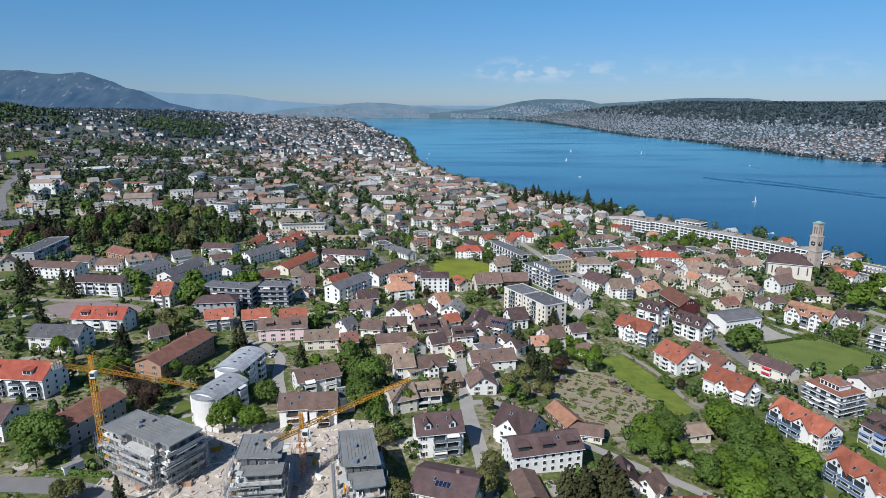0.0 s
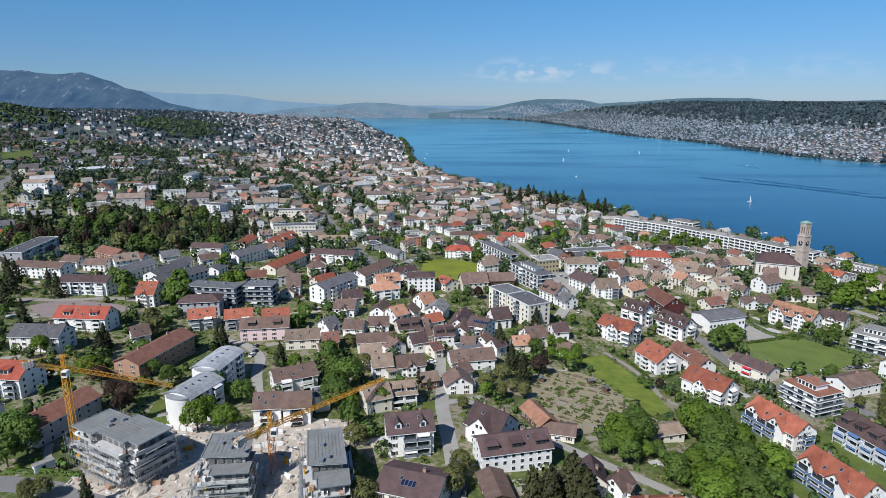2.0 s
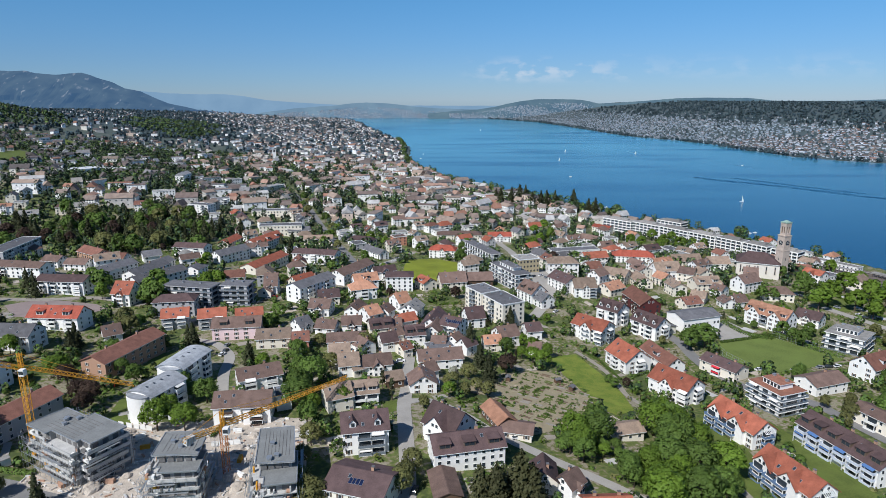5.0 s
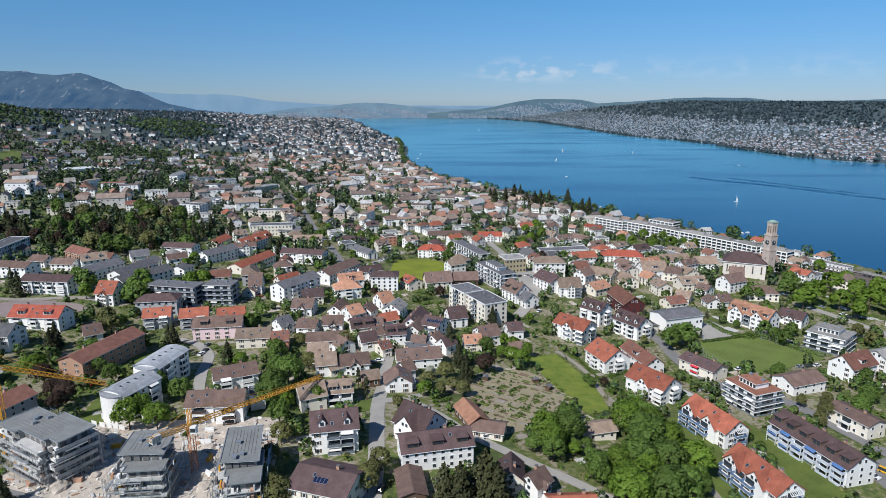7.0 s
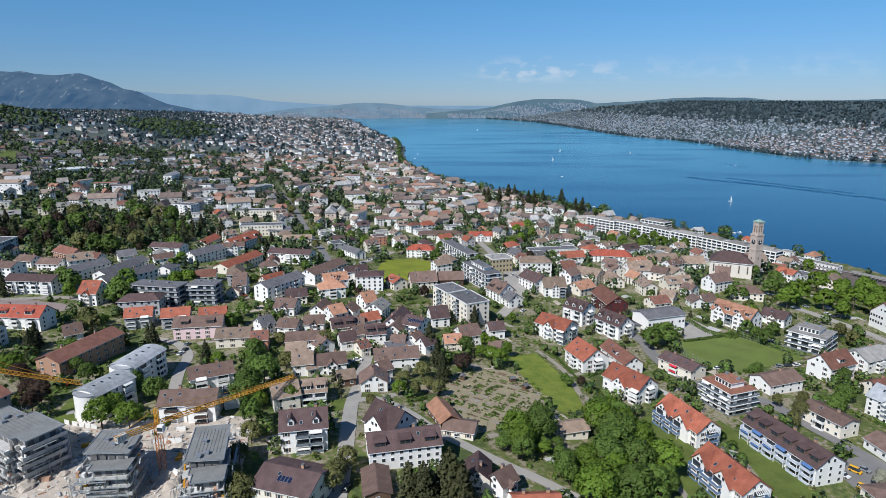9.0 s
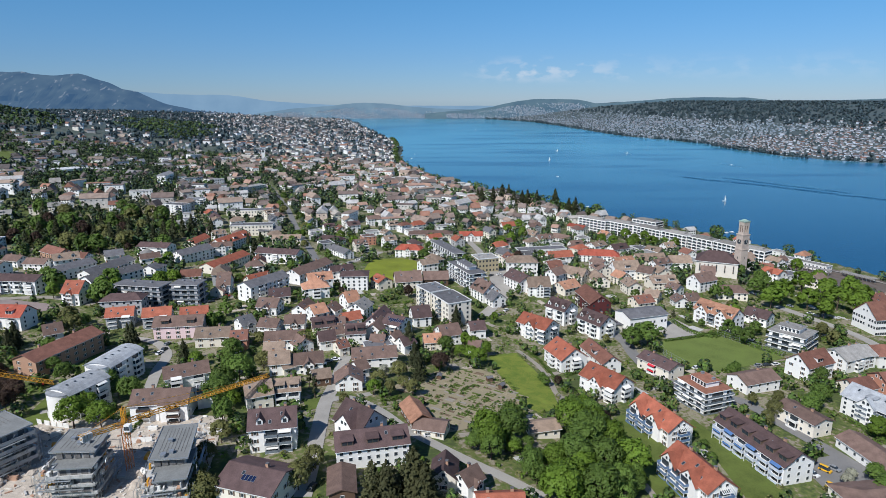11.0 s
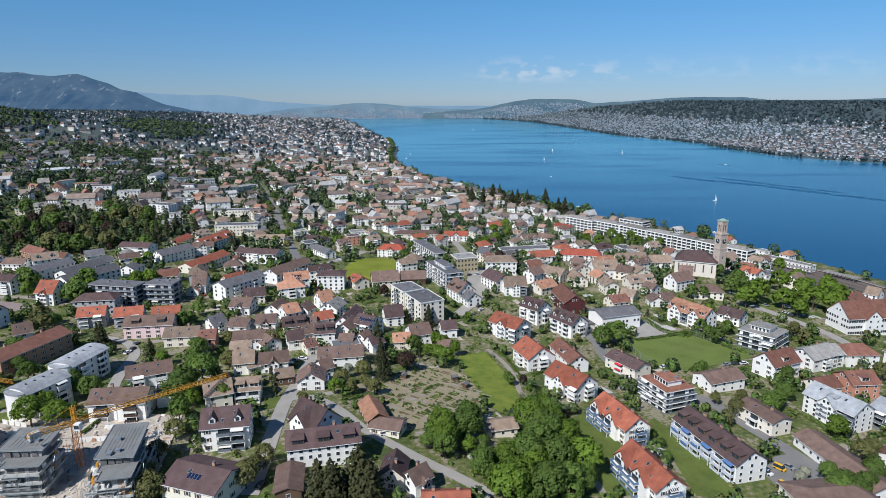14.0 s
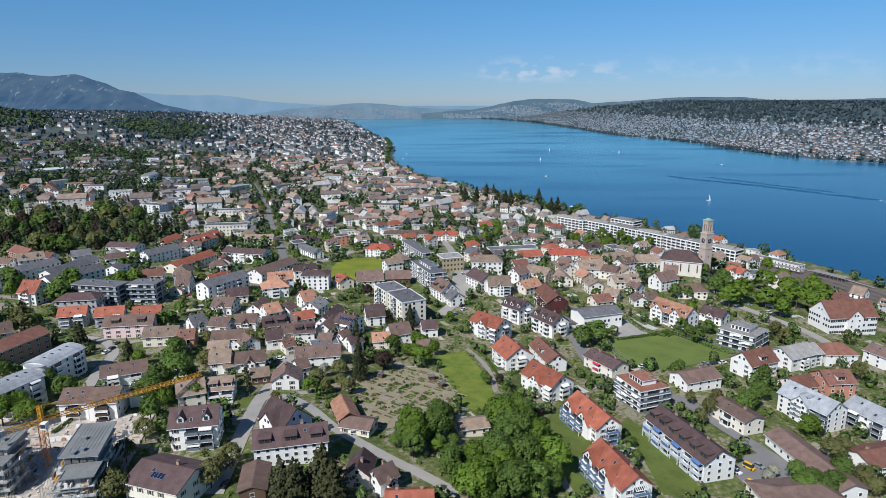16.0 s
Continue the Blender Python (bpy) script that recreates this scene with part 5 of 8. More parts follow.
def church_tower(x, y, top):
    z0 = height(x, y)
    root = thing("church_tower", "square stone church tower with clock faces", "tower", pose(x, y, z0, 0, 0, 20))
    FOOT.append((x, y, 8))
    h = top - z0
    k = h / 46.0
    part("shaft", Shape().box(-3.25, 3.25, -3.25, 3.25, -4, 23 * k).box(-3.5, 3.5, -3.5, 3.5, 22.4 * k, 23.2 * k).mesh("shaft", [STONE]), root)
    part("clock_storey", Shape().box(-3.15, 3.15, -3.15, 3.15, 23.2 * k, 34 * k).box(-3.45, 3.45, -3.45, 3.45, 34 * k, 34.8 * k).mesh("clock_storey", [STONE]), root)
    belfry = Shape()
    for sx in (-1, 1):
        for sy in (-1, 1):
            belfry.box(*sorted((sx * 1.5, sx * 2.5)), *sorted((sy * 1.5, sy * 2.5)), 34.8 * k, 44 * k)
    for s in (-1, 1):
        belfry.box(-0.4, 0.4, *sorted((s * 1.9, s * 2.4)), 34.8 * k, 44 * k).box(*sorted((s * 1.9, s * 2.4)), -0.4, 0.4, 34.8 * k, 44 * k)
    belfry.box(-2.53, 2.53, -2.53, 2.53, 41.5 * k, 44.2 * k)
    belfry.box(-2.53, 2.53, -2.53, 2.53, 34.81 * k, 36.3 * k)
    part("belfry", belfry.mesh("belfry", [STONE]), root, "open stone bell storey")
    part("louvres", Shape().box(-1.95, 1.95, -1.95, 1.95, 36.3 * k, 41.5 * k).mesh("louvres", [SHUTTER]), root, "reddish sound louvres")
    part("cap", Shape().box(-2.85, 2.85, -2.85, 2.85, 44.2 * k, 45.0 * k).solid([(-2.3, -2.3, 45 * k), (2.3, -2.3, 45 * k), (2.3, 2.3, 45 * k), (-2.3, 2.3, 45 * k)],
                                                                       [(-0.6, -0.6, 46.2 * k), (0.6, -0.6, 46.2 * k), (0.6, 0.6, 46.2 * k), (-0.6, 0.6, 46.2 * k)]).mesh("cap", [VERDIGRIS]), root, "pale green copper cap")
    ring = [(1.85 * math.cos(t * math.pi / 12), 1.85 * math.sin(t * math.pi / 12)) for t in range(24)]
    dial = Shape().solid([(a, 0.0, b) for a, b in ring], [(a, -0.12, b) for a, b in ring], 0)
    face = dial.mesh("clock_face", [GLASS])
    pointer_mat = CLOTH["white"]
    needle = Shape().box(-0.13, 0.13, -0.2, -0.13, -0.2, 1.45).box(-0.2, 1.05, -0.2, -0.13, -0.13, 0.13)
    needle.box(-1.75, -1.35, -0.18, -0.13, -0.1, 0.1).box(1.35, 1.75, -0.18, -0.13, -0.1, 0.1).box(-0.1, 0.1, -0.18, -0.13, -1.75, -1.35).box(-0.1, 0.1, -0.18, -0.13, 1.35, 1.75)
    needle = needle.mesh("clock_marks", [pointer_mat])
    for spot, rz in (((0, -3.15), 0), ((3.15, 0), 90), ((0, 3.15), 180), ((-3.15, 0), -90)):
        d = part("clock_face", face, root, "dark round clock face", pose(*spot, 28.8 * k, 0, 0, rz))
        part("clock_marks", needle, d, "pale marks and pointers")
        for z in (8, 16):
            part("slit", Shape().box(-0.25, 0.25, -0.06, 0.05, -0.9, 0.9).mesh("slit", [GLASS]), root, "", pose(spot[0] * 1.035, spot[1] * 1.035, z * k, 0, 0, rz))


church()
church_tower(281, 455, 68)


def chapel_tower(x, y, top):
    z0 = height(x, y)
    root = thing("chapel_tower", "slender white concrete church tower among far houses", "tower", pose(x, y, z0, 0, 0, 20))
    part("shaft", Shape().box(-4, 4, -3, 3, -4, top).mesh("shaft", [WALLS["white"]]), root)
    part("cap", Shape().box(-4.3, 4.3, -3.3, 3.3, top, top + 0.8).mesh("cap", [ROOFS["slate"]]), root)
    part("opening", Shape().box(-2.2, 2.2, -3.15, -2.9, top - 7, top - 1.5).mesh("opening", [GLASS]), root, "dark bell opening")
    FOOT.append((x, y, 12))


chapel_tower(*[(-401, 1567)][0], 30)


# ---- school, lakeside terraces and station ----
house("gable", 326.6, 357.6, 7, 31.7, 20, 10.5, 8.5, "redbrown", "white", 3, gabF=1, chim=1, dorF=0, panes=2.4, bay=5.0, name="school_house", category="school")


def terrace(x, y, turn, length, floors=5, depth=14.0):
    """A lakeside apartment block with a white grid of slabs and posts before recessed glass."""
    z0 = height(x, y)
    root = thing("apartment_block", "white lakeside apartment block with gridded balconies", "apartment block", pose(x, y, z0, 0, 0, turn), "lakeside apartment blocks")
    FOOT.append((x, y, length * 0.55))
    h = 3.2
    part("wall", Shape().box(-length / 2 + 0.4, length / 2 - 0.4, -depth / 2 + 1.8, depth / 2, -4, floors * h).mesh("wall", [GLASS]), root, "recessed dark glazing")
    plate = Shape().box(-length / 2, length / 2, -depth / 2, depth / 2 + 0.3, -0.5, 0.4).mesh("slab", [WALLS["white"]])
    for f in range(floors + 1):
        part("slab", plate, root, "", pose(0, 0, f * h))
    post = Shape().box(-0.45, 0.45, -0.25, 0.25, -2, floors * h - 0.36).mesh("post", [WALLS["white"]])
    n = max(2, int(length / 5))
    for i in range(n + 1):
        part("post", post, root, "", pose(-length / 2 + 0.35 + (length - 0.7) * i / n, -depth / 2 + 0.3, 0.0))
    rail = Shape().box(-length / 2 + 0.2, length / 2 - 0.2, -depth / 2 + 0.1, -depth / 2 + 0.16, 0.36, 1.2).mesh("railing", [CLOTH["grey"]])
    for f in range(1, floors):
        part("railing", rail, root, "", pose(0, 0, f * h))
    part("roof", Shape().box(-length / 2 + 0.5, length / 2 - 0.5, -depth / 2 + 0.6, depth / 2 - 0.2, floors * h + 0.36, floors * h + 0.6).box(-length * 0.3, length * 0.3, -1.5, 3.5, floors * h + 0.6, floors * h + 2.2).mesh("roof", [ROOFS["grey"]]), root, "pale gravel roof")


KEEP.append([(235, 811), (302, 775), (373, 694), (418, 661), (392, 610), (340, 634), (272, 702), (222, 755)])
terrace(240.8, 749.5, -49, 39.5)
terrace(268.3, 724.4, -51, 36.4)
terrace(290.3, 691.9, -58, 37.8)
terrace(310.4, 662.3, -56, 32.2)
terrace(329.4, 639.1, -58, 29.3)
terrace(345.7, 616.5, -60, 26.7)
terrace(352.4, 574.8, -55, 25.4)
terrace(305.2, 749.2, -52, 33.0, 6, 16.0)


def station_roof(x, y, turn, length):
    z0 = height(x, y)
    root = thing("platform_roof", "long pale railway platform roof on posts", "shelter", pose(x, y, z0, 0, 0, turn))
    part("roof", Shape().box(-length / 2, length / 2, -3, 3, 4.2, 4.6).mesh("roof", [ROOFS["grey"]]), root)
    for i in range(9):
        part("post", Shape().box(-0.2, 0.2, -0.2, 0.2, 0, 4.2).mesh("post", [STEEL]), root, "", pose(length * (i / 8 - 0.5) * 0.94, 0, 0))
    FOOT.append((x, y, 12))


station_roof(414.9, 592.3, -56, 42.0)
station_roof(449.3, 567.6, -61, 31.8)
house("flat", 422.7, 611.5, -59, 48.8, 10, 6.2, 0.3, "grey", "white", 2, name="station_building", category="station")


# ---- building site ----
def shell(x, y, turn, length, width, levels, seed, attic):
    """A concrete shell: slabs with parapets round set-back walls, a lower front terrace, a membrane roof and scaffolding."""
    rnd = random.Random(seed)
    z0, h = height(x, y), 2.95
    root = thing("building_shell", "unfinished concrete apartment block under scaffolding", "building site", pose(x, y, z0, 0, 0, turn), "concrete shells on the building site")
    FOOT.append((x, y, (length + width) * 0.36))
    lx, wy = length / 2, width / 2
    full = [(-lx, -wy * 0.84), (-lx * 0.3, -wy * 0.84), (-lx * 0.3, -wy), (lx * 0.76, -wy), (lx * 0.76, -wy * 0.62), (lx, -wy * 0.62), (lx, wy), (-lx * 0.2, wy), (-lx * 0.2, wy * 0.72), (-lx, wy * 0.72)]
    upper = [(-lx, -wy * 0.84), (-lx * 0.25, -wy * 0.84), (-lx * 0.25, -wy * 0.6), (lx * 0.66, -wy * 0.6), (lx * 0.66, -wy * 0.42), (lx, -wy * 0.42), (lx, wy), (-lx * 0.2, wy), (-lx * 0.2, wy * 0.72), (-lx, wy * 0.72)]
    for f in range(levels):
        ring = upper if f == levels - 1 else full
        core = [(a * (1 - 1.5 / lx), b * (1 - 1.5 / wy)) for a, b in ring]
        low = -4 if f == 0 else f * h + 0.02
        part("wall", Shape().solid([(a, b, low) for a, b in core], [(a, b, f * h + h - 0.27) for a, b in core]).mesh("wall", [ROUGHWALL]), root, "set-back bare concrete wall")
        # Dark plates on the solid wall paint the shade inside empty window holes.
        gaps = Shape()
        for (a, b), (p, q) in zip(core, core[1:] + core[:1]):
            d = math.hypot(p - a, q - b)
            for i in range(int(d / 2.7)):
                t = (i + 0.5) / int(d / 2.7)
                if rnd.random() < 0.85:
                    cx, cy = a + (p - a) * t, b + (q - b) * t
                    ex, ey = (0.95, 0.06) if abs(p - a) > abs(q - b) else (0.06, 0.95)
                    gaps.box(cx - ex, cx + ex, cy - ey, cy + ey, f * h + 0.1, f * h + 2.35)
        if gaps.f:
            tagged(part("opening_shade", gaps.mesh("opening_shade", [SHADOWED]), root, "dark plates for the shade in unglazed openings of one floor"), kind="stuff")
    for f in range(levels + 1):
        top = f == levels
        dx, dy = (0, 0) if top else (rnd.uniform(-0.45, 0.45), rnd.uniform(-0.4, 0.4))
        ring = [(a + dx, b + dy) for a, b in (upper if top else full)]
        s = Shape().solid([(a, b, f * h - 0.26) for a, b in ring], [(a, b, f * h + 0.02) for a, b in ring], 0, 1 if top else 0)
        slab = part("slab", s.mesh("slab", [CONCRETE, WETSLAB]), root, "bare concrete floor slab")
        for (a, b), (p, q) in zip(ring, ring[1:] + ring[:1]):
            if top:
                part("parapet", Shape().bar((a, b, f * h + 0.1), (p, q, f * h + 0.1), 0.13).mesh("parapet", [STEEL]), slab, "thin metal roof edge")
            elif f and rnd.random() < 0.85:
                d = Vector((p - a, q - b)).normalized() * 0.08
                edge = [(a - d.y, b + d.x), (p - d.y, q + d.x), (p + d.y, q - d.x), (a + d.y, b - d.x)]
                lift = rnd.choice((0.75, 0.95, 0.95))
                part("parapet", Shape().solid([(u, v, f * h + 0.02) for u, v in edge[::-1]], [(u, v, f * h + lift) for u, v in edge[::-1]]).mesh("parapet", [CONCRETE]), slab, "pale concrete parapet")
        if 0 < f < levels:
            clutter = Shape()
            for _ in range(34):
                k = rnd.randrange(len(ring))
                (a, b), (p, q) = ring[k], ring[(k + 1) % len(ring)]
                w = rnd.random()
                cx, cy = (a + (p - a) * w) * 0.94, (b + (q - b) * w) * 0.94
                sx, sy, sz = rnd.uniform(0.2, 1.0), rnd.uniform(0.15, 0.5), rnd.uniform(0.3, 1.9)
                clutter.box(cx - sx, cx + sx, cy - sy, cy + sy, f * h + 0.02, f * h + 0.02 + sz, rnd.choice((0, 1, 1, 0, 2, 3, 1, 4)))
            tagged(part("building_material", clutter.mesh("building_material", [CONCRETE, CLOTH["white"], WALLS["brick"], SHADOWED, YELLOW]), slab, "boards, props and sheeting on the floor"), kind="stuff")
    top = levels * h + 0.02
    if attic:
        lower = [(-lx * 0.9, -wy * 0.66), (lx * 0.34, -wy * 0.66), (lx * 0.4, wy * 0.76), (-lx * 0.88, wy * 0.7)]
        roof = [(-lx * 0.98, -wy * 0.8), (lx * 0.46, -wy * 0.8), (lx * 0.54, wy * 0.92), (-lx * 0.95, wy * 0.84)]
        st = Shape().solid([(a, b, top) for a, b in lower], [(a, b, top + 2.5) for a, b in lower], 0)
        st.solid([(a, b, top + 2.5) for a, b in roof], [(a, b, top + 2.85) for a, b in roof], 2, 1)
        # Dark blocks paint the shade of the open front.
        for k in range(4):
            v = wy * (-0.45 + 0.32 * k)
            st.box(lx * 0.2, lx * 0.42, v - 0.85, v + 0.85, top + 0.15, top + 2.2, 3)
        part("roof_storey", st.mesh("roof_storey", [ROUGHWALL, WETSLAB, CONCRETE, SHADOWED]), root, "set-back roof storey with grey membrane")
        for (a, b), (p, q) in zip(roof, roof[1:] + roof[:1]):
            part("roof_edge", Shape().bar((a, b, top + 2.92), (p, q, top + 2.92), 0.12).mesh("roof_edge", [STEEL]), root, "thin metal roof edge")
        top += 2.85
    seam = Shape().box(-lx * 0.58, lx * 0.5, -0.06, 0.06, 0, 0.07).mesh("roof_seam", [SHADOWED])
    for k in range(8):
        part("roof_seam", seam, root, "", pose(-lx * (0.24 if attic else 0.02), wy * (-0.46 + 0.16 * k), top))
    for i in range(4):
        part("roof_vent", VENT, root, "", pose(lx * rnd.uniform(-0.5, 0.4), wy * rnd.uniform(-0.3, 0.5), top))
    for side in range(4):
        sc = Shape()
        half, off = (lx, wy + 0.6) if side % 2 == 0 else (wy, lx + 0.6)
        n = int(half * 2 / 3.2)
        for i in range(n + 1):
            u = -half + 2 * half * i / n
            for v in (off, off + 0.8):
                sc.bar((u, -v, -1), (u, -v, levels * h - 1.4), 0.04)
        for f in range(levels):
            a, b = sorted((rnd.uniform(-half, 0), rnd.uniform(0, half)))
            sc.box(a, b, -off - 0.75, -off - 0.05, f * h - 0.4, f * h - 0.35)
            sc.bar((-half, -off - 0.8, f * h + 0.6), (half, -off - 0.8, f * h + 0.6), 0.04)
            k = (f % 3) - 1
            sc.bar((half * k * 0.6, -off - 0.8, f * h - 0.4), (half * k * 0.6 + 2.4, -off - 0.8, f * h + h - 0.4), 0.04)
        tagged(part("scaffold", sc.mesh("scaffold", [STEEL]), root, "galvanised tube scaffolding", pose(0, 0, 0, 0, 0, 90 * side)), kind="stuff")
    return root


ROUGHWALL = material("rough set-back concrete", (0.3, 0.295, 0.285), 0.9, 0.3, 2.0, relief=0.3)
# Dark concrete tone, also used as painted shade in the shells' openings.
SHADOWED = material("dark concrete and opening shade", (0.14, 0.135, 0.13), 0.9, 0.35, 2.0)
shell(-94.4, 182.0, -30, 29.9, 17, 5, 1, False)
shell(-55.4, 169.5, -84, 18.6, 16, 4, 2, True)
shell(-24.7, 166.1, -78, 27.3, 13, 4, 3, True)


def lattice(s, a, b, r, step, m=0):
    """A square truss from a to b with diagonals."""
    a, b = Vector(a), Vector(b)
    d = b - a
    u = d.normalized()
    side = u.cross(Vector((0, 0, 1)))
    side = Vector((1, 0, 0)) if side.length < 1e-2 else side.normalized()
    up = side.cross(u)
    corner = [side * r + up * r, -side * r + up * r, -side * r - up * r, side * r - up * r]
    for c in corner:
        s.bar(a + c, b + c, 0.09, m)
    n = max(1, int(d.length / step))
    for i in range(n):
        p, q = a + d * (i / n), a + d * ((i + 1) / n)
        for k in range(4):
            s.bar(p + corner[k], q + corner[(k + 1) % 4], 0.045, m)
            s.bar(p + corner[k], p + corner[(k + 1) % 4], 0.035, m)
    return s


def crane(head, tip, tail_length, mast_mat, label):
    head, tip = Vector(head), Vector(tip)
    x, y = head.x, head.y
    z0 = height(x, y)
    root = thing("tower_crane", label, "crane", pose(x, y, z0))
    FOOT.append((x, y, 4))
    o = Vector((x, y, z0))
    hd, tp = head - o, tip - o
    way = (tp - hd).normalized()
    tail = hd - way * tail_length
    part("mast", lattice(Shape(), (0, 0, 0), (0, 0, hd.z), 0.85, 2.2).mesh("mast", [mast_mat]), root, "painted lattice mast")
    part("base", Shape().box(-3, 3, -3, 3, -1.5, 0.8).mesh("base", [CONCRETE]), root, "concrete ballast base")
    j = Shape()
    up = Vector((0, 0, 1))
    side = way.cross(up).normalized()
    n = int((tp - hd).length / 1.8)
    for i in range(n):
        p, q = hd.lerp(tp, i / n), hd.lerp(tp, (i + 1) / n)
        tops = [p + up * 1.3, q + up * 1.3]
        for k in (-1, 1):
            s0, s1 = p + side * 0.7 * k, q + side * 0.7 * k
            j.bar(s0, s1, 0.11).bar(s0, tops[0].lerp(tops[1], 0.5), 0.06).bar(s1, tops[0].lerp(tops[1], 0.5), 0.06)
        j.bar(*tops, 0.12).bar(p + side * 0.7, p - side * 0.7, 0.05)
    part("jib", j.mesh("jib", [YELLOW]), root, "yellow triangular lattice jib")
    part("counter_jib", lattice(Shape(), hd, tail, 0.6, 2.0).mesh("counter_jib", [YELLOW]), root, "yellow counter jib")
    part("ballast", Shape().box(-1.5, -0.9, -0.9, 0.9, -1.5, 0.7).box(-0.7, -0.1, -0.9, 0.9, -1.5, 0.7).box(0.1, 0.7, -0.9, 0.9, -1.5, 0.7).box(0.9, 1.5, -0.9, 0.9, -1.2, 0.7).mesh("ballast", [CONCRETE]), root, "concrete ballast slabs", Matrix.Translation(tail + way * 2) @ pose(0, 0, 0, 0, 0, math.degrees(math.atan2(way.y, way.x))))
    part("cab", Shape().box(-0.9, 0.9, -0.9, 0.9, -2.2, 0.1, 0).box(-0.8, 0.8, -0.95, -0.9, -1.6, -0.3, 1).mesh("cab", [TRIM, GLASS]), root, "white driver's cab", Matrix.Translation(hd + side * 1.6))
    peak = hd + up * 5.5
    t = lattice(Shape(), hd, peak, 0.5, 1.8)
    part("tower_top", t.mesh("tower_top", [YELLOW]), root)
    for end in (hd.lerp(tp, 0.35) + up * 1.3, hd.lerp(tp, 0.75) + up * 1.3, tail):
        part("tie_rod", Shape().bar(peak, end, 0.05).mesh("tie_rod", [YELLOW]), root)


crane((-119.1, 196.7, 66.9), (-92.5, 217.3, 50.3), 13, YELLOW, "yellow tower crane with lattice jib above the site")
crane((-43.6, 175.9, 56.6), (-12.4, 225.7, 49.3), 14, RUSTY, "tower crane with orange mast and yellow jib")

site_box = Shape().box(-3, 3, -1.25, 1.25, 0, 2.6, 0).box(-3.1, 3.1, -1.35, 1.35, 2.6, 2.75, 1).box(-1, 0.2, -1.28, -1.25, 0.9, 2, 2).mesh("container", [TRIM, ROOFS["grey"], GLASS])


def container(x, y, turn, label):
    ob = new("site_container", site_box)
    ob.matrix_basis = pose(x, y, height(x, y) + 0.3, 0, 0, turn)
    tagged(ob, label, "container", "site containers")
    FOOT.append((x, y, 3))


for (cx, cy), turn in zip([(-120, 180.5), (-92, 216), (-76, 215)], (50, 20, 5)):
    container(cx, cy, turn, "white site container with a flat grey roof")


def pile(x, y, r, seed, mat, label):
    rnd = random.Random(seed)
    bm = bmesh.new()
    bmesh.ops.create_icosphere(bm, subdivisions=3, radius=1.0)
    for v in bm.verts:
        k = 1 + 0.28 * noise.noise(v.co * 1.6 + Vector((seed, 0, 0))) + 0.12 * noise.noise(v.co * 5)
        v.co = Vector((v.co.x * r * k, v.co.y * r * k * 0.8, max(v.co.z, -0.2) * r * 0.45 * k))
    me = bpy.data.meshes.new("sand_heap")
    bm.to_mesh(me)
    bm.free()
    me.materials.append(mat)
    ob = new("sand_heap", me)
    ob.matrix_basis = pose(x, y, height(x, y) + 0.3, 0, 0, rnd.uniform(0, 360))
    tagged(ob, label, "sand heap", "heaps on the building site")


for i, (cx, cy) in enumerate([(-85, 196), (-80, 188), (-82, 180), (-76, 176), (-42, 175), (-45, 191), (-42, 200), (-84, 170), (-38, 169), (-89, 204)]):
    pile(cx, cy, 2.0 + (i * 37 % 10) / 6, i, BARE, "heap of pale sand and rubble")
rubbish = Shape()
site_rng = random.Random(4)
site_ring = [(-109, 172), (-99, 204), (-91, 212), (-66, 212), (-48, 215), (-26, 212), (-21, 190), (-15, 160), (-76, 162)]
for _ in range(900):
    qx, qy = site_rng.uniform(min(p[0] for p in site_ring), max(p[0] for p in site_ring)), site_rng.uniform(min(p[1] for p in site_ring), max(p[1] for p in site_ring))
    if inside(qx, qy, site_ring):
        sa, sb, sh, sr = site_rng.uniform(0.15, 1.3), site_rng.uniform(0.1, 0.4), site_rng.uniform(0.15, 0.6), site_rng.uniform(0, 3.1)
        ring3 = [(qx + p * math.cos(sr) - q * math.sin(sr), qy + p * math.sin(sr) + q * math.cos(sr)) for p, q in ((-sa, -sb), (sa, -sb), (sa, sb), (-sa, sb))]
        gz = height(qx, qy) + 0.25
        rubbish.solid([(p, q, gz) for p, q in ring3], [(p, q, gz + sh) for p, q in ring3], site_rng.choice((0, 0, 0, 1, 4, 2, 3, 4, 4, 0, 1, 0, 4)))
tagged(new("site_rubble", rubbish.mesh("site_rubble", [CONCRETE, WALLS["brick"], CLOTH["white"], SHADOWED, WALLS["pale"]])), "loose boards, blocks and sheets strewn over the site", "rubble", kind="stuff")
plank_mat = WALLS["brick"]
for i, (cx, cy) in enumerate([(-80, 173), (-83, 200), (-42, 184), (-94, 171), (-49, 203), (-82, 185), (-50, 195), (-39, 175), (-78, 193), (-92, 196)]):
    st = new("material_pallet", Shape().box(-1.6, 1.6, -0.7, 0.7, 0, 0.9).box(-1.6, 1.6, -0.5, 0.5, 0.9, 1.3).mesh("material_pallet", [(plank_mat, CLOTH["white"], YELLOW)[i % 3]]))
    st.matrix_basis = pose(cx, cy, height(cx, cy) + 0.32, 0, 0, i * 47)
    tagged(st, "pallet of formwork boards on the site", "pallet", "pallets on the building site")


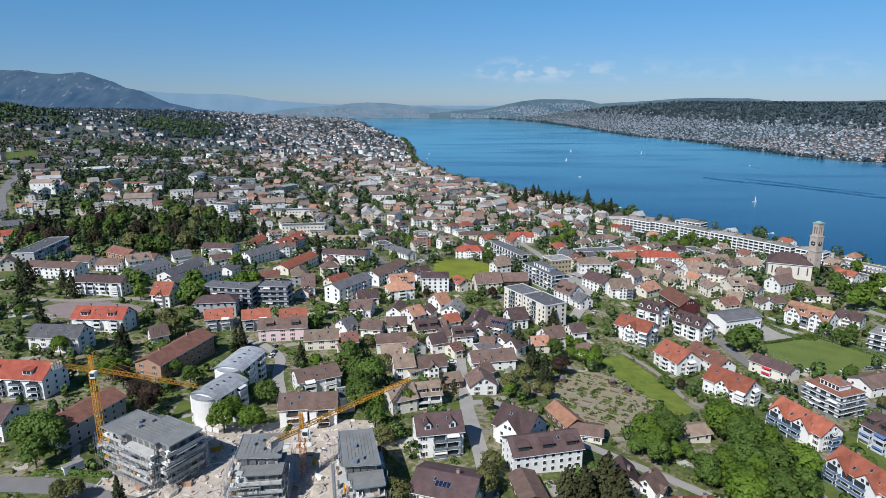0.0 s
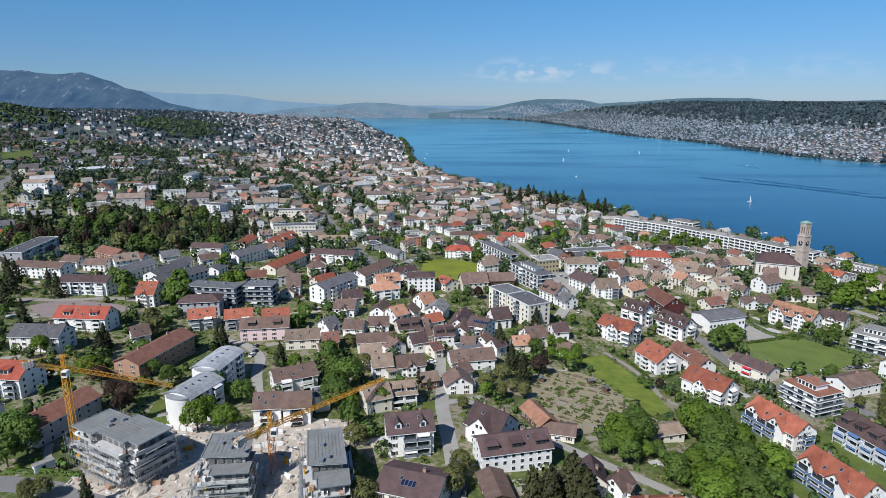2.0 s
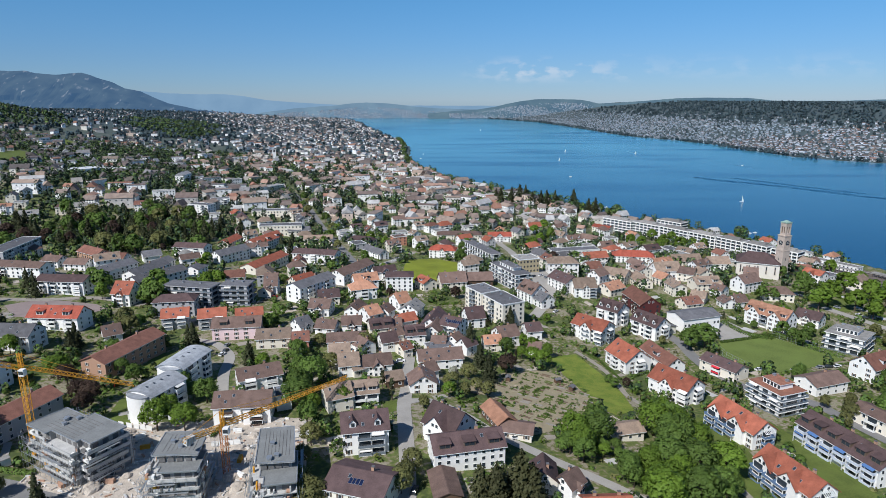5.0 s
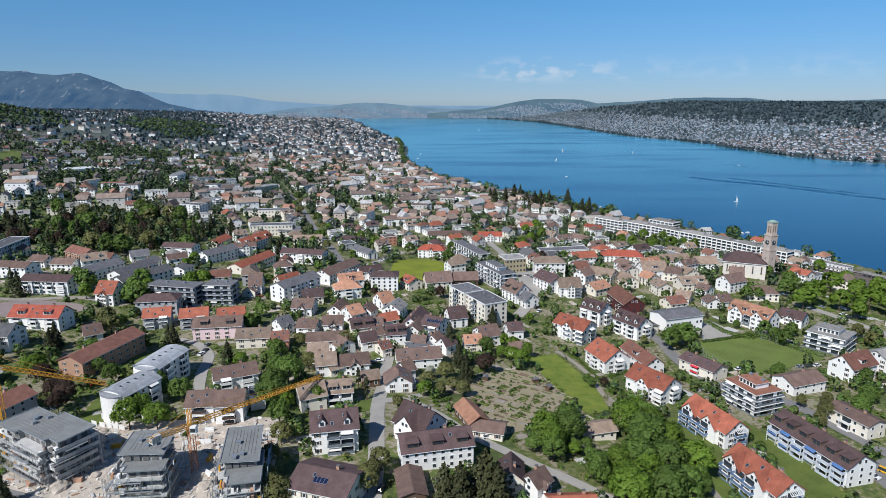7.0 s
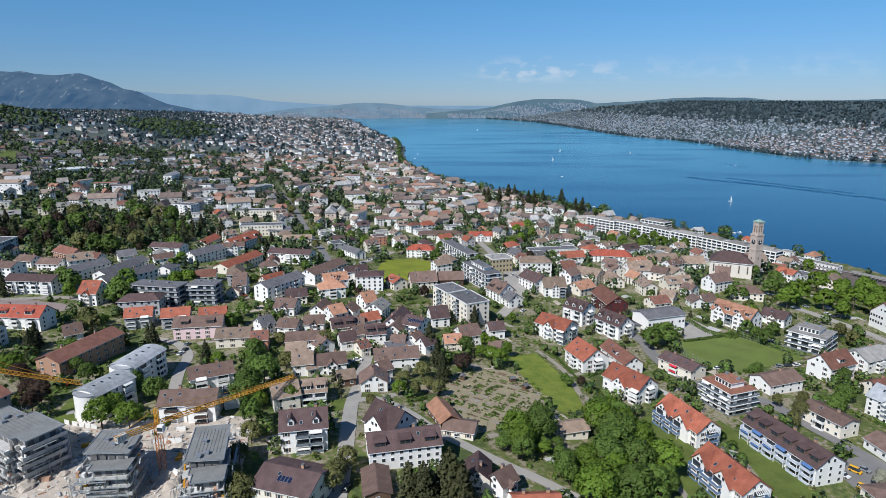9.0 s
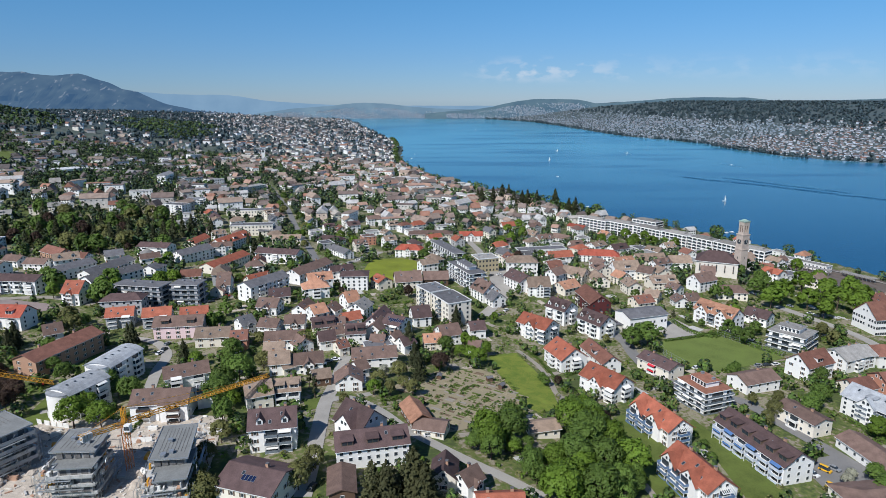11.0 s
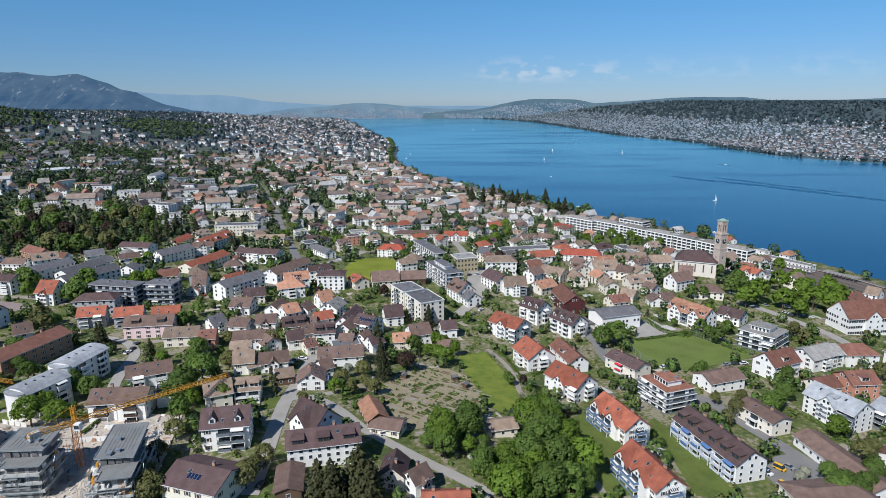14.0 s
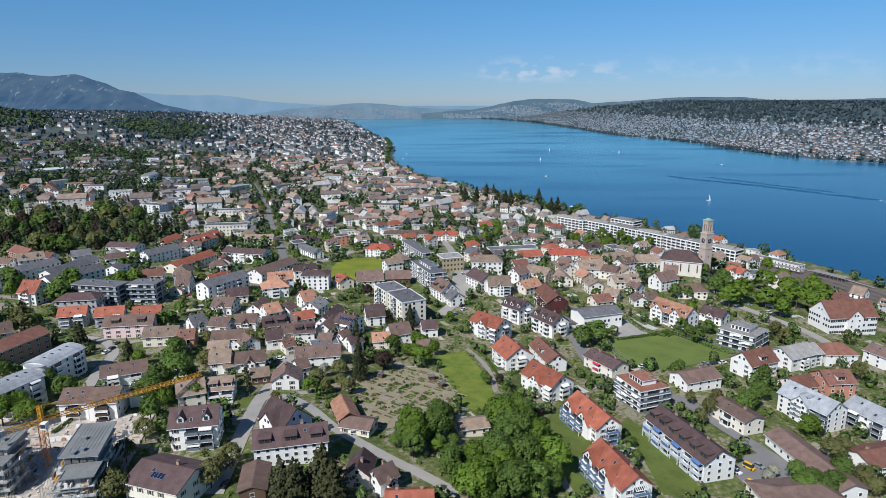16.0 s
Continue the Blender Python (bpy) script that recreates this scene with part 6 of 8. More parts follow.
def hoarding(line):
    """A white site fence of single panels on feet."""
    root = thing("site_hoarding", "white panel fence round the building site", "fence", pose(0, 0, 0), "site fences")
    panel = Shape().box(-1.2, 1.2, -0.04, 0.04, 0.1, 2.0).mesh("panel", [TRIM])
    foot = Shape().box(-0.15, 0.15, -0.35, 0.35, -0.3, 0.12).mesh("foot", [CONCRETE])
    for (x0, y0), (x1, y1) in zip(line, line[1:]):
        d = math.hypot(x1 - x0, y1 - y0)
        n = max(1, int(d / 2.5))
        a = math.degrees(math.atan2(y1 - y0, x1 - x0))
        for i in range(n):
            t = (i + 0.5) / n
            m = pose(x0 + (x1 - x0) * t, y0 + (y1 - y0) * t, height(x0 + (x1 - x0) * t, y0 + (y1 - y0) * t) + 0.3, 0, 0, a + (i % 3 - 1) * 3)
            p = part("panel", panel, root, "", m)
            part("foot", foot, p)


hoarding([(-96, 209), (-89, 207), (-81, 205)])
hoarding([(-55, 193), (-50, 194), (-45, 194)])
hoarding([(-31, 196), (-27, 197), (-22, 199)])


# ---- cars ----
def car(x, y, turn, color, label, van=False):
    z0 = height(x, y) + 0.2
    root = thing("car", label, "car", pose(x, y, z0, 0, 0, turn), "parked cars")
    paint = CAR_PAINT[color]
    b = Shape()
    low = [(-2.1, -0.86), (2.1, -0.86), (2.1, 0.86), (-2.1, 0.86)]
    b.solid([(p, q, 0.28) for p, q in low], [(p, q * 0.97, 0.86) for p, q in low])
    part("body", b.mesh("car_body", [paint]), root)
    x0, x1, t0, t1, h = (-2.05, 1.5, -2.0, 0.9, 1.95) if van else (-1.7, 0.95, -1.15, 0.35, 1.45)
    glass = [(x0, -0.82), (x1, -0.82), (x1, 0.82), (x0, 0.82)]
    roofr = [(t0, -0.66), (t1, -0.66), (t1, 0.66), (t0, 0.66)]
    part("cabin", Shape().solid([(p, q, 0.861) for p, q in glass], [(p, q, h) for p, q in roofr], 1, 0).mesh("cabin", [paint, GLASS]), root, "glazed cabin with painted roof")
    for wx in (-1.3, 1.3):
        for wy in (-0.8, 0.8):
            part("wheel", WHEEL, root, "", pose(wx, wy, 0.33))


ring = [(0.33 * math.cos(k * math.pi / 5), 0.33 * math.sin(k * math.pi / 5)) for k in range(10)]
WHEEL = Shape().solid([(a, 0.1, b) for a, b in ring], [(a, -0.1, b) for a, b in ring]).mesh("wheel", [TYRE])
CAR_PAINT = {k: material(k + " car paint", c, 0.5, 0.04, gloss=0.4) for k, c in
             (("yellow", (0.75, 0.42, 0.02)), ("white", (0.75, 0.75, 0.75)), ("dark", (0.04, 0.045, 0.05)), ("grey", (0.25, 0.26, 0.27)), ("red", (0.4, 0.03, 0.03)), ("blue", (0.04, 0.09, 0.22)))}


def cars(spots, turn, paints):
    for i, (cx, cy) in enumerate(spots):
        k = paints[i % len(paints)]
        car(cx, cy, turn + (i * 5) % 9 - 4, k, f"parked {k} car on asphalt", van=False)


for cx, cy in [(194, 197), (190, 186)]:
    car(cx, cy, -55, "yellow", "parked bright yellow delivery van", True)
cars([(188, 194), (198, 198), (210, 194)], -60, ("white", "grey", "dark"))
cars([(202, 289), (217, 293), (222, 294), (227, 295), (184, 289)], 15, ("white", "grey", "dark", "white"))
cars([(-0, 269), (2, 273), (5, 276)], 10, ("white", "grey"))
cars([(-88, 372), (-86, 376), (-83, 379), (-89, 367)], 40, ("dark", "grey", "red", "dark"))
cars([(17, 166), (15, 176), (-83, 283), (-83, 288), (-85, 296)], 80, ("dark", "grey", "white"))
cars([(52, 201), (53, 202)], 20, ("white",))
cars([(95, 377), (96, 371), (90, 362), (91, 437), (97, 441), (100, 436)], 50, ("dark", "white", "grey"))
cars([(293, 379), (294, 375), (286, 391), (285, 403)], -50, ("white", "dark", "grey"))
cars([(-122, 237), (-123, 229), (-121, 232), (-117, 243)], 30, ("red", "grey", "dark"))
cars([(-18, 515), (-21, 497), (-16, 530), (6, 380), (10, 375)], 25, ("white", "dark", "grey"))


# ---- boats ----
def sailboat(x, y, size, sail):
    root = thing("sailboat" if sail else "motorboat", "white sailing boat on the lake" if sail else "small white motorboat on the lake", "boat", pose(x, y, float(lake_level(y)), 0, 0, 165) @ Matrix.Scale(size, 4))
    hull = [(-3, -0.7), (2, -0.9), (4, 0), (2, 0.9), (-3, 0.7)]
    part("hull", Shape().solid([(a * 0.85, b * 0.7, -0.2) for a, b in hull], [(a, b, 0.9) for a, b in hull]).mesh("hull", [TRIM]), root)
    if sail:
        part("mast", Shape().box(-0.07, 0.07, -0.07, 0.07, 0.9, 11).mesh("mast", [STEEL]), root)
        part("sail", Shape().solid([(-3, -0.3, 1.6), (-0.1, -0.06, 1.6), (-0.1, 0.06, 1.6), (-3, -0.2, 1.6)], [(-0.2, -0.06, 10.8), (-0.1, -0.06, 10.8), (-0.1, 0.06, 10.8), (-0.2, 0.06, 10.8)]).mesh("sail", [CLOTH["white"]]), root, "white mainsail")
    else:
        part("cabin", Shape().solid([(-1.5, -0.6, 0.9), (1.2, -0.6, 0.9), (1.2, 0.6, 0.9), (-1.5, 0.6, 0.9)], [(-1.3, -0.5, 1.8), (0.6, -0.5, 1.8), (0.6, 0.5, 1.8), (-1.3, 0.5, 1.8)]).mesh("cabin", [TRIM]), root)


for i, (bx, by) in enumerate([(531, 1047), (310, 1402), (353, 1790), (-43, 2012), (-45, 1855), (216, 3393), (287, 993), (422, 790), (431, 794), (430, 2108), (637, 2011), (806, 1637), (1132, 1837), (838, 999)]):
    sailboat(bx, by, 0.95 if i == 0 else 0.8, i in (0, 2, 5, 9, 10))


def wake(line, strands, spread, seed, foam=0.0):
    """The low ripple crests that trail behind a boat, broken into short runs, with foam at the fresh end."""
    rnd = random.Random(seed)
    s = Shape()
    for k in range(strands):
        off = spread * ((k + 0.5) / strands - 0.5)
        for (xa, ya), (xb, yb) in zip(line, line[1:]):
            d = Vector((xb - xa, yb - ya))
            n = max(1, int(d.length / 14))
            side = Vector((-d.y, d.x)).normalized()
            for i in range(n):
                if rnd.random() < 0.25:
                    continue
                a = Vector((xa, ya)) + d * ((i - rnd.uniform(0, 0.5)) / n) + side * (off + rnd.uniform(-1.2, 1.2))
                b = Vector((xa, ya)) + d * ((i + 1 + rnd.uniform(0, 0.5)) / n) + side * (off + rnd.uniform(-1.2, 1.2))
                w = side * rnd.uniform(0.9, 1.9)
                z = float(lake_level(ya))
                low = [(q.x, q.y, z - 0.1) for q in (a - w, b - w, b + w, a + w)]
                m = (a + b) / 2
                s.solid(low, [(q.x, q.y, z + 0.16) for q in (a * 0.75 + m * 0.25 - w * 0.3, b * 0.75 + m * 0.25 - w * 0.3, b * 0.75 + m * 0.25 + w * 0.3, a * 0.75 + m * 0.25 + w * 0.3)])
    if foam:
        (xa, ya), (xb, yb) = line[-2:]
        d = Vector((xb - xa, yb - ya)).normalized()
        for i in range(26):
            c = Vector((xb, yb)) + d * (foam * (0.2 + i / 26)) + Vector((rnd.uniform(-1.6, 1.6), rnd.uniform(-1.6, 1.6)))
            r, z = rnd.uniform(0.6, 1.5), float(lake_level(yb))
            s.solid([(c.x - r, c.y - r, z - 0.1), (c.x + r, c.y - r, z - 0.1), (c.x + r, c.y + r, z - 0.1), (c.x - r, c.y + r, z - 0.1)],
                    [(c.x - r * 0.4, c.y - r * 0.4, z + 0.25), (c.x + r * 0.4, c.y - r * 0.4, z + 0.25), (c.x + r * 0.4, c.y + r * 0.4, z + 0.25), (c.x - r * 0.4, c.y + r * 0.4, z + 0.25)], 1)
    tagged(new("wake", s.mesh("wake", [WAKE, CLOTH["white"]])), "dark ripples trailing behind a boat on the lake", "wake", kind="stuff")


WAKE = material("dark ruffled lake water", (0.006, 0.05, 0.115), 0.3, 0.3, 8.0, gloss=0.2)
wake([(581, 1388), (624, 1319), (669, 1274), (706, 1224), (737, 1170), (765, 1120), (790, 1081), (812, 1044)], 6, 24.0, 1, 34.0)
wake([(664, 1368), (699, 1310), (734, 1240), (764, 1193), (793, 1134)], 4, 18.0, 2)
wake([(796, 1689), (799, 1617), (804, 1576)], 2, 7.0, 3)
wake([(635, 2101), (639, 2033), (643, 1970)], 2, 8.0, 4)


# ---- trees ----
rng = np.random.default_rng(11)


def leaf_quads(centres, normals, size):
    """Small four-sided leaves round their centres, turned roughly along the normals; the fifth row is the normal of the clump."""
    n = len(centres)
    nrm = normals + rng.normal(0, 0.5, (n, 3))
    nrm /= np.linalg.norm(nrm, axis=1, keepdims=True) + 1e-9
    a = np.cross(nrm, rng.normal(0, 1, (n, 3)))
    a /= np.linalg.norm(a, axis=1, keepdims=True) + 1e-9
    b = np.cross(nrm, a)
    s = (size * rng.uniform(0.6, 1.3, n))[:, None]
    soft = normals / (np.linalg.norm(normals, axis=1, keepdims=True) + 1e-9) + rng.normal(0, 0.2, (n, 3))
    soft /= np.linalg.norm(soft, axis=1, keepdims=True) + 1e-9
    return np.stack([centres - a * s - b * s * 0.7, centres + a * s - b * s * 0.6, centres + a * s * 0.8 + b * s, centres - a * s * 0.7 + b * s * 0.8, soft], 1)


def quads_mesh(name, quads, mat):
    quads = np.asarray(quads)
    q = np.ascontiguousarray(quads[:, :4]).reshape(-1, 3)
    k = len(q) // 4
    me = bpy.data.meshes.new(name)
    me.vertices.add(len(q))
    me.vertices.foreach_set("co", q.ravel())
    me.loops.add(len(q))
    me.loops.foreach_set("vertex_index", np.arange(len(q), dtype=np.int32))
    me.polygons.add(k)
    me.polygons.foreach_set("loop_start", np.arange(0, len(q), 4, dtype=np.int32))
    me.materials.append(mat)
    me.update(calc_edges=True)
    clump = me.attributes.new("custom_normal", "FLOAT_VECTOR", "POINT")
    clump.data.foreach_set("vector", np.repeat(quads[:, 4], 4, 0).ravel().astype(np.float32))
    me.polygons.foreach_set("use_smooth", [True] * k)
    return me


def crown_quads(height_m, radius, clumps, per, leaf, squash=1.0, base=0.32):
    """Leaves of a broad crown: clumps on an uneven shell, with gaps between them."""
    d = rng.normal(0, 1, (clumps, 3))
    d /= np.linalg.norm(d, axis=1, keepdims=True)
    d[:, 2] = np.where(d[:, 2] < -0.55, -d[:, 2], d[:, 2])
    lobes = rng.normal(0, 1, (5, 3))
    lobes /= np.linalg.norm(lobes, axis=1, keepdims=True)
    swell = 0.8 + 0.3 * np.clip((d @ lobes.T).max(1), 0, 1)
    r = rng.uniform(0.55, 1.0, clumps) ** 0.6 * swell
    half = height_m * (1 - base) / 2
    c = d * r[:, None] * np.array([radius, radius, half * squash])
    c[:, 2] += height_m - half
    out = rng.normal(0, 1, (clumps, per, 3))
    out /= np.linalg.norm(out, axis=2, keepdims=True)
    pts = c[:, None] + out * (radius * 0.23 * rng.uniform(0.4, 1.1, (clumps, per, 1)))
    nrm = out * 0.7 + d[:, None] * 0.7 + np.array([0, 0, 0.35])
    return leaf_quads(pts.reshape(-1, 3), nrm.reshape(-1, 3), leaf)


def conifer_quads(height_m, radius, tiers, per, leaf, taper=0.8):
    pts, nrm = [], []
    for i in range(tiers):
        f = i / (tiers - 1)
        z = height_m * (0.1 + 0.9 * f)
        r = radius * (1 - f) ** taper * rng.uniform(0.7, 1.2) + 0.15
        k = max(8, int(per * (1 - f * 0.75)))
        boughs = max(5, int(11 * (1 - f * 0.6)))
        ang = rng.integers(0, boughs, k) * (2 * math.pi / boughs) + i * 0.7 + rng.normal(0, 0.12, k)
        reach = rng.uniform(0.55, 1.3, boughs)
        q = np.sqrt(rng.uniform(0.05, 1, k)) * r * reach[np.clip(((ang - i * 0.7) / (2 * math.pi / boughs)).round().astype(int), 0, boughs - 1)]
        pts.append(np.stack([q * np.cos(ang), q * np.sin(ang), z - 0.24 * q + rng.normal(0, 0.3, k)], 1))
        nrm.append(np.stack([0.5 * np.cos(ang), 0.5 * np.sin(ang), np.full(k, 0.8)], 1))
    return leaf_quads(np.concatenate(pts), np.concatenate(nrm), leaf)


def trunk_mesh(h, r, limbs):
    s = Shape()
    levels = 5
    rings = []
    for i in range(levels):
        f = i / (levels - 1)
        w = r * (1 - 0.62 * f) * (1.35 if i == 0 else 1)
        rings.append([(w * math.cos(k * math.pi / 4) + 0.1 * math.sin(f * 5), w * math.sin(k * math.pi / 4), -1.2 + (h + 1.2) * f) for k in range(8)])
    for a, b in zip(rings, rings[1:]):
        for k in range(8):
            s.face((a[k], a[(k + 1) % 8], b[(k + 1) % 8], b[k]))
    for i in range(limbs):
        t = i * 2.4
        z = h * (0.5 + 0.45 * i / max(limbs, 1))
        s.bar((0, 0, z), (h * 0.33 * math.cos(t), h * 0.33 * math.sin(t), z + h * 0.3), r * 0.28)
    return s.mesh("trunk", [BARK])


TRUNK = trunk_mesh(6.0, 0.28, 6)
CONIFER_TRUNK = trunk_mesh(12.5, 0.3, 0)
BROAD = [quads_mesh("crown", crown_quads(10, 3.9 + 0.25 * (i % 3), 124, 20, 0.26, base=0.16 + 0.04 * i), LEAVES["green"]) for i in range(5)]
THIN = [quads_mesh("crown", crown_quads(10, 3.9 + 0.25 * (i % 3), 70, 12, 0.46, base=0.16 + 0.04 * i), LEAVES["green"]) for i in range(4)]
CROWNS, FAR_CROWNS = {}, {}
for leaf_name in ("fresh", "green", "pale", "rust", "blossom"):
    CROWNS[leaf_name] = []
    for me in BROAD:
        me2 = me.copy()
        me2.materials[0] = LEAVES[leaf_name]
        CROWNS[leaf_name].append(me2)
    FAR_CROWNS[leaf_name] = []
    for me in THIN:
        me2 = me.copy()
        me2.materials[0] = LEAVES[leaf_name]
        FAR_CROWNS[leaf_name].append(me2)
CROWNS["dark"] = [quads_mesh("crown", conifer_quads(14, 3.9 + 0.5 * i, 19, 160, 0.35), LEAVES["dark"]) for i in range(3)]
FAR_CROWNS["dark"] = [quads_mesh("crown", conifer_quads(14, 3.9 + 0.5 * i, 17, 90, 0.45), LEAVES["dark"]) for i in range(3)]
CROWNS["cedar"] = []
for i in range(3):
    CROWNS["cedar"].append(quads_mesh("crown", conifer_quads(14, 5.4 + 0.5 * i, 22, 230, 0.33, 0.55), LEAVES["cedar"]))
CROWNS["column"] = [quads_mesh("crown", crown_quads(12, 1.3, 50, 22, 0.3, base=0.03), LEAVES["dark"])]
TREE_WORDS = {"fresh": "leafy tree with fresh bright green spring foliage", "green": "broad leafy tree with green foliage", "pale": "budding tree with pale olive foliage",
              "rust": "tree with dark copper foliage", "blossom": "tree in white blossom", "dark": "dark green conifer with drooping boughs", "column": "slim dark columnar cypress", "cedar": "broad olive-brown conifer beside the lane"}
tree_count = 0


def tree(x, y, size, leaf):
    """One tree of that height in metres."""
    global tree_count
    base = {"dark": 14.0, "cedar": 14.0, "column": 12.0}.get(leaf, 10.0)
    k = size / base
    turn = (tree_count * 77) % 360
    name = {"dark": "conifer", "cedar": "conifer", "column": "conifer"}.get(leaf, "tree")
    root = thing(name, TREE_WORDS[leaf], name, pose(x, y, height(x, y), 0, 0, turn) @ Matrix.Diagonal((k * (0.85 + 0.3 * (tree_count % 5) / 4), k * (0.85 + 0.3 * (tree_count % 7) / 6), k, 1)), "trees of the town")
    part("trunk", CONIFER_TRUNK if leaf in ("dark", "cedar", "column") else TRUNK, root)
    pick = (FAR_CROWNS if y > 300 and leaf in FAR_CROWNS else CROWNS)[leaf]
    part("crown", pick[tree_count % len(pick)], root)
    FOOT.append((x, y, size * 0.22))
    tree_count += 1


def trees(spots, size, leaf):
    for i, (x, y) in enumerate(spots):
        tree(x, y, size * (0.88 + 0.24 * ((i * 7) % 5) / 4), leaf)


trees([(36.5, 159), (41, 156.5), (48.5, 161), (52, 158)], 17, "cedar")
trees([(43, 275), (46, 256), (39, 296)], 14, "dark")
trees([(55, 269)], 11, "rust")
trees([(64, 325), (64, 339)], 13, "dark")
trees([(61, 284), (-0, 241), (5, 229), (-120, 302)], 9, "column")
trees([(-153, 277), (-104, 295), (-100, 292), (-66, 272)], 12, "dark")
trees([(109, 992), (114, 971), (152, 1036), (167, 1076), (134, 994), (168, 997), (179, 980), (185, 961), (206, 1006), (234, 995), (243, 927), (251, 917)], 27, "dark")
trees([(-95, 161)], 13, "dark")
trees([(-292, 415), (-273, 396), (-258, 370), (-245, 345), (-226, 364), (-244, 384), (-212, 311)], 15, "dark")
trees([(-156, 282), (-157, 288)], 13, "dark")
trees([(-215, 564), (-212, 580), (-201, 575), (-224, 555), (-239, 567), (-244, 558), (-205, 605), (-200, 615), (-179, 612), (-246, 547), (-265, 554), (-272, 539), (-300, 556)], 19, "dark")
trees([(-180, 274), (-143, 250), (-154, 365), (-185, 364), (-152, 375)], 11, "fresh")
trees([(-144, 305), (-141, 310), (-148, 319)], 10, "pale")
trees([(-124, 231), (-136, 245), (-115, 226), (-114, 219)], 9, "rust")
trees([(-133, 182), (-131, 189), (-136, 192), (-142, 192)], 13, "green")
trees([(-111, 165), (-114, 163)], 8, "pale")
trees([(-79, 215), (-69, 205), (-79, 205)], 11, "fresh")
trees([(-76, 231), (-84, 240), (-70, 229)], 9, "green")
trees([(-119, 257), (-108, 247), (-132, 275)], 9, "green")
trees([(-38, 253), (-33, 232), (-30, 243), (-43, 272), (-31, 220), (-24, 205)], 12, "green")
trees([(-25, 219), (-14, 222)], 9, "fresh")
trees([(-37, 295), (-26, 263), (-14, 292), (-22, 295)], 8, "pale")
trees([(14, 171), (16, 176), (13, 165)], 8, "pale")
trees([(-20, 179), (-18, 166), (-13, 158), (-20, 192)], 9, "pale")
trees([(196, 277), (199, 279)], 8, "green")
trees([(167, 327), (159, 317), (169, 320)], 12, "green")
trees([(223, 330), (222, 339), (225, 323), (237, 338)], 9, "green")
trees([(378, 548), (314, 428), (282, 395), (295, 387), (320, 410), (297, 372), (318, 392), (340, 412), (355, 439), (325, 383), (342, 455), (270, 385), (338, 398)], 15, "fresh")
trees([(286, 424), (287, 435), (271, 409), (279, 451), (301, 489)], 11, "green")
trees([(247, 404), (248, 400), (240, 400)], 9, "green")
trees([(237, 649), (262, 693), (259, 645), (283, 687), (277, 643), (293, 654), (301, 643), (221, 636), (249, 630)], 13, "fresh")
trees([(128, 693), (144, 728), (141, 659), (126, 639), (112, 591)], 13, "fresh")
trees([(-159, 467), (-152, 436), (-131, 392), (-128, 404)], 11, "fresh")
trees([(-160, 375), (-161, 388), (-146, 353), (-204, 390), (-191, 377), (-154, 357)], 14, "green")
trees([(-69, 326), (-70, 340), (-70, 318)], 9, "green")
trees([(-5, 600), (4, 556), (43, 555), (48, 591), (39, 503)], 11, "green")
trees([(-41, 623), (-32, 589), (-49, 613), (-90, 620), (-89, 650), (-90, 579)], 10, "fresh")
trees([(-129, 524), (-122, 549), (-103, 505), (-117, 569)], 14, "dark")
trees([(65, 292), (70, 288), (74, 282), (72, 305), (79, 296), (68, 311)], 8, "fresh")
trees([(40, 243), (44, 237), (37, 257), (35, 236), (29, 245)], 7, "pale")
trees([(30, 244), (30, 256)], 6, "blossom")
trees([(121, 225)], 7, "rust")
trees([(110, 263)], 6, "rust")
trees([(103, 268), (104, 262)], 5, "green")
trees([(219, 247), (225, 253), (210, 236), (237, 273)], 9, "green")
trees([(210, 185), (210, 179), (204, 179), (216, 184), (223, 191), (207, 190)], 9, "green")
trees([(200, 192), (196, 188)], 5, "blossom")
trees([(230, 183), (229, 188), (228, 204), (234, 208)], 8, "pale")
trees([(316, 335), (275, 279), (287, 280), (276, 339), (275, 326), (262, 329)], 8, "pale")
trees([(192, 248), (189, 229), (196, 237), (204, 249), (181, 254)], 7, "pale")
trees([(-47 - 36 * k + 7 * (-1) ** k, 500 + 104 * k) for k in range(6)], 11, "green")
trees([(-66 - 36 * k - 7 * (-1) ** k, 555 + 104 * k) for k in range(5)], 10, "pale")
trees([(155, 217), (155, 209), (154, 199), (139, 190)], 4, "green")

FOOT.append((*[(94, 213)][0], 10.5))
for bx, by in [(90, 207), (95, 206), (100, 210), (93, 201), (97, 202)]:
    FOOT.append((bx, by, 4.5))
wood = [(64, 196), (72, 209), (84, 217), (99, 221), (108, 231), (115, 233), (119, 211), (123, 198), (123, 181), (116, 171), (104, 166), (95, 163), (87, 172), (74, 184)]
wx, wy = [p[0] for p in wood], [p[1] for p in wood]
tried = 0
placed = 0
while placed < 88 and tried < 5000:
    tried += 1
    x, y = rng.uniform(min(wx), max(wx)), rng.uniform(min(wy), max(wy))
    if inside(x, y, wood) and free(x, y, 0.5):
        shade = ("fresh", "green", "fresh", "green", "green", "fresh", "green")[placed % 7]
        low = 82 < x < 106 and 188 < y < 208
        tree(x, y, rng.uniform(3.5, 5.5) if low else rng.choice((4.5, 6.0, 7.5, 9.0, 12.5)) * rng.uniform(0.85, 1.1), shade)
        placed += 1
grove = [(-425, 592), (-414, 623), (-391, 660), (-351, 687), (-303, 694), (-249, 671), (-211, 605), (-184, 527), (-190, 495), (-228, 489), (-259, 479), (-278, 466), (-310, 462), (-340, 479)]
gx, gy = [p[0] for p in grove], [p[1] for p in grove]
tried = placed = 0
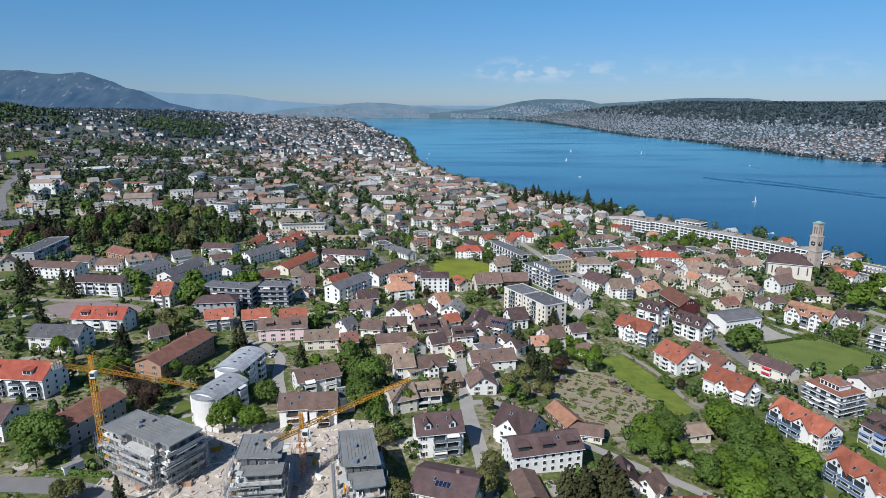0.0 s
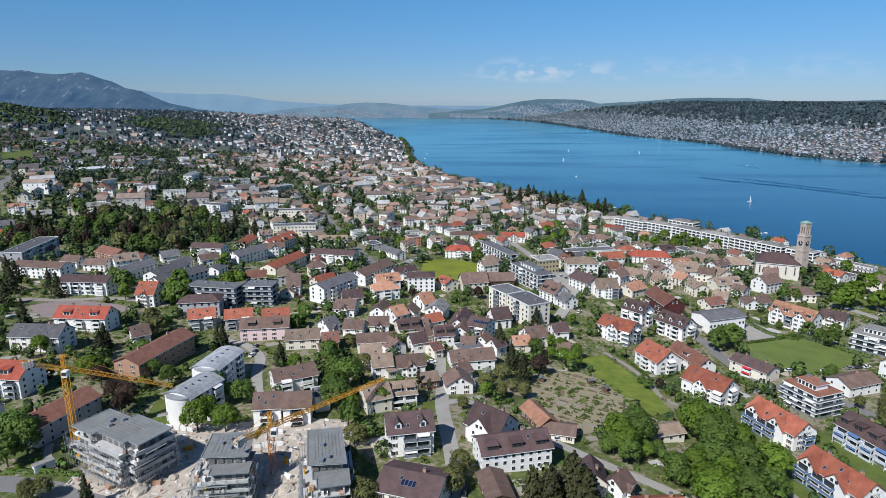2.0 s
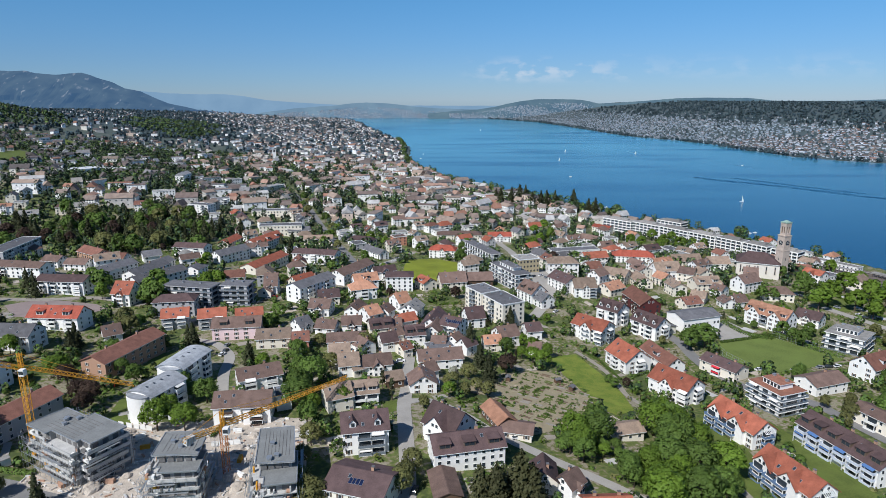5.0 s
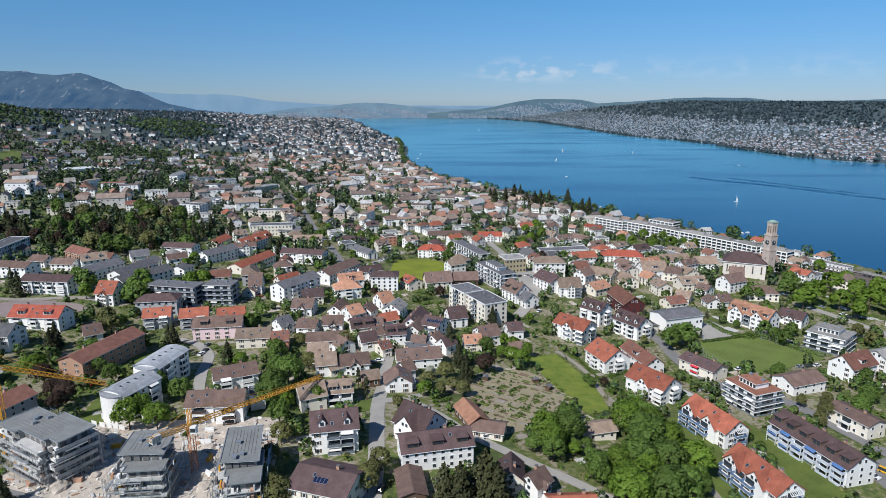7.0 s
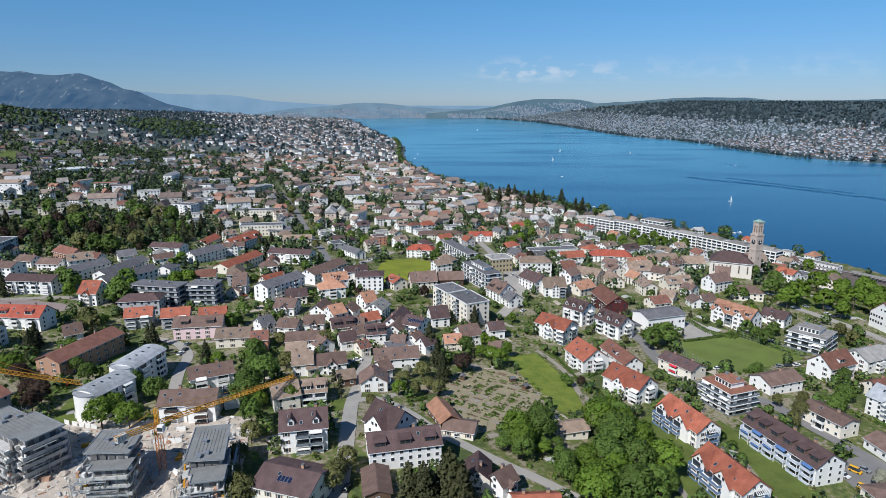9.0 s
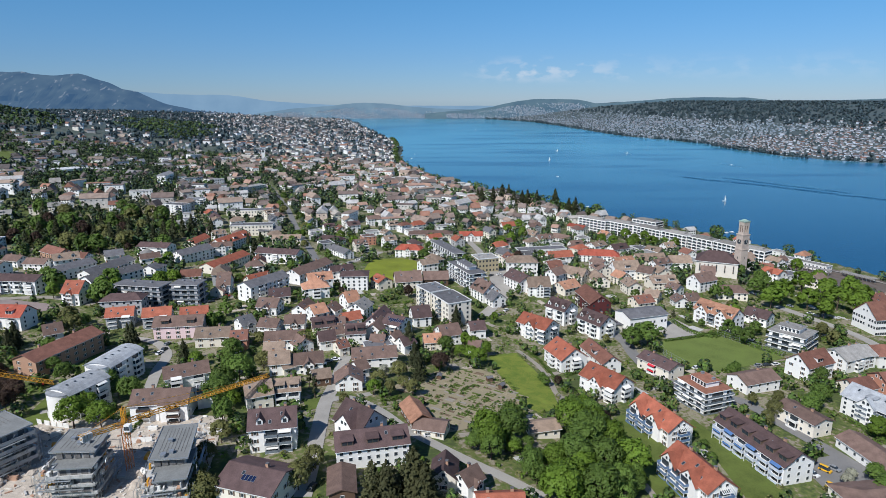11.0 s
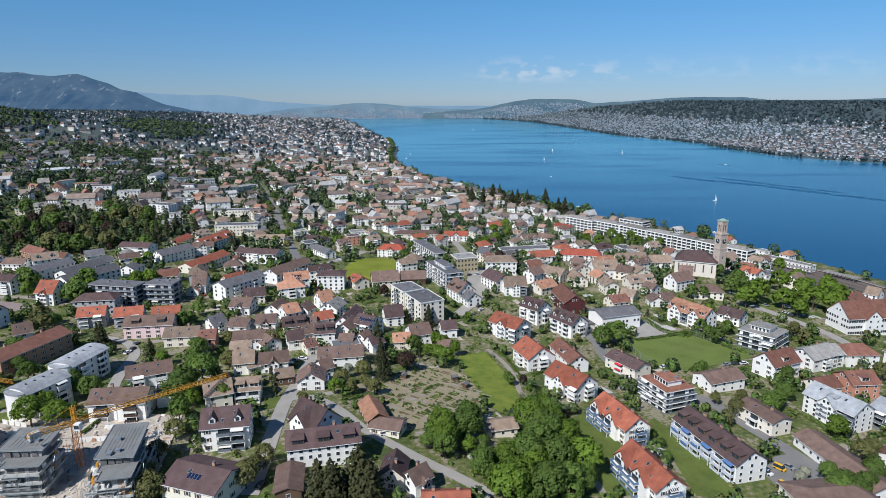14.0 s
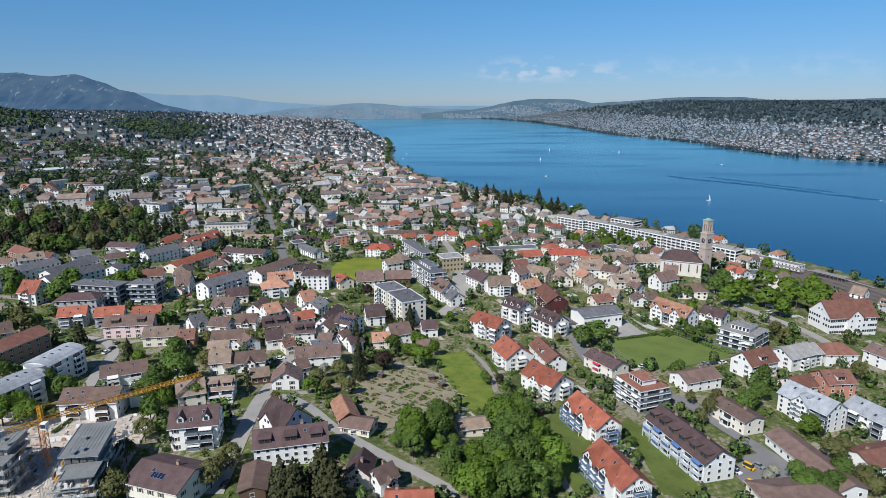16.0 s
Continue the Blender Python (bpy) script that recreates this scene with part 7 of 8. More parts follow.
while placed < 70 and tried < 3000:
    tried += 1
    x, y = rng.uniform(min(gx), max(gx)), rng.uniform(min(gy), max(gy))
    if inside(x, y, grove) and free(x, y, 2.2):
        tree(x, y, rng.uniform(12, 20), ("dark", "green", "dark", "pale", "green", "dark", "rust")[placed % 7])
        placed += 1


def clear(x, y, r):
    return free(x, y, r) and not any(inside(x, y, k) for k in KEEP)


# Garden trees between the near houses.
placed = 0
for _ in range(4000):
    if placed >= 55:
        break
    y = rng.uniform(165, 560)
    x = rng.uniform(-0.72 * y - 25, min(0.72 * y + 105, 430))
    if clear(x, y, 2.6):
        tree(x, y, rng.uniform(4.5, 9.5), ("green", "fresh", "pale", "dark", "green", "fresh", "green", "green", "pale", "rust", "green")[placed % 11])
        placed += 1


# ---- shrubs, hedges, allotment beds ----
foot = np.array(FOOT)


def open_spots(n, x0, x1, y0, y1, r, keep=True):
    p = np.stack([rng.uniform(x0, x1, n), rng.uniform(y0, y1, n)], 1)
    ok = np.ones(n, bool)
    for a, b, c in foot:
        ok &= (p[:, 0] - a) ** 2 + (p[:, 1] - b) ** 2 > (c * 0.8 + r) ** 2
    p = p[ok]
    return np.array([q for q in p if not keep or not any(inside(q[0], q[1], k) for k in KEEP)])


def shrub_stuff(name, label, spots, low, high, leaves, leaf, mat):
    """Many small bushes as one mass of leaves."""
    out = []
    for x, y in spots:
        h = rng.uniform(low, high)
        d = rng.normal(0, 1, (leaves, 3))
        d /= np.linalg.norm(d, axis=1, keepdims=True)
        d[:, 2] = np.abs(d[:, 2])
        c = d * rng.uniform(0.6, 1.0, (leaves, 1)) * np.array([h * rng.uniform(0.5, 0.9), h * rng.uniform(0.5, 0.9), h])
        c += np.array([x, y, height(x, y)])
        out.append(leaf_quads(c, d + np.array([0, 0, 0.4]), leaf * (0.7 + h * 0.2)))
    ob = new(name, quads_mesh(name, np.concatenate(out), mat))
    return tagged(ob, label, "shrubs", kind="stuff")


near_spots = open_spots(6500, -300, 400, 150, 560, 0.6)
third = len(near_spots) // 3
shrub_stuff("shrubs", "green garden shrubs between the houses", near_spots[:third], 0.8, 2.8, 18, 0.36, LEAVES["green"])
shrub_stuff("shrubs", "bright green garden shrubs", near_spots[third:2 * third], 0.8, 2.4, 18, 0.36, LEAVES["fresh"])
shrub_stuff("shrubs", "olive and brownish garden shrubs", near_spots[2 * third:], 0.7, 2.2, 18, 0.36, LEAVES["pale"])


def hedge(line, w, h):
    pts, nrm = [], []
    for (x0, y0), (x1, y1) in zip(line, line[1:]):
        d = math.hypot(x1 - x0, y1 - y0)
        n = int(d * 34)
        t = rng.uniform(0, 1, n)
        a = rng.uniform(0, math.pi, n)
        sx, sy = -(y1 - y0) / d, (x1 - x0) / d
        off = np.cos(a) * w / 2
        px, py = x0 + (x1 - x0) * t + sx * off, y0 + (y1 - y0) * t + sy * off
        pz = ground(px, py) + np.minimum(np.sin(a) * h * 1.3, h) * rng.uniform(0.75, 1, n)
        pts.append(np.stack([px, py, pz], 1))
        nrm.append(np.stack([sx * np.cos(a), sy * np.cos(a), np.sin(a)], 1))
    ob = new("hedge", quads_mesh("hedge", leaf_quads(np.concatenate(pts), np.concatenate(nrm), 0.26), LEAVES["green"]))
    tagged(ob, "clipped green garden hedge", "hedge")


def garden_hedges(n):
    """Low hedges along garden plots, as one mass of leaves."""
    pts, nrm = [], []
    made = 0
    for _ in range(n * 12):
        if made >= n:
            break
        y = rng.uniform(165, 420)
        x = rng.uniform(-0.7 * y - 20, min(0.7 * y + 100, 400))
        if not clear(x, y, 1.0):
            continue
        a = radians(-62 + 90 * int(rng.integers(0, 2)) + rng.uniform(-12, 12))
        length, w, h = rng.uniform(5, 13), rng.uniform(0.8, 1.4), rng.uniform(0.9, 1.9)
        if not (clear(x + math.cos(a) * length, y + math.sin(a) * length, 0.8)):
            continue
        k = int(length * 22)
        t, s = rng.uniform(0, length, k), rng.uniform(0, math.pi, k)
        px, py = x + math.cos(a) * t - math.sin(a) * np.cos(s) * w / 2, y + math.sin(a) * t + math.cos(a) * np.cos(s) * w / 2
        pts.append(np.stack([px, py, ground(px, py) + np.minimum(np.sin(s) * h * 1.3, h) * rng.uniform(0.7, 1, k)], 1))
        nrm.append(np.stack([-math.sin(a) * np.cos(s), math.cos(a) * np.cos(s), np.sin(s)], 1))
        made += 1
    ob = new("garden_hedges", quads_mesh("garden_hedges", leaf_quads(np.concatenate(pts), np.concatenate(nrm), 0.27), LEAVES["green"]))
    tagged(ob, "green hedges round the garden plots", "hedges", kind="stuff")


garden_hedges(150)
yards = Shape()
made = 0
for _ in range(2500):
    if made >= 150:
        break
    y = rng.uniform(165, 430)
    x = rng.uniform(-0.7 * y - 20, min(0.7 * y + 100, 400))
    if clear(x, y, 1.5):
        a = radians(-62 + 90 * int(rng.integers(0, 2)) + rng.uniform(-10, 10))
        l2, w2 = rng.uniform(1.5, 5), rng.uniform(1.2, 2.6)
        ring2 = [(x + p * math.cos(a) - q * math.sin(a), y + p * math.sin(a) + q * math.cos(a)) for p, q in ((-l2, -w2), (l2, -w2), (l2, w2), (-l2, w2))]
        yards.solid([(p, q, height(p, q) - 0.5) for p, q in ring2], [(p, q, height(p, q) + 0.16) for p, q in ring2], int(rng.integers(0, 4)))
        made += 1
tagged(new("garden_terraces", yards.mesh("garden_terraces", [PATHING, ASPHALT, CONCRETE, BARE])), "paved terraces and drives beside the houses", "paving", kind="stuff")
hedge([(197, 361), (201, 342), (211, 333), (221, 341)], 3, 1.8)
hedge([(181, 327), (194, 331), (216, 339)], 1.6, 1.6)
hedge([(219, 338), (230, 315), (238, 307)], 2.4, 2.6)
hedge([(-131, 178), (-119, 179), (-106, 177)], 2, 1.6)
hedge([(227, 239), (230, 223), (232, 211)], 2.4, 1.8)
hedge([(-57, 199), (-56, 212), (-59, 224)], 1.6, 1.5)
hedge([(101, 309), (106, 296), (110, 272)], 1.0, 1.2)

DUG = material("freshly dug brown soil", (0.17, 0.12, 0.08), 0.95, 0.3, 2.0, 8.0, relief=0.6)
plot = [(32, 243), (53, 268), (74, 276), (85, 267), (95, 246), (87, 231), (74, 217), (60, 207), (53, 219), (45, 237)]
px0, px1, py0, py1 = min(p[0] for p in plot), max(p[0] for p in plot), min(p[1] for p in plot), max(p[1] for p in plot)
beds = Shape()
spots = []
plot_turn = radians(-28)
pcx, pcy = (px0 + px1) / 2, (py0 + py1) / 2
for i in range(-14, 15):
    for j in range(-26, 27):
        u, v = i * 5.4 + (0.6 if j % 8 < 4 else -0.7), j * 1.75 + 0.7 * (j // 5)
        x, y = pcx + u * math.cos(plot_turn) - v * math.sin(plot_turn), pcy + u * math.sin(plot_turn) + v * math.cos(plot_turn)
        if inside(x, y, plot) and free(x, y, 0.5) and rng.uniform() < 0.86:
            l2, w2, a = rng.uniform(1.6, 2.4), rng.uniform(0.5, 0.75), plot_turn + rng.uniform(-0.05, 0.05)
            ring2 = [(x + p * math.cos(a) - q * math.sin(a), y + p * math.sin(a) + q * math.cos(a)) for p, q in ((-l2, -w2), (l2, -w2), (l2, w2), (-l2, w2))]
            up = rng.uniform(0.18, 0.3)
            beds.solid([(p, q, height(p, q) - 0.3) for p, q in ring2], [(p, q, height(p, q) + up) for p, q in ring2], (0, 2, 3, 1, 0, 2, 3, 0)[int(rng.integers(0, 8))])
            if rng.uniform() < 0.62:
                for k in range(int(rng.integers(1, 6))):
                    spots.append((x + rng.uniform(-1.8, 1.8), y + rng.uniform(-0.9, 0.9)))
tagged(new("garden_beds", beds.mesh("garden_beds", [SOIL, PATHING, LAWN, DUG])), "allotment beds of soil, straw and greens", "garden beds", kind="stuff")
shrub_stuff("shrubs", "vegetables and berry bushes on the allotments", spots, 0.3, 1.5, 24, 0.22, LEAVES["green"])
hut_mesh = Shape().box(-1.3, 1.3, -1.0, 1.0, 0, 2.0, 0).slab([(-1.6, -1.3, 1.95), (1.6, -1.3, 1.95), (1.6, 0, 2.6), (-1.6, 0, 2.6)], 0.1, 1).slab([(-1.6, 0, 2.6), (1.6, 0, 2.6), (1.6, 1.3, 1.95), (-1.6, 1.3, 1.95)], 0.1, 1).mesh("garden_hut", [WALLS["brown"], ROOFS["slate"]])
for i, (x, y) in enumerate([(78, 263), (83, 255), (55, 260)]):
    ob = new("garden_hut", hut_mesh)
    ob.matrix_basis = pose(x, y, height(x, y) + 0.1, 0, 0, 20 + i * 31)
    tagged(ob, "small brown wooden garden hut with grey roof", "hut", "garden huts")


# ---- pitch fence ----
def fence(line, h):
    root = thing("fence", "tall wire fence on thin posts beside the sports pitch", "fence", pose(0, 0, 0))
    for (x0, y0), (x1, y1) in zip(line, line[1:]):
        d = math.hypot(x1 - x0, y1 - y0)
        n = max(1, int(d / 4))
        rails = Shape()
        for z in (0.2, h * 0.33, h * 0.66, h):
            rails.bar((x0, y0, height(x0, y0) + z), (x1, y1, height(x1, y1) + z), 0.035)
        part("wire_mesh", rails.mesh("wire_mesh", [STEEL]), root)
        for i in range(n):
            t = i / n
            x, y = x0 + (x1 - x0) * t, y0 + (y1 - y0) * t
            part("post", POST, root, "", pose(x, y, height(x, y)))


POST = Shape().box(-0.06, 0.06, -0.06, 0.06, -0.3, 4.0).mesh("post", [STEEL])
fence([(175, 327), (174, 304), (179, 288)], 4.0)
fence([(215, 337), (238, 305)], 4.0)


# ---- the town beyond ----
def palette(name, colors, island=True, rough=0.85):
    m = bpy.data.materials.new(name)
    m.use_nodes = True
    n, l = m.node_tree.nodes, m.node_tree.links
    b = n["Principled BSDF"]
    b.inputs["Roughness"].default_value = rough
    b.inputs["Specular IOR Level"].default_value = 0.2
    g = n.new("ShaderNodeNewGeometry")
    r = n.new("ShaderNodeValToRGB")
    r.color_ramp.interpolation = "CONSTANT"
    e = r.color_ramp.elements
    for i, c in enumerate(colors):
        q = e[i] if i < 2 else e.new(0.99)
        q.position, q.color = i / len(colors), (*c, 1)
    l.new(g.outputs["Random Per Island"], r.inputs["Fac"])
    tex = n.new("ShaderNodeTexNoise")
    tex.inputs["Scale"].default_value, tex.inputs["Detail"].default_value = 0.25, 3.0
    co = n.new("ShaderNodeTexCoord")
    l.new(co.outputs["Object"], tex.inputs["Vector"])
    hsv = n.new("ShaderNodeHueSaturation")
    rg = n.new("ShaderNodeMapRange")
    rg.inputs["From Min"].default_value, rg.inputs["From Max"].default_value = 0.3, 0.7
    rg.inputs["To Min"].default_value, rg.inputs["To Max"].default_value = 0.8, 1.2
    l.new(tex.outputs["Fac"], rg.inputs["Value"])
    l.new(rg.outputs["Result"], hsv.inputs["Value"])
    l.new(r.outputs["Color"], hsv.inputs["Color"])
    l.new(hsv.outputs["Color"], b.inputs["Base Color"])
    return m


TOWN_ROOFS = palette("mixed town roofs", ((0.11, 0.085, 0.078), (0.09, 0.07, 0.066), (0.22, 0.17, 0.13), (0.19, 0.19, 0.2), (0.28, 0.12, 0.08), (0.1, 0.082, 0.078), (0.34, 0.33, 0.32), (0.17, 0.1, 0.08), (0.12, 0.1, 0.095), (0.15, 0.12, 0.1), (0.24, 0.24, 0.25)))
FAR_ROOFS = palette("mixed distant roofs", ((0.13, 0.12, 0.12), (0.2, 0.195, 0.2), (0.1, 0.088, 0.085), (0.21, 0.12, 0.09), (0.3, 0.3, 0.31), (0.12, 0.1, 0.096), (0.16, 0.14, 0.13), (0.09, 0.085, 0.09), (0.14, 0.11, 0.1), (0.19, 0.155, 0.13)))
CENTRE_ROOFS = palette("pale weathered centre roofs", ((0.3, 0.23, 0.185), (0.22, 0.175, 0.15), (0.36, 0.33, 0.3), (0.3, 0.16, 0.115), (0.17, 0.13, 0.115), (0.26, 0.2, 0.165), (0.42, 0.41, 0.4), (0.14, 0.115, 0.105), (0.34, 0.22, 0.17)))
TOWN_WALLS = palette("mixed town walls", ((0.82, 0.82, 0.81), (0.8, 0.8, 0.79), (0.72, 0.68, 0.6), (0.8, 0.8, 0.79), (0.5, 0.48, 0.45), (0.82, 0.82, 0.81), (0.6, 0.48, 0.4), (0.8, 0.79, 0.75)))
# Distance haze is mixed into the next three palettes: greyer, bluer, less contrast.
HAZY_WALLS = palette("grey-blue hazed distant walls", ((0.36, 0.43, 0.5), (0.3, 0.37, 0.43), (0.44, 0.5, 0.56), (0.32, 0.36, 0.4)))
HAZY_ROOFS = palette("grey-blue hazed distant roofs", ((0.2, 0.24, 0.28), (0.24, 0.27, 0.3), (0.17, 0.2, 0.23), (0.27, 0.25, 0.26)))
FAR_WALLS = palette("haze-tinted distant walls", ((0.5, 0.55, 0.62), (0.42, 0.47, 0.53), (0.58, 0.63, 0.7), (0.4, 0.42, 0.45), (0.48, 0.52, 0.57)))
TOWN_TREES = palette("mixed town trees", ((0.075, 0.125, 0.03), (0.1, 0.165, 0.032), (0.036, 0.06, 0.028), (0.125, 0.14, 0.045), (0.065, 0.11, 0.03), (0.09, 0.155, 0.03), (0.045, 0.072, 0.03)), rough=0.7)
GROVE_TREES = palette("mixed grove trees", ((0.055, 0.09, 0.03), (0.085, 0.13, 0.032), (0.035, 0.055, 0.026), (0.1, 0.115, 0.04), (0.06, 0.085, 0.03), (0.11, 0.15, 0.035)), rough=0.75)
# The far woods carry air haze in their leaf colour, green pushed towards blue.
BANK_TREES = palette("mixed far woods in haze blue", ((0.05, 0.082, 0.1), (0.062, 0.095, 0.105), (0.047, 0.073, 0.092), (0.068, 0.102, 0.106)), rough=0.8)
SLOPE_TREES = palette("mixed slope trees", ((0.05, 0.088, 0.042), (0.075, 0.13, 0.046), (0.04, 0.062, 0.04), (0.098, 0.115, 0.05), (0.046, 0.075, 0.042), (0.1, 0.16, 0.045), (0.042, 0.06, 0.042), (0.11, 0.165, 0.04)), rough=0.75)


DARK_SLOPE = palette("dark slope conifers", ((0.03, 0.05, 0.03), (0.04, 0.06, 0.034), (0.034, 0.048, 0.034), (0.05, 0.066, 0.036)), rough=0.8)


def lattice_spots(y0, y1, step, wedge=0.75, jitter=0.34):
    """Plots on an uneven street grid that follows the shore, with the direction of the ridge."""
    out = []
    c, s = math.cos(radians(23)), math.sin(radians(23))
    for i in range(int(-5200 / step), int(4200 / step)):
        for j in range(int(-1200 / step), int(6800 / step)):
            if i % 5 == 0 and j % 3:
                continue
            u, v = (i + rng.uniform(-jitter, jitter)) * step, (j + rng.uniform(-jitter, jitter)) * step
            x, y = u * c - v * s, u * s + v * c
            if y0 < y < y1 and -wedge * y - 60 < x < wedge * y + 150:
                out.append((x, y))
    return np.array(out)


def forest_share(p):
    """The two closed woods of the slope: on the knoll and on the rise behind the white halls."""
    x, y = p[:, 0], p[:, 1]
    knoll = np.hypot(x + 1430, y - 1930) < 300 + 40 * np.sin(x / 60)
    rise = (np.abs(x / np.maximum(y, 1) + 0.415) < 0.06 + 0.02 * np.sin(y / 70) + 0.012 * np.sin(x / 23)) & (y > 2080 + 70 * np.sin(x / 41)) & (y < 2950 + 60 * np.sin(x / 37))
    return (knoll | rise).astype(float)


def wooded(p):
    """Share of wood against houses on the far slope, in patches of a few hundred metres."""
    x, y = p[:, 0], p[:, 1]
    k = 0.5 + 0.25 * np.sin(x / 150 + y / 310) + 0.2 * np.sin(x / 83 - y / 140 + 1.7) + 0.1 * np.sin(y / 57 + x / 61)
    k = k + np.clip((-x / np.maximum(y, 1) - 0.34) * 0.7, 0, 0.25)
    k = k + 0.55 * forest_share(p)
    return np.clip(k + np.interp(land_side(p), (0, 350, 650, 1200), (-0.55, -0.35, 0.0, 0.3)), 0, 1)


def land_side(p):
    return (np.interp(p[:, 1], SHORE_Y, SHORE_X) - p[:, 0]) * 0.92


mid = lattice_spots(395, 860, 25.0)
mid = mid[land_side(mid) > 22]
mid = mid[np.argsort(mid[:, 1])]
rest = []
built = 0
for x, y in mid:
    r = 8.0
    if not clear(x, y, r) or inside(x, y, grove):
        continue
    if random.random() < (0.22 if x < -0.38 * y else 0.06):
        continue
    if built >= 136:
        rest.append((x, y))
        FOOT.append((x, y, 7))
        continue
    k = int(rng.integers(0, 100))
    roof = "brown" if k < 24 else "dark" if k < 32 else "beige" if k < 54 else "slate" if k < 62 else "redbrown" if k < 72 else "orange" if k < 80 else "salmon" if k < 92 else "grey"
    wall = "white" if k % 10 < 7 else "cream" if k % 10 < 9 else "pink" if k % 4 == 0 else "grey"
    style = "flat" if k % 9 == 0 else "hip" if k % 7 == 0 else "gable"
    turn = -62 + (90 if k % 5 < 3 else 0) + rng.uniform(-12, 12)
    if style == "flat":
        roof = "slate" if k % 2 else "grey"
    floors = 3 if k % 3 else 2
    rise = 0.3 if style == "flat" else rng.uniform(3, 4.6)
    size = rng.uniform(12, 19) if style != "hip" else rng.uniform(5, 9)
    house(style, round(x, 1), round(y, 1), turn, size, rng.uniform(10, 13), floors * 2.75, rise, roof, wall, floors,
          dorF=int(style == "gable" and k % 3 != 1) * (1 + k % 2), peak=k % 4 == 1, chim=int(style == "gable" and k % 3 > 0),
          gabF=int(style == "gable" and k % 7 == 3), bal=("white", 1) if k % 5 == 2 else None, group="houses of the town")
    built += 1


def town_stuff(spots, turns, lens, wids, eaves, rises, name, label, panes, roofs, base=None, walls=None):
    """A mass of small houses: walls in one mesh, roofs in another, windows in a third."""
    n = len(spots)
    z = ground(spots[:, 0], spots[:, 1]) if base is None else base
    c, s = np.cos(turns), np.sin(turns)

    def world_points(local):
        x = local[..., 0] * c[:, None] - local[..., 1] * s[:, None] + spots[:, :1]
        y = local[..., 0] * s[:, None] + local[..., 1] * c[:, None] + spots[:, 1:]
        return np.stack([x, y, local[..., 2] + z[:, None]], -1)

    def fill(cols):
        return np.stack([np.stack([np.broadcast_to(q, n) for q in col], -1) for col in cols], 1)

    hl, hw = lens / 2, wids / 2
    zero = np.zeros(n)
    w = world_points(fill([(-hl, -hw, zero - 4), (hl, -hw, zero - 4), (hl, hw, zero - 4), (-hl, hw, zero - 4), (-hl, -hw, eaves), (hl, -hw, eaves), (hl, hw, eaves), (-hl, hw, eaves),
                           (-hl, zero, eaves + rises - 0.2), (hl, zero, eaves + rises - 0.2)]))
    faces = [(0, 1, 5, 4), (1, 2, 6, 9, 5), (2, 3, 7, 6), (3, 0, 4, 8, 7)]
    root = thing(name, label, "town", pose(0, 0, 0), kind="stuff")

    def emit(part_name, pts, fs, mat):
        k = pts.shape[1]
        me = bpy.data.meshes.new(part_name)
        allf = [tuple(i * k + q for q in f) for i in range(n) for f in fs]
        me.from_pydata(pts.reshape(-1, 3).tolist(), [], allf)
        me.materials.append(mat)
        tagged(part(part_name, me, root), kind="stuff")

    emit("walls", w, faces, walls or TOWN_WALLS)
    ol, ow = hl + 0.6, hw + 0.6
    drop = eaves - rises * 0.6 / hw
    r = world_points(fill([(-ol, -ow, drop), (ol, -ow, drop), (ol, zero, eaves + rises), (-ol, zero, eaves + rises), (ol, ow, drop), (-ol, ow, drop),
                           (-ol, -ow, drop - 0.3), (ol, -ow, drop - 0.3), (ol, ow, drop - 0.3), (-ol, ow, drop - 0.3)]))
    emit("roofs", r, [(0, 1, 2, 3), (3, 2, 4, 5), (6, 7, 1, 0), (8, 9, 5, 4), (7, 8, 4, 2, 1), (9, 6, 0, 3, 5), (9, 8, 7, 6)], roofs)
    if panes:
        cols = []
        fs = []
        for i, u in enumerate((-0.62, -0.2, 0.2, 0.62)):
            for f in (0.28, 0.74):
                k = len(cols)
                for a, b in ((-0.75, -0.75), (0.75, -0.75), (0.75, 0.75), (-0.75, 0.75)):
                    cols.append((hl * u + a, -hw - 0.06, eaves * f + b))
                for a, b in ((-0.75, -0.75), (0.75, -0.75), (0.75, 0.75), (-0.75, 0.75)):
                    cols.append((hl * u + a, -hw + 0.02, eaves * f + b))
                fs += [(k, k + 1, k + 2, k + 3), (k + 3, k + 2, k + 6, k + 7), (k + 1, k + 5, k + 6, k + 2), (k + 4, k, k + 3, k + 7)]
        for f in (0.28, 0.74):
            for v in (-0.4, 0.4):
                for side in (-1, 1):
                    k = len(cols)
                    q = ((-0.7, -0.75), (0.7, -0.75), (0.7, 0.75), (-0.7, 0.75))
                    for a, b in q:
                        cols.append((side * (hl + 0.06), hw * v + a * side, eaves * f + b))
                    for a, b in q:
                        cols.append((side * (hl - 0.02), hw * v + a * side, eaves * f + b))
                    fs += [(k, k + 1, k + 2, k + 3), (k + 3, k + 2, k + 6, k + 7), (k + 1, k + 5, k + 6, k + 2), (k + 4, k, k + 3, k + 7)]
        emit("panes", world_points(fill(cols)), fs, GLASS)


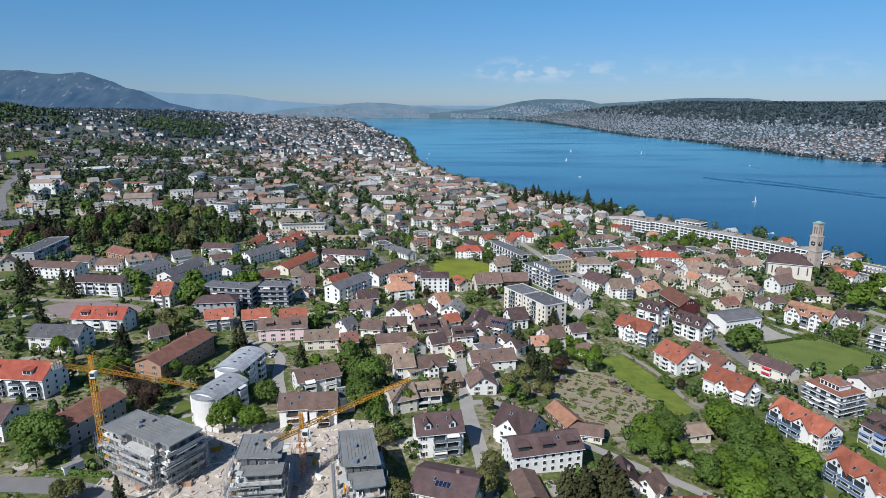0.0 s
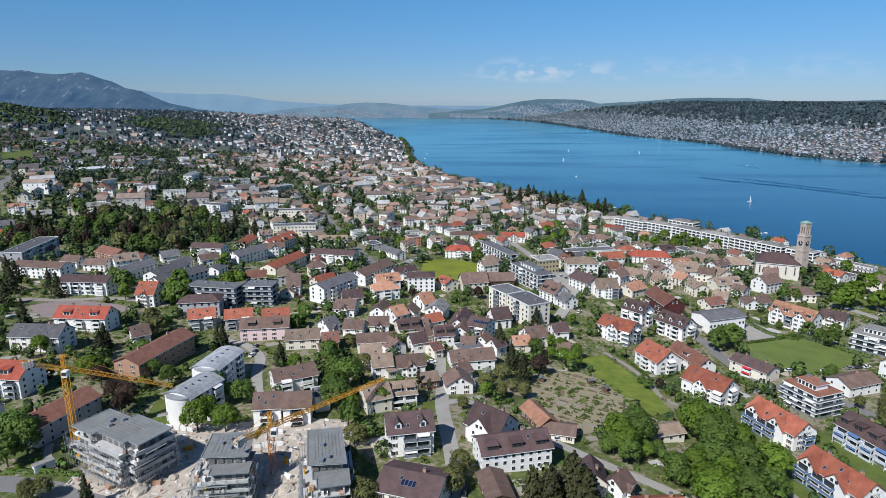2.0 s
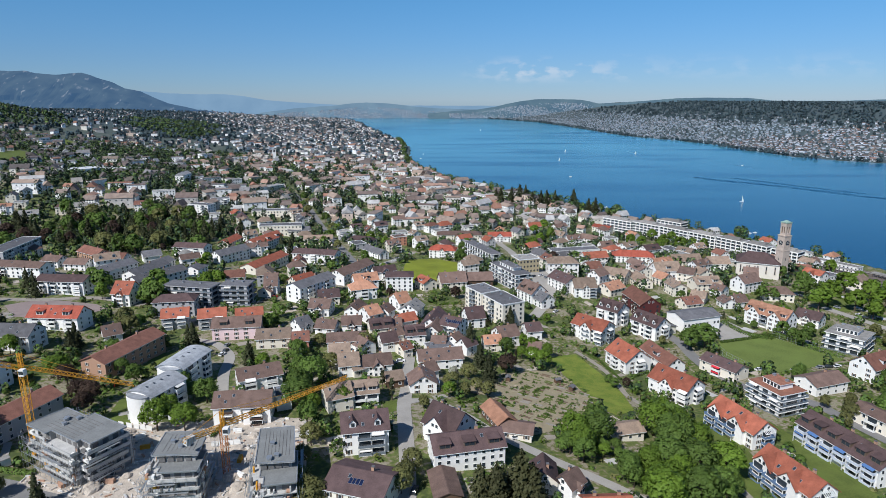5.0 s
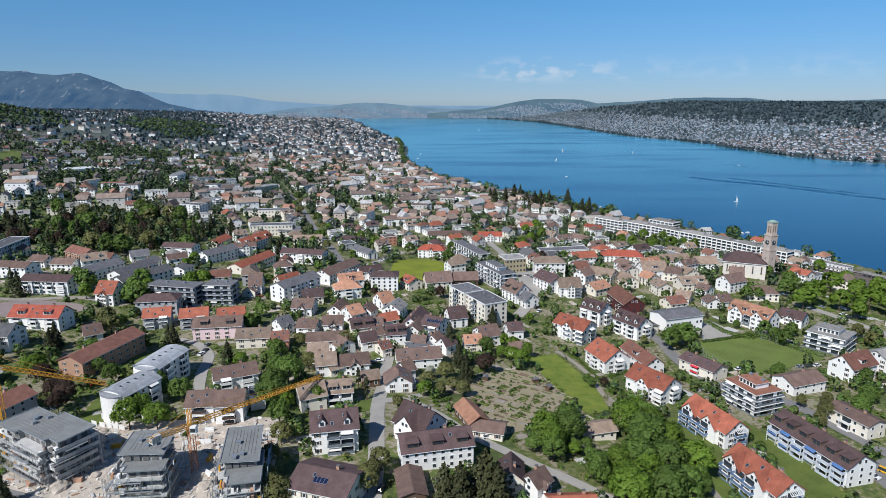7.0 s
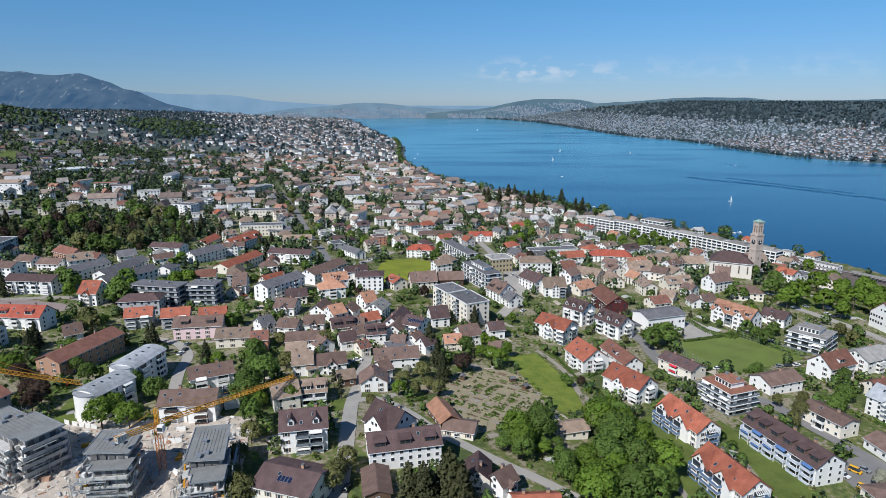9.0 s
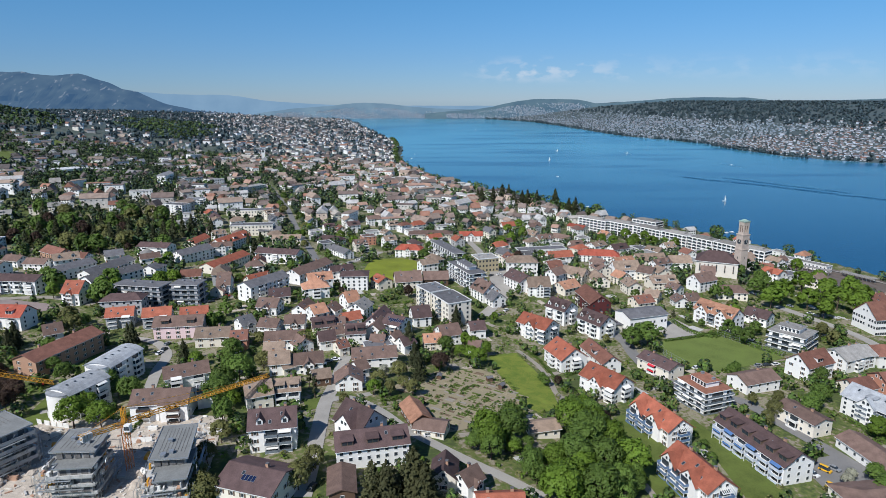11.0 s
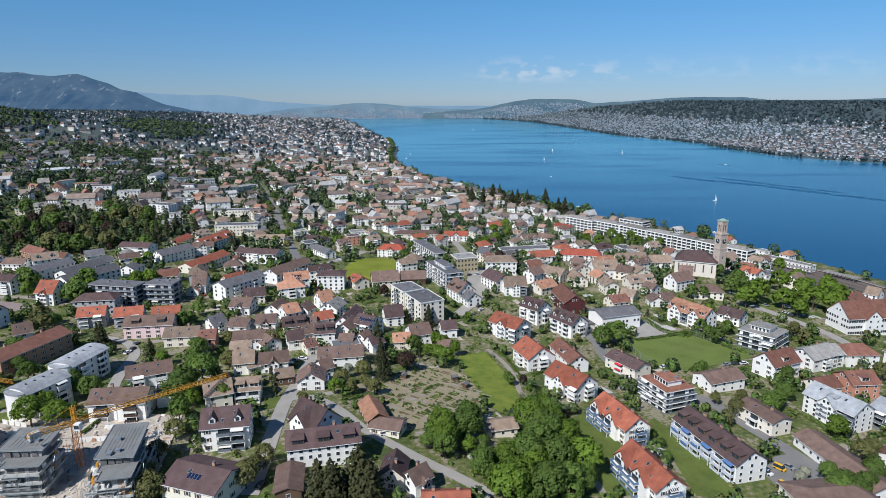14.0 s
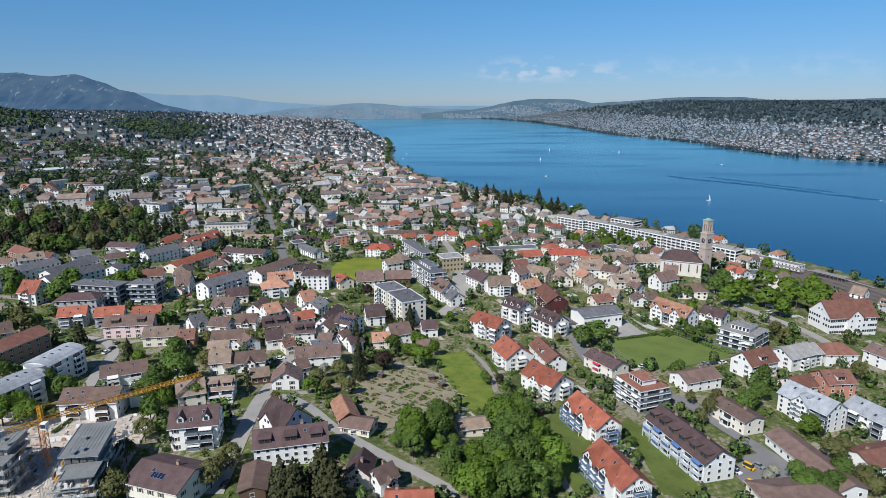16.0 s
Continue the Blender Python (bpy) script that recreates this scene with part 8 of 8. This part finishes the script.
def masses(p, name, label, panes, scale=1.0, roofs=None, base=None, walls=None):
    n = len(p)
    big = rng.uniform(0, 1, n) < 0.2
    turns = radians(-62) + np.where(rng.uniform(0, 1, n) < 0.5, math.pi / 2, 0) + rng.normal(0, 0.34, n)
    scale = np.asarray(scale) * np.interp(p[:, 1], (1600, 2600, 4900), (1.0, 0.8, 0.5))
    lens = np.where(big, rng.uniform(18, 32, n), rng.uniform(8, 15, n)) * scale
    wids = np.where(big, rng.uniform(10, 13, n), rng.uniform(8, 11, n)) * scale
    eaves = np.where(big, rng.uniform(9, 14, n), rng.uniform(5.5, 9.5, n)) * scale
    rises = np.where(big & (rng.uniform(0, 1, n) < 0.6), 0.4, rng.uniform(2.5, 5.2, n)) * scale
    town_stuff(p, turns, lens, wids, eaves, rises, name, label, panes, roofs or TOWN_ROOFS, base, walls)


masses(np.array(rest), "town_centre", "dense town of white houses with brown and red roofs", True, 1.0, CENTRE_ROOFS)


def unbuilt(p, r):
    """Spots that keep off the houses and fields built so far."""
    ok = np.ones(len(p), bool)
    for a, b, c in FOOT:
        if b > 780:
            ok &= (p[:, 0] - a) ** 2 + (p[:, 1] - b) ** 2 > (c + r) ** 2
    rings = [k for k in KEEP if max(q[1] for q in k) > 780]
    return p[ok & np.array([not any(inside(q[0], q[1], k) for k in rings) for q in p])]


far1 = unbuilt(lattice_spots(862, 1650, 25.0), 6)
d1 = land_side(far1)
keep1 = (d1 > 18) & (rng.uniform(0, 1, len(far1)) < 0.95 - 0.9 * wooded(far1) ** 1.3)
near_shore = land_side(far1) < 520
masses(far1[keep1 & near_shore], "town_quarter", "dense lakeside quarter of pale houses with weathered roofs", True, 1.12, CENTRE_ROOFS)
masses(far1[keep1 & ~near_shore], "town_quarter", "dense slope of small white houses with brown roofs", True, 1.12, FAR_ROOFS)
far2 = np.concatenate([lattice_spots(1650, 2900, 33.0), lattice_spots(2900, 4940, 27.0, 0.75, 0.5)])
d2 = land_side(far2)
keep2 = (d2 > 15) & (d2 < 2600) & (rng.uniform(0, 1, len(far2)) < np.where((far2[:, 1] > 4100) & (far2[:, 0] > -1500), 0.8, 0.95 - 0.9 * wooded(far2)))
masses(far2[keep2], "town_distance", "far slope scattered with small pale houses", False, 1.0, FAR_ROOFS)


def bank_side(p):
    return p[:, 0] - np.interp(p[:, 1], BANK_Y, BANK_X)


bank = lattice_spots(1500, 4940, 18.5, 0.84, 0.5)
e1 = bank_side(bank)
bank_patch = 0.5 + 0.28 * np.sin(bank[:, 0] / 90 + bank[:, 1] / 170) + 0.22 * np.sin(bank[:, 0] / 47 - bank[:, 1] / 93 + 1.0)
keep3 = (e1 > 30) & (rng.uniform(0, 1, len(bank)) < np.interp(e1, (0, 250, 480, 640, 780), (0.95, 0.9, 0.8, 0.5, 0.0)) * np.interp(bank_patch, (0, 0.3, 0.6), (0.4, 0.9, 1.2)))
bank = bank[keep3]
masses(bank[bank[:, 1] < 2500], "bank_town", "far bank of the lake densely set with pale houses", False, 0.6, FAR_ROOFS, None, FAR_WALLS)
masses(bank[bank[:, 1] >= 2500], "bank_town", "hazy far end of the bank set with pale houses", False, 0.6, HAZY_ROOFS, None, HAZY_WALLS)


def hill_houses(n, xs, tops, depth, x0, x1, low, high, name, label):
    """Small houses standing on the face of a far hill."""
    x = rng.uniform(x0, x1, n)
    r = low + (high - low) * rng.uniform(0, 1, n) ** 1.5
    keep = rng.uniform(0, 1, n) < 0.55 + 0.45 * np.sin(x / 70 + r * 9)
    x, r = x[keep], r[keep]
    z = -40 + (np.interp(x, xs, tops) + 40) * r ** 0.85
    p = np.stack([x, depth - 120 * (1 - r) - 24], 1)
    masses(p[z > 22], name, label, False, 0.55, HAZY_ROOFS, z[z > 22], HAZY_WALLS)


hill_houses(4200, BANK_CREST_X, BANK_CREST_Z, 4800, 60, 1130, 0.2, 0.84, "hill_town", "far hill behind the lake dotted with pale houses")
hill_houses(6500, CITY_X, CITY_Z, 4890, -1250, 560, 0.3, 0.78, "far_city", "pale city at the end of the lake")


def tree_stuff(name, label, p, low, high, leaves, leaf, mat=None, slim=None):
    n = len(p)
    h = rng.uniform(low, high, n)
    slim = np.full(n, slim) if slim else np.where(rng.uniform(0, 1, n) < 0.25, 0.26, 0.42)
    d = rng.normal(0, 1, (n, leaves, 3))
    d /= np.linalg.norm(d, axis=2, keepdims=True)
    r = rng.uniform(0.7, 1.0, (n, leaves, 1))
    c = d * r * np.stack([h * slim, h * slim, h * 0.46], -1)[:, None]
    c[..., 2] += (h * 0.52)[:, None]
    c += np.stack([p[:, 0], p[:, 1], ground(p[:, 0], p[:, 1])], -1)[:, None]
    me = quads_mesh(name, leaf_quads(c.reshape(-1, 3), (d + np.array([0, 0, 0.3])).reshape(-1, 3), leaf), mat or TOWN_TREES)
    return tagged(new(name, me), label, "trees", kind="stuff")


def random_land(n, y0, y1, side, wedge=0.76):
    y = y0 + (y1 - y0) * rng.uniform(0, 1, n) ** 0.8
    p = np.stack([rng.uniform(-wedge * y - 60, wedge * y + 150), y], 1)
    return p[side(p) > 6]


def off_houses(p, taken, r):
    cell = {}
    for a, b in taken:
        cell.setdefault((int(a // 20), int(b // 20)), []).append((a, b))
    out = []
    for x, y in p:
        i, j = int(x // 20), int(y // 20)
        if all((x - a) ** 2 + (y - b) ** 2 > r * r for di in (-1, 0, 1) for dj in (-1, 0, 1) for a, b in cell.get((i + di, j + dj), ())):
            out.append((x, y))
    return np.array(out)


gp = np.stack([rng.uniform(min(gx), max(gx), 900), rng.uniform(min(gy), max(gy), 900)], 1)
gp = np.array([q for q in gp if inside(q[0], q[1], grove)])
tree_stuff("grove_trees", "dense dark grove of mixed trees", gp[:90], 6, 12, 150, 0.75, GROVE_TREES)


def wedge_spots(n, y0, y1):
    y = rng.uniform(y0, y1, n)
    return np.stack([rng.uniform(-0.72 * y - 25, np.minimum(0.72 * y + 105, 430)), y], 1)


g1 = np.array([q for q in wedge_spots(1500, 160, 420) if clear(q[0], q[1], 1.2)])
tree_stuff("garden_trees", "small garden trees and tall bushes between the houses", g1[:500], 3.5, 8, 84, 0.58)
m1 = random_land(2600, 420, 900, land_side)
m1 = np.array([q for q in m1 if clear(q[0], q[1], 1.5)])
tree_stuff("garden_trees", "garden trees among the town houses", m1, 5, 12, 60, 0.95, SLOPE_TREES)
f1 = unbuilt(off_houses(random_land(12000, 880, 1650, land_side), far1[keep1], 7), 1)
f1 = f1[rng.uniform(0, 1, len(f1)) < 0.46 + 0.5 * wooded(f1)]
tree_stuff("slope_trees", "trees between the houses of the slope", f1, 6, 16, 28, 1.5, SLOPE_TREES)
pines = np.stack([rng.uniform(-1150, -60, 5000), rng.uniform(640, 1650, 5000)], 1)
az = pines[:, 0] / pines[:, 1]
pines = unbuilt(off_houses(pines[(az > -0.76) & (az < -0.12)], far1[keep1], 6), 2)
pines = np.array([q for q in pines if q[1] > 800 or clear(q[0], q[1], 2)])[:1500]
tree_stuff("slope_conifers", "dark conifers among the houses of the slope", pines, 9, 19, 26, 1.3, DARK_SLOPE, 0.19)
f2 = random_land(11500, 1650, 4940, land_side)
f2 = f2[rng.uniform(0, 1, len(f2)) < (0.4 + 0.65 * wooded(f2)) * np.where(f2[:, 1] > 4300, 0.3, 1)]
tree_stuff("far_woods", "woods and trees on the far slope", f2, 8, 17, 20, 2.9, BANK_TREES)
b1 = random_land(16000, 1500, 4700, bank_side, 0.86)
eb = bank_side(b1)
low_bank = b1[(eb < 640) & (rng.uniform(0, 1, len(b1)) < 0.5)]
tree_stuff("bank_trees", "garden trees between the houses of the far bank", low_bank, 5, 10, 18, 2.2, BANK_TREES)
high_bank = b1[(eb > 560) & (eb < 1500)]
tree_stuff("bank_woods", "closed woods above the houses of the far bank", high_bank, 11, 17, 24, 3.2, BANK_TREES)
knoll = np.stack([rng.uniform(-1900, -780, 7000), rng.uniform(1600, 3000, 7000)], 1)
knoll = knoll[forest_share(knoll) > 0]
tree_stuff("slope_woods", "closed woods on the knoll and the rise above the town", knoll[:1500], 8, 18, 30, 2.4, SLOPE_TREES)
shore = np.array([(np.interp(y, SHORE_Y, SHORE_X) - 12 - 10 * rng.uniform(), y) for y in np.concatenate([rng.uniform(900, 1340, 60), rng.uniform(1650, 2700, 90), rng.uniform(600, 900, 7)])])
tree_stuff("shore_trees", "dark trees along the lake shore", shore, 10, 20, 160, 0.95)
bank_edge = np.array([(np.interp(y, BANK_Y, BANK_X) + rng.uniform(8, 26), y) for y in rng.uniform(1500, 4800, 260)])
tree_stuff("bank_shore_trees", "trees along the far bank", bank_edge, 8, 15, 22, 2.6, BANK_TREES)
